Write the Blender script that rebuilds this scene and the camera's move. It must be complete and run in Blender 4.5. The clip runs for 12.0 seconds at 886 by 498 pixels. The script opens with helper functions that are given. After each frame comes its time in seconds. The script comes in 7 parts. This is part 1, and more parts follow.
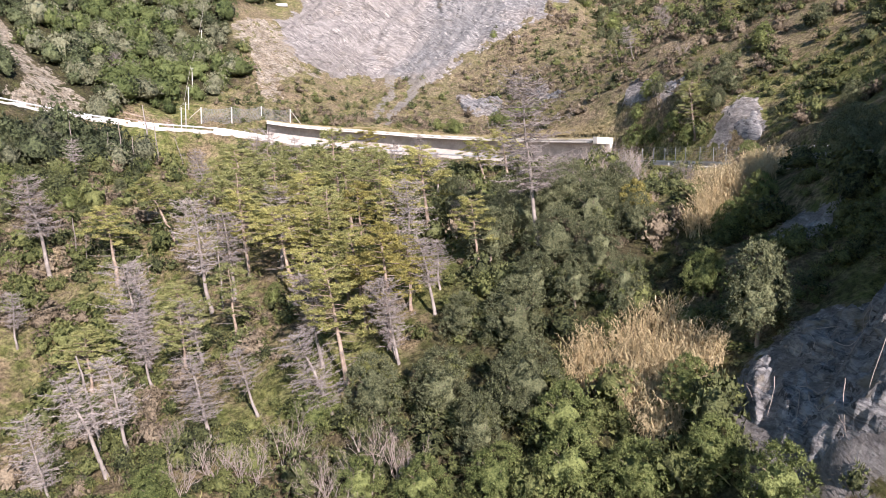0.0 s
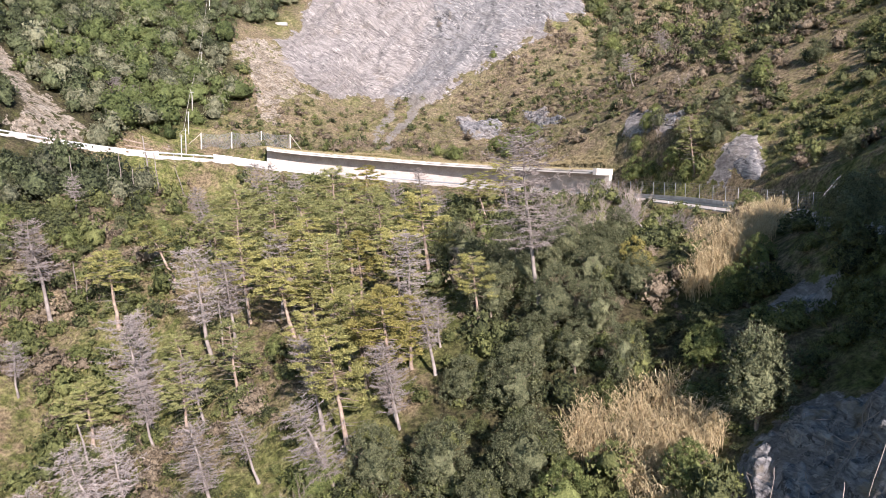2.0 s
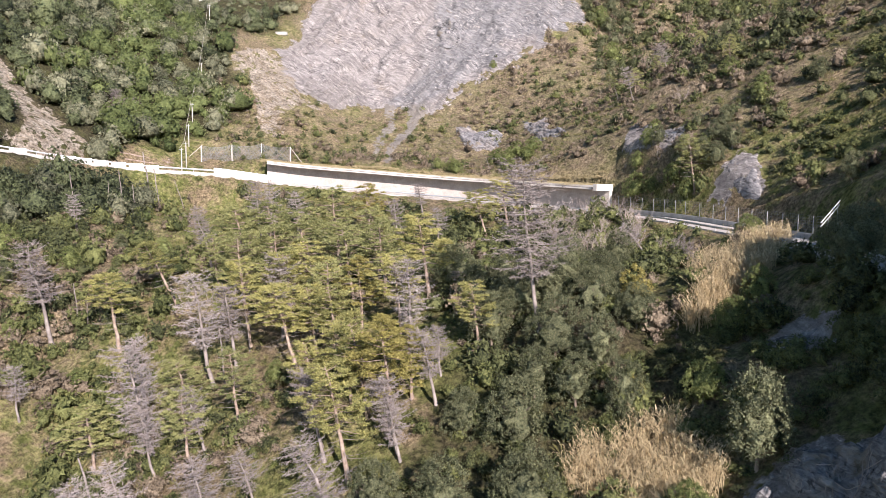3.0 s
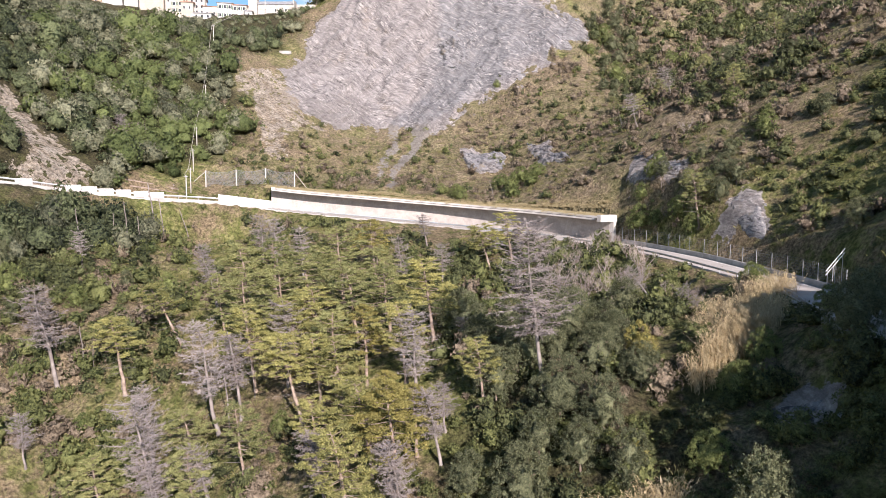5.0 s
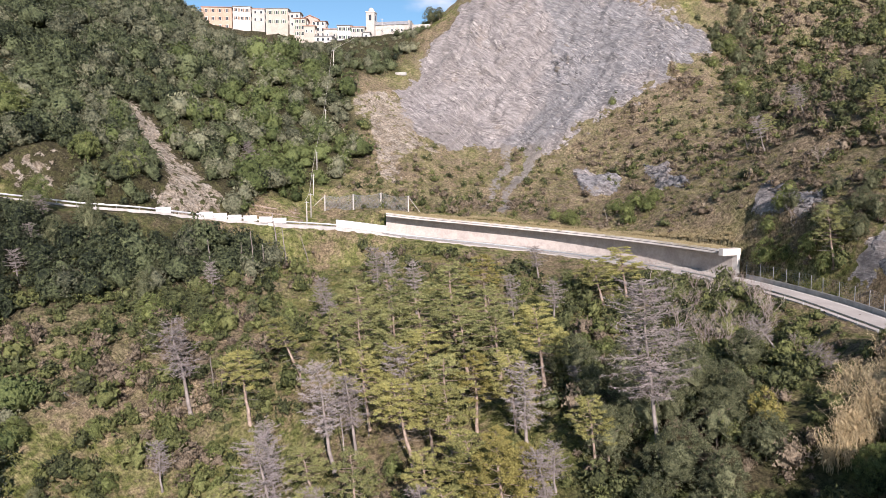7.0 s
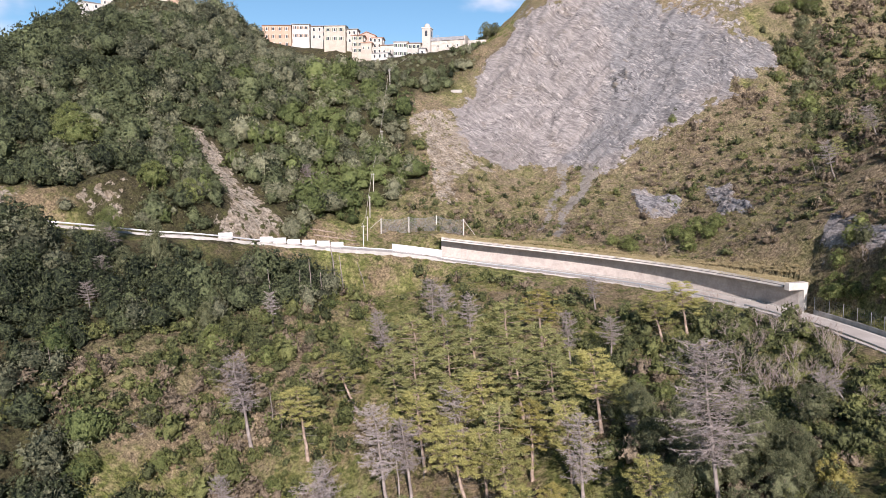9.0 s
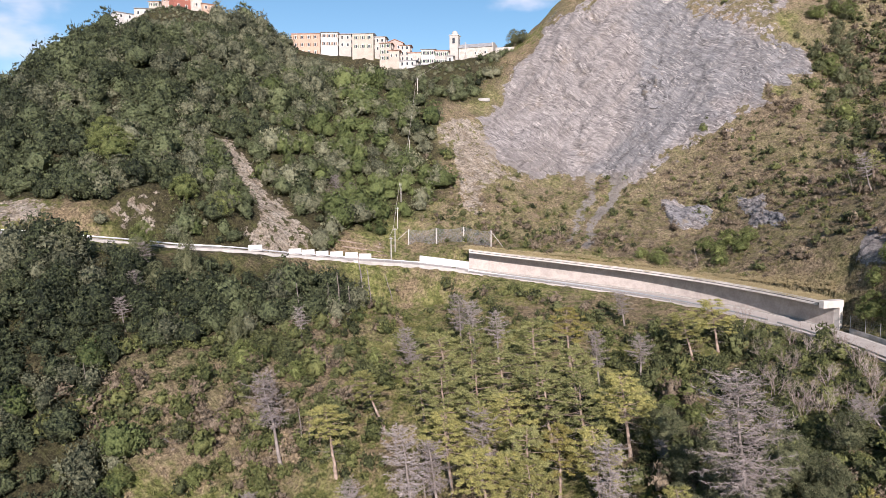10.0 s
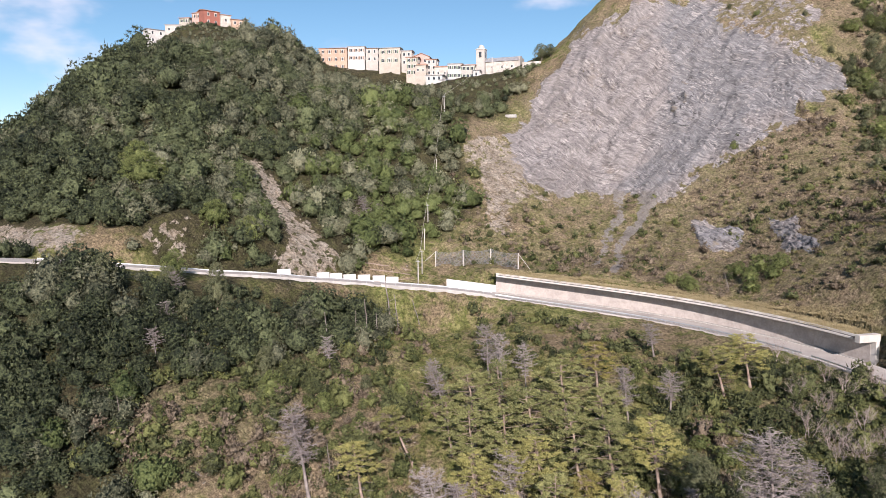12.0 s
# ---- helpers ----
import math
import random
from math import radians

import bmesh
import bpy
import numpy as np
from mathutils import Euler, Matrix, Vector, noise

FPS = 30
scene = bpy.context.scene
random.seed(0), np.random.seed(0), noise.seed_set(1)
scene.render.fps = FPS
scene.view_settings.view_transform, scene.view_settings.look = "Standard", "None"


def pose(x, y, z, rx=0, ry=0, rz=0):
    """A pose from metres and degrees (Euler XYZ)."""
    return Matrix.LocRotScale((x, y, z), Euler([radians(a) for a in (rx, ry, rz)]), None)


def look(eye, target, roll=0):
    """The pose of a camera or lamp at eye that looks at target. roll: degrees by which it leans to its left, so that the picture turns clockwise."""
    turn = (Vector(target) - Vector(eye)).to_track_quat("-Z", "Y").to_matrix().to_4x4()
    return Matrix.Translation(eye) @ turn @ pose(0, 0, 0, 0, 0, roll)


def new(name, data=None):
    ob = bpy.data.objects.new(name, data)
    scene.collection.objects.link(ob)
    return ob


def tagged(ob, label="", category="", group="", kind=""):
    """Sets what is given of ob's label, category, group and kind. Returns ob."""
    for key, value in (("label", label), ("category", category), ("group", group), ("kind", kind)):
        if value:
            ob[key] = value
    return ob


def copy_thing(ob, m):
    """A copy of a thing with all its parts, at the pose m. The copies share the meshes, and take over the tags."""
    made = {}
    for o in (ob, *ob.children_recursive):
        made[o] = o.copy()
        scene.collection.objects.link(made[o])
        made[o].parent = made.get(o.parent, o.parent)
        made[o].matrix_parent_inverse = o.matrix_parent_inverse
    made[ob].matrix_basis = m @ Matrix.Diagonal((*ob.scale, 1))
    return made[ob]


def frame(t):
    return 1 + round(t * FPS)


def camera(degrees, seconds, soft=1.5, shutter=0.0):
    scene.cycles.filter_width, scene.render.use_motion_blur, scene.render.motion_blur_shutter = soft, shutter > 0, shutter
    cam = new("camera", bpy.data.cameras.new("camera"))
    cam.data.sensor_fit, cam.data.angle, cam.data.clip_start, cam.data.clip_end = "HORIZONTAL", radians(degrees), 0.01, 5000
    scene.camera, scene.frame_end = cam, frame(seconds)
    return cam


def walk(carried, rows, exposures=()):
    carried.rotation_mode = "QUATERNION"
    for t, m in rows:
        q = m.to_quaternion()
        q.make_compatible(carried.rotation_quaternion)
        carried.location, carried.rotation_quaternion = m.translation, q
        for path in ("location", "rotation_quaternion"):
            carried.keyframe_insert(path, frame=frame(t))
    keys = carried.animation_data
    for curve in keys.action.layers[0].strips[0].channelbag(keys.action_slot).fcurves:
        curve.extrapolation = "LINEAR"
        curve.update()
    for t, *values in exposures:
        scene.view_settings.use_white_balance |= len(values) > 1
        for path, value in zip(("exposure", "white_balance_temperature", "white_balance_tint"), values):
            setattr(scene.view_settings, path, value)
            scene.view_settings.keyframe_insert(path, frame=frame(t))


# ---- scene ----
cam = camera(64.7, 12.0, soft=0.5)
PITCH = -5.0
# seconds, eye x, y, z, yaw to the left, roll
PATH = [
    (0.0, -0.00, 0.00, 0.00, 0.00, 0.38),
    (0.5, -0.02, 0.10, 1.55, 0.01, 0.37),
    (1.0, -0.04, 0.19, 3.10, 0.01, 0.35),
    (1.5, -0.06, 0.29, 4.64, -0.00, 0.33),
    (2.0, -0.09, 0.39, 6.18, -0.02, 0.31),
    (2.5, -0.12, 0.49, 7.72, -0.03, 0.29),
    (3.0, -0.15, 0.59, 9.26, -0.02, 0.27),
    (4.8, -0.27, 0.95, 14.75, 0.04, 0.17),
    (5.0, -0.29, 0.99, 15.36, 0.27, 0.16),
    (5.5, -0.33, 1.09, 16.87, 2.83, 0.12),
    (6.0, -0.38, 1.19, 18.38, 3.66, 0.09),
    (6.5, -0.43, 1.30, 19.89, 5.96, 0.05),
    (7.0, -0.48, 1.40, 21.39, 9.35, 0.02),
    (7.2, -0.50, 1.44, 21.98, 9.65, 0.00),
    (8.8, -0.70, 1.79, 26.73, 13.83, -0.13),
    (9.0, -0.73, 1.83, 27.32, 13.83, -0.15),
    (9.5, -0.80, 1.94, 28.78, 14.06, -0.20),
    (10.0, -0.88, 2.06, 30.24, 16.05, -0.25),
    (10.5, -0.96, 2.17, 31.69, 16.30, -0.30),
    (11.0, -1.05, 2.28, 33.13, 16.30, -0.35),
    (11.5, -1.14, 2.40, 34.57, 16.34, -0.40),
    (12.0, -1.23, 2.52, 36.00, 18.19, -0.46),
]
walk(cam, [(t, pose(x, y, z, 90 + PITCH, 0, yaw) @ pose(0, 0, 0, 0, 0, roll)) for t, x, y, z, yaw, roll in PATH],
     [(0.0, 1.12, 6480, 22.0), (5.0, 0.95, 6480, 22.0), (7.0, 0.76, 6480, 22.0), (9.5, 0.69, 6480, 22.0), (12.0, 0.63, 6480, 22.0)])

# ---- world and sun ----
SUN_EL, SUN_AZ = radians(27.0), radians(159.0)  # azimuth clockwise from +y
SUN_WAY = Vector((math.sin(SUN_AZ) * math.cos(SUN_EL), math.cos(SUN_AZ) * math.cos(SUN_EL), math.sin(SUN_EL)))

world = bpy.data.worlds.new("sky")
scene.world = world
world.use_nodes = True
wn, wl = world.node_tree.nodes, world.node_tree.links
wn.clear()
w_out = wn.new("ShaderNodeOutputWorld")
w_bg = wn.new("ShaderNodeBackground")
w_sky = wn.new("ShaderNodeTexSky")
w_sky.sky_type, w_sky.sun_disc = "NISHITA", False
w_sky.sun_elevation, w_sky.sun_rotation = SUN_EL, SUN_AZ
w_sky.altitude, w_sky.air_density, w_sky.dust_density, w_sky.ozone_density = 300, 0.9, 0.1, 1.3
# thin scattered clouds
w_tc = wn.new("ShaderNodeTexCoord")
w_map = wn.new("ShaderNodeMapping")
w_map.inputs["Scale"].default_value = (5.0, 5.0, 11.0)
w_map.inputs["Location"].default_value = (0.35, 0.1, 0.4)
w_noise = wn.new("ShaderNodeTexNoise")
w_noise.inputs["Scale"].default_value, w_noise.inputs["Detail"].default_value, w_noise.inputs["Roughness"].default_value = 1.0, 5.0, 0.52
w_ramp = wn.new("ShaderNodeMapRange")
w_ramp.interpolation_type = "SMOOTHSTEP"
w_ramp.inputs["From Min"].default_value, w_ramp.inputs["From Max"].default_value, w_ramp.inputs["To Max"].default_value = 0.53, 0.74, 0.75
w_mix = wn.new("ShaderNodeMix")
w_mix.data_type = "RGBA"
w_mix.inputs["B"].default_value = (9.0, 9.1, 9.6, 1)
wl.new(w_tc.outputs["Generated"], w_map.inputs["Vector"])
wl.new(w_map.outputs["Vector"], w_noise.inputs["Vector"])
wl.new(w_noise.outputs["Fac"], w_ramp.inputs["Value"])
wl.new(w_ramp.outputs["Result"], w_mix.inputs["Factor"])
w_sat = wn.new("ShaderNodeHueSaturation")
w_sat.inputs["Saturation"].default_value, w_sat.inputs["Hue"].default_value, w_sat.inputs["Value"].default_value = 1.18, 0.485, 1.1
wl.new(w_sky.outputs["Color"], w_sat.inputs["Color"])
wl.new(w_sat.outputs["Color"], w_mix.inputs["A"])
wl.new(w_mix.outputs["Result"], w_bg.inputs["Color"])
w_bg.inputs["Strength"].default_value = 0.074
wl.new(w_bg.outputs["Background"], w_out.inputs["Surface"])

sun = new("sun", bpy.data.lights.new("sun", "SUN"))
sun.data.energy, sun.data.angle, sun.data.color = 5.0, radians(0.55), (1.0, 0.945, 0.87)
sun.matrix_world = look(SUN_WAY * 400, (0, 0, 0))

# ---- shape of the land ----
def hash01(i, j, k=0):
    v = np.sin(i * 127.1 + j * 311.7 + k * 74.7) * 43758.5453
    return v - np.floor(v)


def value_noise(x, y, seed=0):
    xi, yi = np.floor(x), np.floor(y)
    u, v = x - xi, y - yi
    u, v = u * u * (3 - 2 * u), v * v * (3 - 2 * v)
    a = hash01(xi, yi, seed) * (1 - u) + hash01(xi + 1, yi, seed) * u
    b = hash01(xi, yi + 1, seed) * (1 - u) + hash01(xi + 1, yi + 1, seed) * u
    return (a * (1 - v) + b * v) * 2 - 1


def fbm(x, y, octaves=4, seed=0, gain=0.5):
    total, amp = 0.0, 1.0
    for o in range(octaves):
        total = total + amp * value_noise(x, y, seed + o * 13)
        x, y, amp = x * 2.03 + 17.1, y * 2.03 - 9.7, amp * gain
    return total


def ramp(v, a, b):
    u = np.clip((v - a) / (b - a), 0, 1)
    return u * u * (3 - 2 * u)


# spot heights of the valley side: a coarse plan grid, smoothed between
GRID_X = np.array([-230, -160, -115, -80, -50, -20, 10, 32, 52, 110.0])
GRID_Y = np.array([30, 55, 80, 105, 135, 165, 195, 230, 275, 340.0])
SPOTS = np.array([
    [-34.8, -19.7, -6.5, 5.8, 20, 32.7, 57.3, 87.1, 102, 71],
    [-45.8, -26.7, -7.3, 11.5, 30, 55.2, 70.3, 86, 95, 79],
    [-50.9, -30.7, -10.2, 16.9, 29, 40.7, 50.8, 65.8, 74, 66],
    [-49.9, -34, -17, 0.1, 10.7, 19.1, 35, 63.3, 78, 59],
    [-44.7, -33.7, -27.4, -8.6, 0, 7.7, 26.2, 52.1, 86, 69],
    [-39.3, -24.4, -14.4, -7.3, 4.3, 13.7, 19.8, 43.6, 108, 101],
    [-29.3, -19.6, -5.5, -2.8, 3.9, 11.7, 21.7, 50.7, 101, 128],
    [-9.6, -3.4, -0.4, 0.4, 12, 22.9, 30.9, 57.2, 105, 137],
    [5.2, 7.1, 9.9, 10.8, 25.1, 35.7, 37, 54.5, 106, 140],
    [23.1, 47, 59.9, 62.9, 66.4, 68.1, 68, 64.4, 86, 149]
])


def spline_weights(g, v):
    n = len(g)
    v = np.clip(v, g[0], g[-1])
    i = np.clip(np.searchsorted(g, v, side="right") - 1, 0, n - 2)
    h = g[i + 1] - g[i]
    t = (v - g[i]) / h
    k = np.arange(len(v))
    w = np.zeros((len(v), n))
    w[k, i] += 2 * t**3 - 3 * t**2 + 1
    w[k, i + 1] += -2 * t**3 + 3 * t**2
    for j, c in ((i, t**3 - 2 * t**2 + t), (i + 1, t**3 - t**2)):
        lo, hi = np.maximum(j - 1, 0), np.minimum(j + 1, n - 1)
        s = c * h / (g[hi] - g[lo])
        np.add.at(w, (k, hi), s)
        np.add.at(w, (k, lo), -s)
    return w


SHADE_SPUR = ((95, 34, 58), (74, 36, 38), (66, 36, 30.5), (62, 36, 30.5), (46, 39.5, 24), (37, 41, 12), (32.5, 41, 1), (28.5, 40, -2))
# middle of the road: x, y, z
ROAD = np.array([
    (-215, 72, 27.0), (-170, 92, 24.0), (-140, 106.6, 22.4), (-122, 117.6, 21.0), (-111.5, 124.6, 19.5), (-102, 134.4, 17.6), (-92, 141, 16.5), (-82, 149.4, 14.7), (-69, 158.2, 13.0),
    (-52, 161.2, 11.9), (-36, 165.0, 9.8), (-18, 163.6, 8.3), (0, 159.8, 6.9), (16, 150.7, 5.8), (29.4, 137, 4.8), (37.2, 118.4, 4.1), (41.4, 104.7, 3.3),
    (43.6, 92, 2.8), (43.2, 80, 2.6), (40.8, 69, 2.5), (41.5, 58, 2.3), (50, 50, 2.0), (60, 47, 1.8), (78, 44, 1.2), (120, 42, 1.0)])


def smooth_line(pts, step=1.0):
    """A Catmull-Rom line through pts, about one point a step."""
    out = []
    for i in range(len(pts) - 1):
        p0, p1, p2, p3 = pts[max(i - 1, 0)], pts[i], pts[i + 1], pts[min(i + 2, len(pts) - 1)]
        n = max(2, int(np.linalg.norm(p2 - p1) / step))
        for t in np.arange(n) / n:
            out.append(0.5 * (2 * p1 + (p2 - p0) * t + (2 * p0 - 5 * p1 + 4 * p2 - p3) * t * t + (3 * p1 - p0 - 3 * p2 + p3) * t**3))
    out.append(pts[-1])
    return np.array(out)


LINE = smooth_line(ROAD)
LINE_D = np.gradient(LINE[:, :2], axis=0)
LINE_D /= np.linalg.norm(LINE_D, axis=1)[:, None]
LINE_N = np.stack([-LINE_D[:, 1], LINE_D[:, 0]], 1)  # to the hill


def station(x, y):
    """Index of the road's point nearest to a plan place."""
    return int(np.argmin((LINE[:, 0] - x) ** 2 + (LINE[:, 1] - y) ** 2))


GAL_A, GAL_B = station(-41.5, 164), station(28, 139)


def off_road(s, d, up=0.0):
    """The place d metres to the hill side of the road's point s."""
    s = int(s)
    return Vector((LINE[s, 0] + d * LINE_N[s, 0], LINE[s, 1] + d * LINE_N[s, 1], LINE[s, 2] + up))


def land(x, y, rough=True):
    x, y = np.atleast_1d(np.asarray(x, float)), np.atleast_1d(np.asarray(y, float))
    z = np.einsum("ki,kj,ij->k", spline_weights(GRID_X, x), spline_weights(GRID_Y, y), SPOTS)
    # an unseen spur, added beside the road to shade the bank
    for (ax, ay, az), (bx, by, bz) in zip(SHADE_SPUR, SHADE_SPUR[1:]):
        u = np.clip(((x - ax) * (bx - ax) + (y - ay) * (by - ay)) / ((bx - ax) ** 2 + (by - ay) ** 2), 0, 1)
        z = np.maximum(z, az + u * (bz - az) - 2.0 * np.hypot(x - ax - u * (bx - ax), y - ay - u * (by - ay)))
    # the summit knoll, the shelf of the village, the fall of the far shoulder
    z = z + 9 * np.exp(-(((x + 198) / 24) ** 2 + ((y - 272) / 26) ** 2))
    z = z + 13 * np.exp(-(((x + 114) / 24) ** 2 + ((y - 290) / 15) ** 2))
    z = z - 48 * ramp(-x, 196, 262) * ramp(y, 120, 235)
    if rough:
        z = z + 1.1 * fbm(x / 14, y / 14, 3, 3) + 0.35 * fbm(x / 3.1, y / 3.1, 3, 9)
    best = np.full(len(x), 1e9)
    near = np.zeros(len(x), int)
    for k in range(0, len(LINE), 2):
        d2 = (x - LINE[k, 0]) ** 2 + (y - LINE[k, 1]) ** 2
        m = d2 < best
        best[m], near[m] = d2[m], k
    side = (x - LINE[near, 0]) * LINE_N[near, 0] + (y - LINE[near, 1]) * LINE_N[near, 1]
    d, zr = np.sqrt(best), LINE[near, 2]
    d = np.where(np.abs(side) < d - 3, d, np.abs(side))
    up = side > 0
    # below the road the slope falls away from its edge
    z = np.where(~up & (d < 40) & (near < GAL_B + 30), np.minimum(z, zr - 0.4 - 0.16 * np.maximum(d - 4, 0)), z)
    gal = (near >= GAL_A) & (near <= GAL_B) & up
    cut = np.where(up, 1 - ramp(d, 4.2, 9.0), 1 - ramp(d, 3.9, 10.0))
    zc = z * (1 - cut) + (zr - 0.25) * cut
    # earth on the gallery's roof and behind its wall
    back = np.maximum(z, zr + 5.15 + 0.02 * d)
    zg = np.where(d < 5.6, zr - 0.25, back * ramp(d, 3, 12) + (zr + 5.2) * (1 - ramp(d, 3, 12)))
    lead = ramp(near, GAL_A - 12, GAL_A - 1) * ramp(d, 4.3, 6.5) * (near < GAL_A) * up
    zc = zc + lead * np.maximum(zg - zc, 0)
    return np.where(gal, zg, zc)


def land1(x, y):
    return float(land(x, y)[0])


# ---- materials ----
def nodes_of(name, rough=0.85, metal=0.0, spec=0.3):
    m = bpy.data.materials.new(name)
    m.use_nodes = True
    nt = m.node_tree
    b = nt.nodes["Principled BSDF"]
    b.inputs["Roughness"].default_value, b.inputs["Metallic"].default_value = rough, metal
    b.inputs["Specular IOR Level"].default_value = spec
    return m, nt, b


def noise_node(nt, scale, detail=4.0, rough=0.55, stretch=None, turn=(0, 0, 0), warp=0.0):
    geo = nt.nodes.new("ShaderNodeNewGeometry")
    n = nt.nodes.new("ShaderNodeTexNoise")
    n.inputs["Scale"].default_value, n.inputs["Detail"].default_value, n.inputs["Roughness"].default_value = scale, detail, rough
    n.inputs["Distortion"].default_value = warp
    if stretch:
        mp = nt.nodes.new("ShaderNodeMapping")
        mp.vector_type = "TEXTURE"
        mp.inputs["Scale"].default_value, mp.inputs["Rotation"].default_value = [1 / s for s in stretch], turn
        nt.links.new(geo.outputs["Position"], mp.inputs["Vector"])
        nt.links.new(mp.outputs["Vector"], n.inputs["Vector"])
    else:
        nt.links.new(geo.outputs["Position"], n.inputs["Vector"])
    return n.outputs["Fac"]


def folded_noise(nt, stretch, turn, fold, detail, rough):
    """Streaks laid along tilted beds that bend by about fold metres."""
    geo = nt.nodes.new("ShaderNodeNewGeometry")
    wide = nt.nodes.new("ShaderNodeTexNoise")
    wide.inputs["Scale"].default_value, wide.inputs["Detail"].default_value = 0.055, 2.0
    nt.links.new(geo.outputs["Position"], wide.inputs["Vector"])
    shift = nt.nodes.new("ShaderNodeVectorMath")
    shift.operation = "MULTIPLY_ADD"
    shift.inputs[1].default_value = (2 * fold,) * 3
    nt.links.new(wide.outputs["Color"], shift.inputs[0])
    nt.links.new(geo.outputs["Position"], shift.inputs[2])
    mp = nt.nodes.new("ShaderNodeMapping")
    mp.vector_type = "TEXTURE"
    mp.inputs["Scale"].default_value, mp.inputs["Rotation"].default_value = [1 / v for v in stretch], turn
    nt.links.new(shift.outputs["Vector"], mp.inputs["Vector"])
    n = nt.nodes.new("ShaderNodeTexNoise")
    n.inputs["Scale"].default_value, n.inputs["Detail"].default_value, n.inputs["Roughness"].default_value = 1.0, detail, rough
    nt.links.new(mp.outputs["Vector"], n.inputs["Vector"])
    return n.outputs["Fac"]


def span(nt, value, a, b, lo=0.0, hi=1.0):
    r = nt.nodes.new("ShaderNodeMapRange")
    r.interpolation_type = "SMOOTHSTEP"
    for key, v in (("From Min", a), ("From Max", b), ("To Min", lo), ("To Max", hi)):
        r.inputs[key].default_value = v
    nt.links.new(value, r.inputs["Value"])
    return r.outputs["Result"]


def blend(nt, fac, a, b, how="MIX"):
    m = nt.nodes.new("ShaderNodeMix")
    m.data_type, m.blend_type = "RGBA", how
    for key, v in (("Factor", fac), ("A", a), ("B", b)):
        if isinstance(v, (tuple, list)):
            m.inputs[key].default_value = (*v, 1)
        elif isinstance(v, float):
            m.inputs[key].default_value = v
        else:
            nt.links.new(v, m.inputs[key])
    return m.outputs["Result"]


def sums(nt, op, a, b):
    m = nt.nodes.new("ShaderNodeMath")
    m.operation, m.use_clamp = op, False
    for k, v in enumerate((a, b)):
        if isinstance(v, float):
            m.inputs[k].default_value = v
        else:
            nt.links.new(v, m.inputs[k])
    return m.outputs["Value"]


def attr(nt, name):
    a = nt.nodes.new("ShaderNodeAttribute")
    a.attribute_name = name
    return a.outputs["Fac"]


def bump(nt, bsdf, height, strength=0.5, distance=0.1):
    b = nt.nodes.new("ShaderNodeBump")
    b.inputs["Strength"].default_value, b.inputs["Distance"].default_value = strength, distance
    nt.links.new(height, b.inputs["Height"])
    nt.links.new(b.outputs["Normal"], bsdf.inputs["Normal"])


def plain(name, a, b, scale=3.0, rough=0.85, metal=0.0, spec=0.3, relief=0.3, depth=0.05, fine=30.0):
    """A surface of two tones, stained at one scale and grained at another."""
    m, nt, bs = nodes_of(name, rough, metal, spec)
    big = span(nt, noise_node(nt, scale, 5.0, 0.6), 0.3, 0.7)
    small = noise_node(nt, fine, 3.0, 0.6)
    col = blend(nt, big, a, b)
    grain = nt.nodes.new("ShaderNodeMapRange")
    grain.inputs["To Min"].default_value, grain.inputs["To Max"].default_value = 0.75, 1.25
    nt.links.new(small, grain.inputs["Value"])
    mul = nt.nodes.new("ShaderNodeVectorMath")
    mul.operation = "SCALE"
    nt.links.new(col, mul.inputs[0])
    nt.links.new(grain.outputs["Result"], mul.inputs["Scale"])
    nt.links.new(mul.outputs["Vector"], bs.inputs["Base Color"])
    if relief:
        bump(nt, bs, small, relief, depth)
    return m


def leafy(name, dark, light, through_light=0.25, tone="", rough=0.6, share=0.55, cell=0.0):
    """Foliage: each spray has its own shade; tone: a plant's own shade, kept with the mesh, or else the object's; share: how much a spray counts against its plant; cell: metres from one bunch of leaves to the next on closed masses."""
    m, nt, bs = nodes_of(name, rough, 0.0, 0.25)
    geo = nt.nodes.new("ShaderNodeNewGeometry")
    if tone:
        plant = attr(nt, tone)
    else:
        info = nt.nodes.new("ShaderNodeObjectInfo")
        plant = info.outputs["Random"]
    drift = span(nt, noise_node(nt, 0.8, 3.0, 0.6), 0.3, 0.7, -0.12, 0.12)
    mixed = sums(nt, "ADD", sums(nt, "MULTIPLY", geo.outputs["Random Per Island"], share), sums(nt, "MULTIPLY", plant, 1.0 - share))
    mixed = sums(nt, "ADD", mixed, drift)
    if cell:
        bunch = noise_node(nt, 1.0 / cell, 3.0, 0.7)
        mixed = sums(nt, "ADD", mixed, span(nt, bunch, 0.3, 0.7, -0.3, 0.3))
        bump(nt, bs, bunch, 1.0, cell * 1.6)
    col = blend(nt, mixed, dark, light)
    nt.links.new(col, bs.inputs["Base Color"])
    tr = nt.nodes.new("ShaderNodeBsdfTranslucent")
    nt.links.new(col, tr.inputs["Color"])
    mx = nt.nodes.new("ShaderNodeMixShader")
    mx.inputs["Fac"].default_value = through_light
    nt.links.new(bs.outputs["BSDF"], mx.inputs[1])
    nt.links.new(tr.outputs["BSDF"], mx.inputs[2])
    nt.links.new(mx.outputs["Shader"], nt.nodes["Material Output"].inputs["Surface"])
    return m


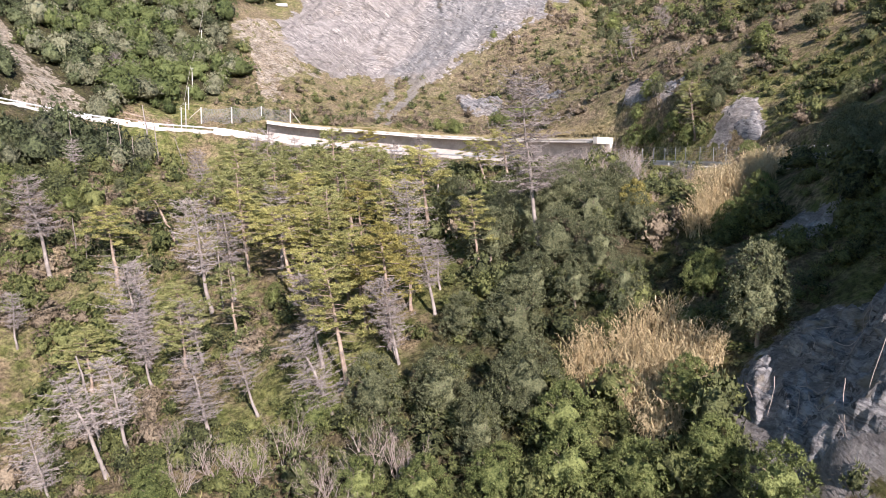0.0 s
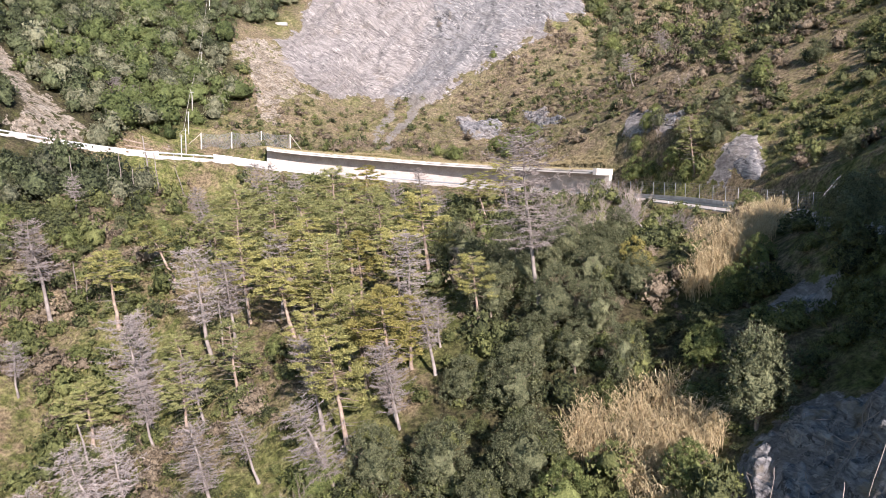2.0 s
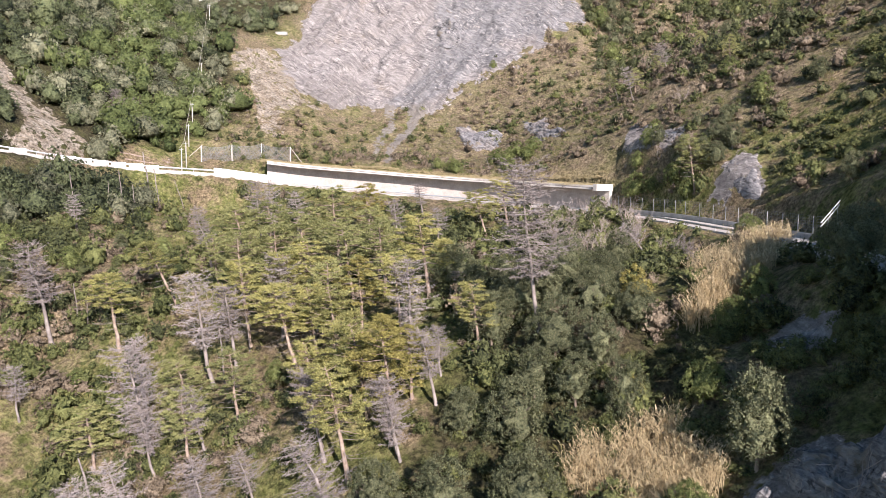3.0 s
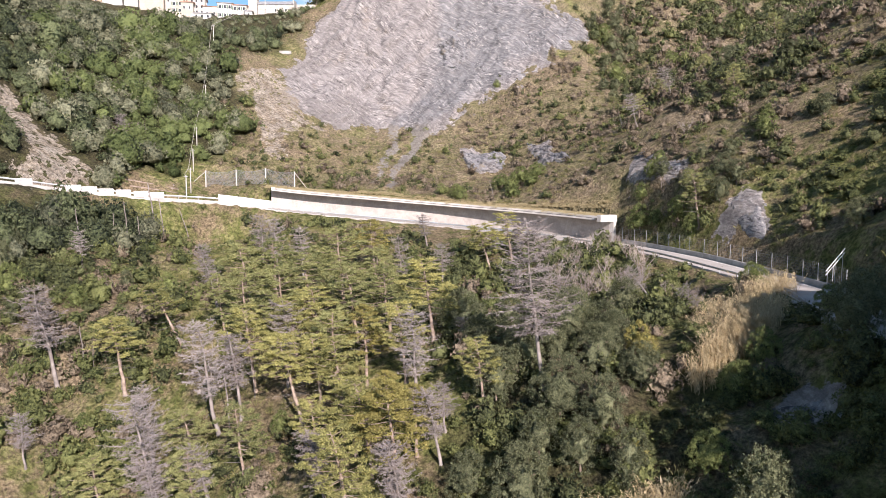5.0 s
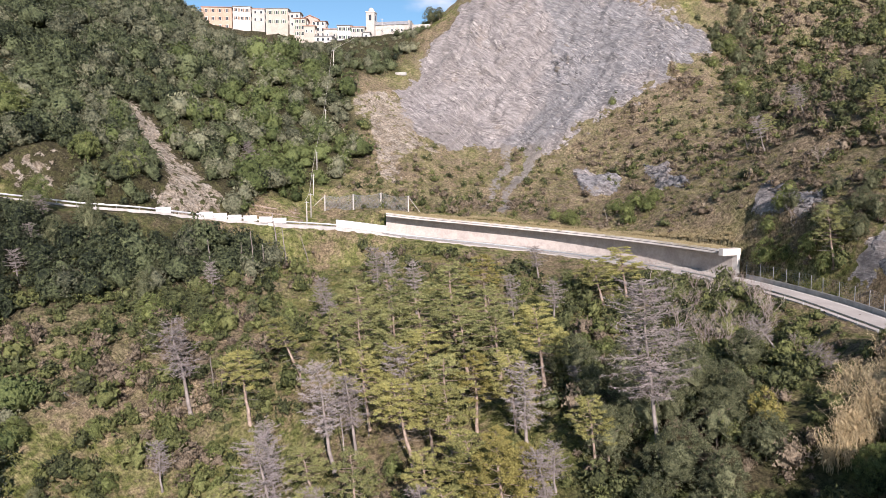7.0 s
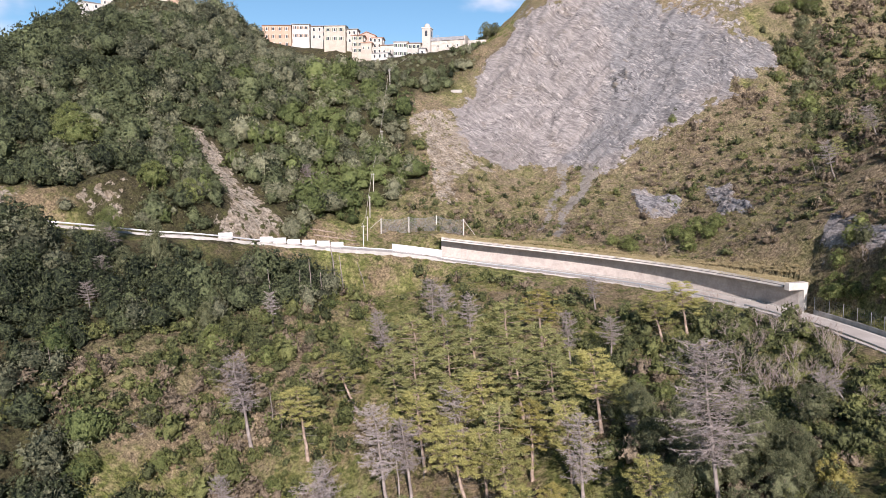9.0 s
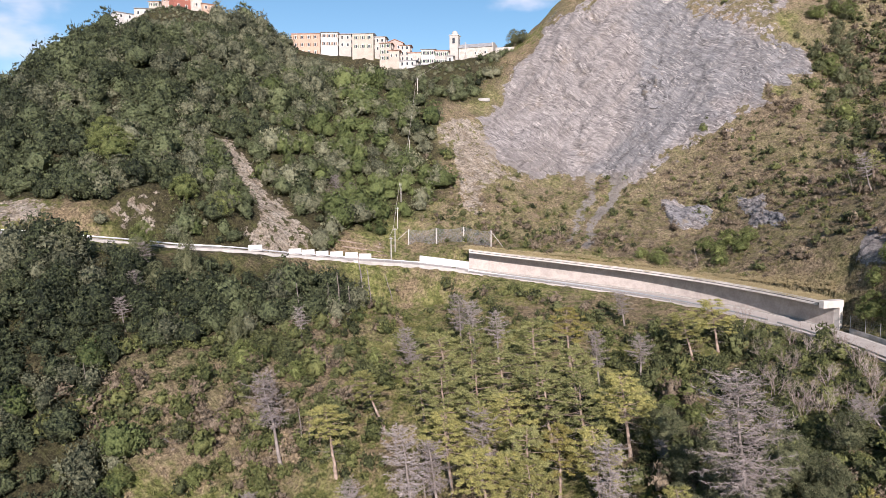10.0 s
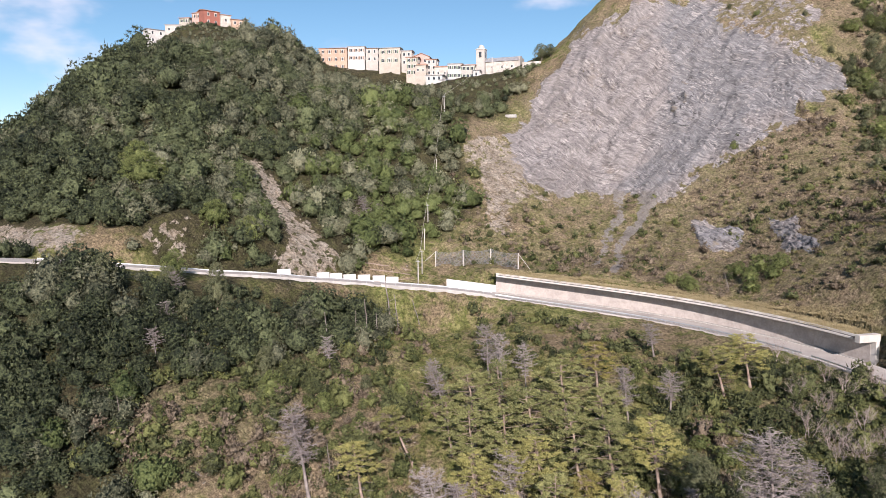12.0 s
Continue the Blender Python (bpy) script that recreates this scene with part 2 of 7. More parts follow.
def ground_material():
    m, nt, bs = nodes_of("hillside_soil_and_rock", 0.95, 0.0, 0.15)
    wide, mid, fine = noise_node(nt, 0.07, 4.0, 0.6), noise_node(nt, 0.55, 5.0, 0.65), noise_node(nt, 3.5, 4.0, 0.65)
    grass = blend(nt, span(nt, mid, 0.35, 0.65), (0.110, 0.124, 0.036), (0.255, 0.248, 0.098))
    brown = blend(nt, span(nt, fine, 0.3, 0.7), (0.150, 0.113, 0.068), (0.295, 0.228, 0.143))
    mixed = sums(nt, "ADD", sums(nt, "MULTIPLY", wide, 0.6), sums(nt, "MULTIPLY", mid, 0.4))
    veg = blend(nt, span(nt, mixed, 0.44, 0.58), grass, brown)
    veg = blend(nt, sums(nt, "MULTIPLY", attr(nt, "heath"), span(nt, mid, 0.3, 0.65, 0.55, 1.0)), veg, blend(nt, span(nt, fine, 0.3, 0.7), (0.140, 0.108, 0.070), (0.300, 0.238, 0.162)))
    # dark leaf litter under the woods, also carrying the shade between crowns
    veg = blend(nt, sums(nt, "MULTIPLY", attr(nt, "litter_shade"), span(nt, mid, 0.25, 0.6, 0.6, 1.0)), veg, blend(nt, span(nt, fine, 0.3, 0.7), (0.028, 0.026, 0.014), (0.075, 0.068, 0.036)))
    straw = blend(nt, span(nt, fine, 0.35, 0.65), (0.20, 0.165, 0.085), (0.34, 0.285, 0.165))
    veg = blend(nt, sums(nt, "MULTIPLY", attr(nt, "straw"), span(nt, mid, 0.3, 0.6, 0.5, 1.0)), veg, straw)
    # beds of shale, tilted and folded
    beds = folded_noise(nt, (0.14, 0.3, 1.2), (0.0, radians(34), 0.2), 5.0, 8.0, 0.72)
    flecks = folded_noise(nt, (0.32, 0.8, 1.8), (0.0, radians(32), 0.2), 5.0, 5.0, 0.66)
    slabs = folded_noise(nt, (0.06, 0.1, 0.30), (0.0, radians(36), 0.1), 5.0, 7.0, 0.68)
    rock = blend(nt, span(nt, beds, 0.36, 0.64), (0.24, 0.219, 0.211), (0.395, 0.362, 0.343))
    rock = blend(nt, span(nt, slabs, 0.40, 0.60), rock, blend(nt, span(nt, beds, 0.36, 0.64), (0.215, 0.197, 0.192), (0.345, 0.317, 0.303)))
    rock = blend(nt, span(nt, noise_node(nt, 0.11, 6.0, 0.65), 0.56, 0.72, 0.0, 0.8), rock, (0.27, 0.222, 0.175))
    rock = blend(nt, sums(nt, "MULTIPLY", attr(nt, "blue"), 0.8), rock, blend(nt, span(nt, beds, 0.36, 0.64), (0.160, 0.160, 0.166), (0.285, 0.282, 0.285)))
    zoned = span(nt, noise_node(nt, 0.09, 4.0, 0.6), 0.42, 0.58, 0.45, 1.0)
    rock = blend(nt, sums(nt, "MULTIPLY", zoned, span(nt, flecks, 0.555, 0.60, 0.0, 0.8)), rock, (0.56, 0.515, 0.48))
    rock = blend(nt, sums(nt, "MULTIPLY", zoned, span(nt, flecks, 0.44, 0.38, 0.0, 0.8)), rock, (0.09, 0.083, 0.083))
    rock = blend(nt, span(nt, slabs, 0.40, 0.33, 0.0, 0.6), rock, (0.11, 0.102, 0.102))
    edge = sums(nt, "ADD", attr(nt, "rock"), sums(nt, "MULTIPLY", sums(nt, "SUBTRACT", sums(nt, "ADD", sums(nt, "MULTIPLY", mid, 0.6), sums(nt, "MULTIPLY", noise_node(nt, 0.17, 5.0, 0.65), 0.4)), 0.5), 3.0))
    col = blend(nt, span(nt, edge, 0.42, 0.58), veg, rock)
    pale = blend(nt, span(nt, beds, 0.35, 0.65), blend(nt, span(nt, fine, 0.3, 0.7), (0.17, 0.133, 0.095), (0.29, 0.24, 0.18)), (0.37, 0.325, 0.27))
    edge = sums(nt, "ADD", attr(nt, "pale"), sums(nt, "MULTIPLY", sums(nt, "SUBTRACT", mid, 0.56), 3.4))
    col = blend(nt, span(nt, edge, 0.45, 0.62), col, pale)
    scree = blend(nt, span(nt, fine, 0.3, 0.7), (0.20, 0.178, 0.155), (0.31, 0.283, 0.252))
    edge = sums(nt, "ADD", attr(nt, "scree"), sums(nt, "MULTIPLY", sums(nt, "SUBTRACT", mid, 0.5), 2.2))
    col = blend(nt, span(nt, edge, 0.45, 0.6), col, scree)
    # fine litter, tussocks and stones at two sizes
    speck = noise_node(nt, 1.7, 8.0, 0.78)
    patch = noise_node(nt, 0.28, 4.0, 0.6)
    shade = sums(nt, "MULTIPLY", span(nt, speck, 0.34, 0.66, 0.42, 1.62), span(nt, patch, 0.3, 0.7, 0.8, 1.2))
    scale = nt.nodes.new("ShaderNodeVectorMath")
    scale.operation = "SCALE"
    nt.links.new(col, scale.inputs[0])
    bareness = span(nt, sums(nt, "ADD", attr(nt, "rock"), attr(nt, "scree")), 0.3, 0.7, 1.0, 0.35)
    even = nt.nodes.new("ShaderNodeMix")
    even.inputs["A"].default_value = 1.0
    nt.links.new(bareness, even.inputs["Factor"])
    nt.links.new(shade, even.inputs["B"])
    nt.links.new(even.outputs["Result"], scale.inputs["Scale"])
    nt.links.new(scale.outputs["Vector"], bs.inputs["Base Color"])
    rel = sums(nt, "ADD", sums(nt, "ADD", sums(nt, "MULTIPLY", mid, 0.5), sums(nt, "MULTIPLY", beds, 1.5)), sums(nt, "ADD", sums(nt, "MULTIPLY", fine, 0.3), sums(nt, "ADD", sums(nt, "MULTIPLY", flecks, 0.4), sums(nt, "MULTIPLY", speck, 0.5))))
    bump(nt, bs, rel, 1.0, 1.0)
    return m


M = {
    "ground": ground_material(),
    "asphalt": plain("pale_worn_asphalt", (0.36, 0.328, 0.30), (0.45, 0.412, 0.378), 0.25, 0.9, 0, 0.2, 0.2, 0.02, 9.0),
    "concrete": plain("pale_concrete", (0.42, 0.39, 0.355), (0.56, 0.525, 0.48), 0.5, 0.9, 0, 0.2, 0.2, 0.02, 12.0),
    "old_concrete": plain("weathered_concrete", (0.27, 0.26, 0.24), (0.42, 0.40, 0.37), 0.6, 0.9, 0, 0.2, 0.3, 0.03, 9.0),
    "kerb": plain("pale_kerb_concrete", (0.33, 0.312, 0.29), (0.47, 0.445, 0.415), 0.5, 0.9, 0, 0.2, 0.2, 0.02, 8.0),
    "turf": plain("dry_turf", (0.15, 0.125, 0.062), (0.29, 0.24, 0.135), 0.9, 0.95, 0, 0.1, 0.8, 0.08, 6.0),
    # roof concrete toned dark, so less bounced light fills the gallery's shade
    "shaded_slab": plain("shade_toned_concrete", (0.09, 0.085, 0.08), (0.16, 0.15, 0.14), 0.6, 0.95, 0, 0.2, 0.3, 0.03, 9.0),
    "white": plain("white_painted_panel", (0.50, 0.49, 0.475), (0.62, 0.61, 0.595), 1.0, 0.6, 0, 0.4, 0.0),
    "stone_wall": plain("stone_faced_wall", (0.33, 0.295, 0.268), (0.43, 0.385, 0.352), 0.5, 0.92, 0, 0.2, 0.7, 0.06, 2.6),
    "steel": plain("galvanised_steel", (0.42, 0.43, 0.44), (0.55, 0.56, 0.57), 2.0, 0.45, 0.7, 0.5, 0.0),
    "post_grey": plain("grey_steel_post", (0.22, 0.222, 0.22), (0.31, 0.312, 0.31), 2.0, 0.6, 0.2, 0.4, 0.0),
    "wire": plain("steel_wire", (0.20, 0.20, 0.20), (0.30, 0.30, 0.30), 2.0, 0.6, 0.5, 0.4, 0.0),
    "line": plain("road_line_paint", (0.62, 0.62, 0.58), (0.72, 0.72, 0.68), 0.7, 0.8, 0, 0.2, 0.0),
}


# ---- mesh helpers ----
def raw_mesh(name, verts, quads=None, tris=None):
    """A mesh from arrays of corners and faces."""
    me = bpy.data.meshes.new(name)
    verts = np.asarray(verts, np.float32)
    me.vertices.add(len(verts))
    me.vertices.foreach_set("co", verts.ravel())
    loops, starts, at = [], [], 0
    for faces, n in ((quads, 4), (tris, 3)):
        if faces is not None and len(faces):
            faces = np.asarray(faces, np.int32)
            loops.append(faces.ravel())
            starts.append(at + n * np.arange(len(faces), dtype=np.int32))
            at += faces.size
    loops, starts = np.concatenate(loops), np.concatenate(starts)
    me.loops.add(len(loops))
    me.loops.foreach_set("vertex_index", loops)
    me.polygons.add(len(starts))
    me.polygons.foreach_set("loop_start", starts)
    me.update(calc_edges=True)
    me.validate()
    return me


def mesh_part(name, me, material, parent=None, label=""):
    if not me.materials:
        me.materials.append(material)
    ob = new(name, me)
    ob.parent = parent
    if label:
        ob["label"] = label
    return ob


def part(name, bm, material, parent=None, label="", smooth=False):
    me = bpy.data.meshes.new(name)
    bm.normal_update()
    bm.to_mesh(me)
    bm.free()
    if smooth:
        me.polygons.foreach_set("use_smooth", [True] * len(me.polygons))
    return mesh_part(name, me, material, parent, label)


def thing(name, at, label, category, group="", kind=""):
    """An empty at a thing's base, to hold its parts."""
    ob = new(name)
    ob.empty_display_size = 0.3
    ob.matrix_world = at if isinstance(at, Matrix) else Matrix.Translation(at)
    return tagged(ob, label, category, group, kind)


def add_box(bm, size, m=Matrix(), bevel=0.0):
    r = bmesh.ops.create_cube(bm, size=1.0, matrix=m @ Matrix.Diagonal((*size, 1)))
    if bevel:
        edges = list({e for v in r["verts"] for e in v.link_edges})
        bmesh.ops.bevel(bm, geom=edges, offset=bevel, segments=1, affect="EDGES")


def box_bm(size, m=Matrix(), bevel=0.0):
    bm = bmesh.new()
    add_box(bm, size, m, bevel)
    return bm


def add_tube(bm, pts, radii, sides=6):
    """A tapered round bar through pts."""
    pts = [Vector(p) for p in pts]
    rings = []
    for i, p in enumerate(pts):
        d = (pts[min(i + 1, len(pts) - 1)] - pts[max(i - 1, 0)])
        q = d.to_track_quat("Z", "Y")
        r = radii[i] if isinstance(radii, (list, tuple)) else radii
        rings.append([bm.verts.new(p + q @ Vector((r * math.cos(2 * math.pi * k / sides), r * math.sin(2 * math.pi * k / sides), 0))) for k in range(sides)])
    for a, b in zip(rings, rings[1:]):
        for k in range(sides):
            bm.faces.new((a[k], a[(k + 1) % sides], b[(k + 1) % sides], b[k]))
    bm.faces.new(rings[0][::-1])
    bm.faces.new(rings[-1])


def sweep_bm(profile, stations, offset=0.0):
    """A closed profile of (to the hill, up) swept along the road's points."""
    bm = bmesh.new()
    rings = [[bm.verts.new(off_road(s, offset + a, b)) for a, b in profile] for s in stations]
    n = len(profile)
    for a, b in zip(rings, rings[1:]):
        for k in range(n):
            bm.faces.new((a[k], a[(k + 1) % n], b[(k + 1) % n], b[k]))
    bm.faces.new(rings[0][::-1])
    bm.faces.new(rings[-1])
    bmesh.ops.recalc_face_normals(bm, faces=bm.faces)
    return bm


# ---- ground ----
def zone(x, y, poly, soft=3.0, wobble=2.5, seed=1):
    """1 inside a plan polygon, 0 outside, with an uneven soft rim."""
    p = np.array(poly, float)
    x = x + wobble * fbm(x / 7, y / 7, 3, seed)
    y = y + wobble * fbm(x / 7 + 31, y / 7, 3, seed + 5)
    inside, dist = np.zeros(len(x), bool), np.full(len(x), 1e9)
    for (ax, ay), (bx, by) in zip(p, np.roll(p, -1, 0)):
        cross = ((ay > y) != (by > y)) & (x < (bx - ax) * (y - ay) / (by - ay + 1e-9) + ax)
        inside ^= cross
        t = np.clip(((x - ax) * (bx - ax) + (y - ay) * (by - ay)) / ((bx - ax) ** 2 + (by - ay) ** 2 + 1e-9), 0, 1)
        dist = np.minimum(dist, np.hypot(x - ax - t * (bx - ax), y - ay - t * (by - ay)))
    return ramp(np.where(inside, dist, -dist), -soft, soft)


ROCK_FACE = [(-18.1, 266.6), (-29.4, 262.0), (-39.8, 265.0), (-44.2, 248.7), (-52.1, 239.2), (-55.4, 230.5), (-50.9, 224.8), (-43.5, 211.1), (-32.0, 214.2), (-18.4, 219.3), (-8.9, 210.1), (-3.0, 217.3), (4.7, 219.5), (13.9, 222.4), (20.1, 225.3), (30.9, 230.0), (46.7, 236.8), (46.1, 242.2), (37.2, 244.4), (40.6, 252.8), (38.9, 266.0), (8.0, 276.0)]
GREEN_LEDGE = [(10, 268), (20, 258), (30, 249), (38, 244), (42, 254), (40, 270), (12, 275)]
SLIP = [(-66.0, 220.4), (-55.9, 226.4), (-51.3, 225.2), (-43.7, 212.1), (-37.6, 211.7), (-42.1, 204.4), (-46.3, 200.6), (-46.6, 198.2), (-43.8, 193.2), (-47.1, 190.3), (-50.6, 190.1), (-50.1, 197.0), (-51.5, 201.4), (-56.1, 205.6), (-60.4, 213.6)]
SCREE = [(-12.0, 221.6), (-6.2, 219.3), (-5.2, 213.1), (-8.7, 205.1), (-12.4, 196.0), (-12.1, 175.1), (-14.7, 174.0), (-15.2, 197.8), (-11.6, 208.2), (-10.4, 213.7)]
SCREE_2 = [(-18.6, 222.1), (-15.2, 221.2), (-13.9, 210.0), (-16.5, 199.0), (-17.6, 178.9), (-19.5, 178.8), (-19.2, 202.0), (-16.9, 211.5)]
BANKS = ([(-159.6, 129.8), (-136.0, 129.2), (-127.3, 128.0), (-126.4, 122.9), (-133.4, 119.0), (-151.4, 122.9)],
         [(-114.4, 131.5), (-109.7, 137.4), (-102.2, 142.0), (-105.6, 138.6), (-108.2, 137.2), (-107.1, 135.5), (-111.9, 130.5), (-114.2, 130.6)],
         [(-92.5, 147.7), (-92.4, 157.5), (-87.3, 161.2), (-79.0, 160.9), (-79.5, 158.0), (-89.3, 148.0)],
         [(-117.3, 174.2), (-112.4, 178.1), (-106.5, 172.3), (-97.7, 168.4), (-90.8, 167.9), (-81.0, 161.2), (-87.9, 156.5), (-96.2, 159.3), (-103.6, 164.1), (-111.2, 168.0)],
         [(-45.9, 72.4), (-39.5, 69.6), (-31.9, 60.5), (-30.6, 56.9), (-40.0, 62.7)])
OUTCROPS = ([(3.4, 203.6), (16.7, 197.0), (15.4, 192.5), (7.1, 192.9)],
            [(22.0, 198.0), (26.3, 191.1), (29.2, 175.4), (28.2, 167.2), (25.9, 171.5), (22.5, 190.4)],
            [(46.1, 118.8), (50.9, 119.4), (52.0, 115.5), (48.9, 108.4), (46.7, 113.4)],
            [(20.3, 47.5), (21.8, 49.4), (25.1, 49.7), (27.7, 46.1), (33, 42), (34.1, 36.1), (25.8, 32.7), (21.8, 39.6)],
            [(28.5, 61.5), (31.6, 62.2), (34, 58.2), (31.6, 56.3), (29, 59)],
            [(38.7, 149.2), (44.6, 135.6), (43.9, 130.1), (37.7, 141.7)])
DRY_BANK = [tuple(off_road(s, 0.8))[:2] for s in range(GAL_A, GAL_B, 6)] + [tuple(off_road(s, 5.4 + 1.2 * math.sin(s)))[:2] for s in range(GAL_B, GAL_A, -6)]
HEATH = [(-41.9, 183.3), (-19.7, 201.7), (5.1, 217.5), (44.9, 235.3), (39.7, 307.8), (170.1, 310.3), (160, 120), (49.8, 121.5), (31.3, 145.8), (0.1, 169.8)]
HEATH_2 = [(-77.8, 124.4), (-57.8, 130), (-44.2, 108.8), (-47.9, 95.9), (-66.3, 90.4), (-89.8, 87.8), (-94.4, 98.4)]
HEATH_3 = [(-67.1, 208.3), (-57.4, 182.5), (-42.1, 174.8), (-18.9, 170.6), (-8.1, 207.5), (-19.7, 220.8), (-39.7, 214.2), (-49.8, 239.2), (-66, 239.9)]


def masks(x, y):
    rock = np.maximum.reduce([zone(x, y, ROCK_FACE, 3.5, 4.5, 2)] + [zone(x, y, p, 1.2, 2.0, 4 + i) for i, p in enumerate(OUTCROPS)])
    rock = rock * (1 - 0.55 * zone(x, y, GREEN_LEDGE, 2, 3, 17))
    pale = np.maximum.reduce([zone(x, y, SLIP, 2.0, 2.0, 20)] + [0.97 * zone(x, y, p, 2.0, 1.8, 22 + i) for i, p in enumerate(BANKS)])
    scree = np.maximum(0.8 * zone(x, y, SCREE, 1.2, 1.2, 40), 0.62 * zone(x, y, SCREE_2, 1.0, 1.2, 41))
    straw = zone(x, y, DRY_BANK, 1.5, 1.0, 50)
    heath = np.maximum(0.8 * zone(x, y, HEATH, 5.0, 5.0, 60), 0.8 * zone(x, y, HEATH_2, 5.0, 5.0, 61))
    heath = np.maximum(heath, 0.9 * ramp(zone(x, y, ROCK_FACE, 16.0, 8.0, 2), 0.15, 0.45))
    heath = np.maximum(heath, 0.65 * zone(x, y, HEATH_3, 5.0, 6.0, 63))
    return rock, pale, scree, straw, heath


WOOD_HILL = [(-240, 98), (-170, 118), (-140, 128), (-118, 131), (-94.7, 130.1), (-83, 138.7), (-79.8, 157.7), (-68.3, 182.2), (-58.7, 192.4), (-62.5, 209.6), (-68.2, 224.8), (-55.8, 239.2), (-49.9, 261.4), (-60, 284), (-108.9, 287), (-240, 300)]
WOOD_LOW = [(-240, 105), (-170, 110), (-109.5, 117), (-94.4, 126.5), (-81, 139.3), (-65.5, 150.8), (-59.9, 133.3), (-67.8, 120.1), (-80.3, 109.7), (-86.8, 96.6), (-73, 85.1), (-71, 67), (-90.1, 56.1), (-238.7, 51.7)]
OAK_SLOPE = [(1.8, 79.2), (11.9, 81.9), (23.8, 80.5), (27.3, 70.1), (21.4, 60.3), (15.6, 50.8), (19.7, 43.3), (17.8, 33.6), (-7.9, 43.2), (-13.6, 54.4), (-3.8, 64.4), (1.8, 69.8)]


FOLDS = [(-2.2, 247.9), (4.0, 245.8), (6.4, 235.4), (-1.0, 235.2), (-3.7, 242.7)]
BLUE_BAND = [(-4.7, 269.4), (7.7, 273.7), (22.2, 257.6), (37.2, 244.4), (46.0, 241.9), (46.5, 237.3), (31.0, 230.7), (20.1, 226.2), (9.4, 222.6), (-6.2, 218.7), (-15.3, 222.1), (-8.5, 234.2), (-3.7, 242.7), (-6.4, 256.4)]


def crag(x, z):
    """How far broken, folded beds stand out of the bare rock."""
    u, v = x * 0.62 + z * 0.78, -x * 0.78 + z * 0.62
    folds = np.abs(fbm(u / 14 + 0.8 * fbm(x / 21, z / 21, 2, 70), v / 5.0, 4, 71)) + 0.3 * fbm(u / 3.4 + fbm(x / 9, z / 9, 2, 77), v / 1.3, 3, 75)
    return 2.1 * folds - 0.5


def build_ground():
    xs = np.concatenate([[-2500, -1500, -900, -600, -420, -320, -275, -250], np.arange(-236, -67, 1.1), np.arange(-67, 52, 0.62), np.arange(52, 119, 1.1), [126, 140, 165, 210, 300, 480, 900, 1600, 2500]])
    ys = np.concatenate([[-2500, -1500, -800, -400, -200, -110, -60, -30, -8, 8, 16, 22], np.arange(27, 204, 1.0), np.arange(204, 282, 0.7), np.arange(282, 300, 1.1), [304, 312, 325, 342, 370, 420, 520, 800, 1400, 2500]])
    gx, gy = np.meshgrid(xs, ys)
    x, y = gx.ravel(), gy.ravel()
    z = land(x, y)
    far = np.maximum.reduce([(-236 - x) / 200, (x - 119) / 300, (y - 300) / 120, (20 - y) / 300, 0 * x])
    z = z - 60 * np.clip(far, 0, 1.5) ** 1.2 * ramp(far, 0, 1)
    rock, pale, scree, straw, heath = masks(x, y)
    litter_shade = np.maximum.reduce([zone(x, y, WOOD_HILL, 3, 3, 100), zone(x, y, WOOD_LOW, 3, 3, 101), 0.8 * zone(x, y, OAK_SLOPE, 3, 3, 105), 0.25 * (y < 60)])
    # broken beds on bare rock, small hummocks elsewhere
    y2 = y - rock * crag(x, z) - 0.18 * pale * fbm(x / 2, y / 1.2, 3, 80)
    z = z + (1 - rock) * (1 - straw) * 0.22 * fbm(x / 1.9, y / 1.9, 2, 90)
    nx, ny = len(xs), len(ys)
    i = (np.arange(ny - 1)[:, None] * nx + np.arange(nx - 1)[None, :]).ravel()
    me = raw_mesh("ground", np.stack([x, y2, z], 1), np.stack([i, i + 1, i + nx + 1, i + nx], 1))
    me.polygons.foreach_set("use_smooth", np.ones(len(i), bool))
    for key, val in (("rock", rock), ("pale", pale), ("scree", scree), ("straw", straw), ("heath", heath), ("litter_shade", litter_shade), ("blue", np.maximum(zone(x, y, BLUE_BAND, 3.0, 4.0, 84), 0.8 * zone(x, y, FOLDS, 2.5, 4.0, 85)))):
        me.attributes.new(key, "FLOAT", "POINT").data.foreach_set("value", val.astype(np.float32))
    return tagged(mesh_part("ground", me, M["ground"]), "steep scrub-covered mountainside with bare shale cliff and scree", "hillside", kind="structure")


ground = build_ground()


# ---- slivers of shale that stand out of the face ----
M["shale"] = leafy("broken_shale_slab", (0.19, 0.175, 0.17), (0.34, 0.312, 0.297), 0.0, "", 0.9)
SLAB_RNG = np.random.default_rng(21)


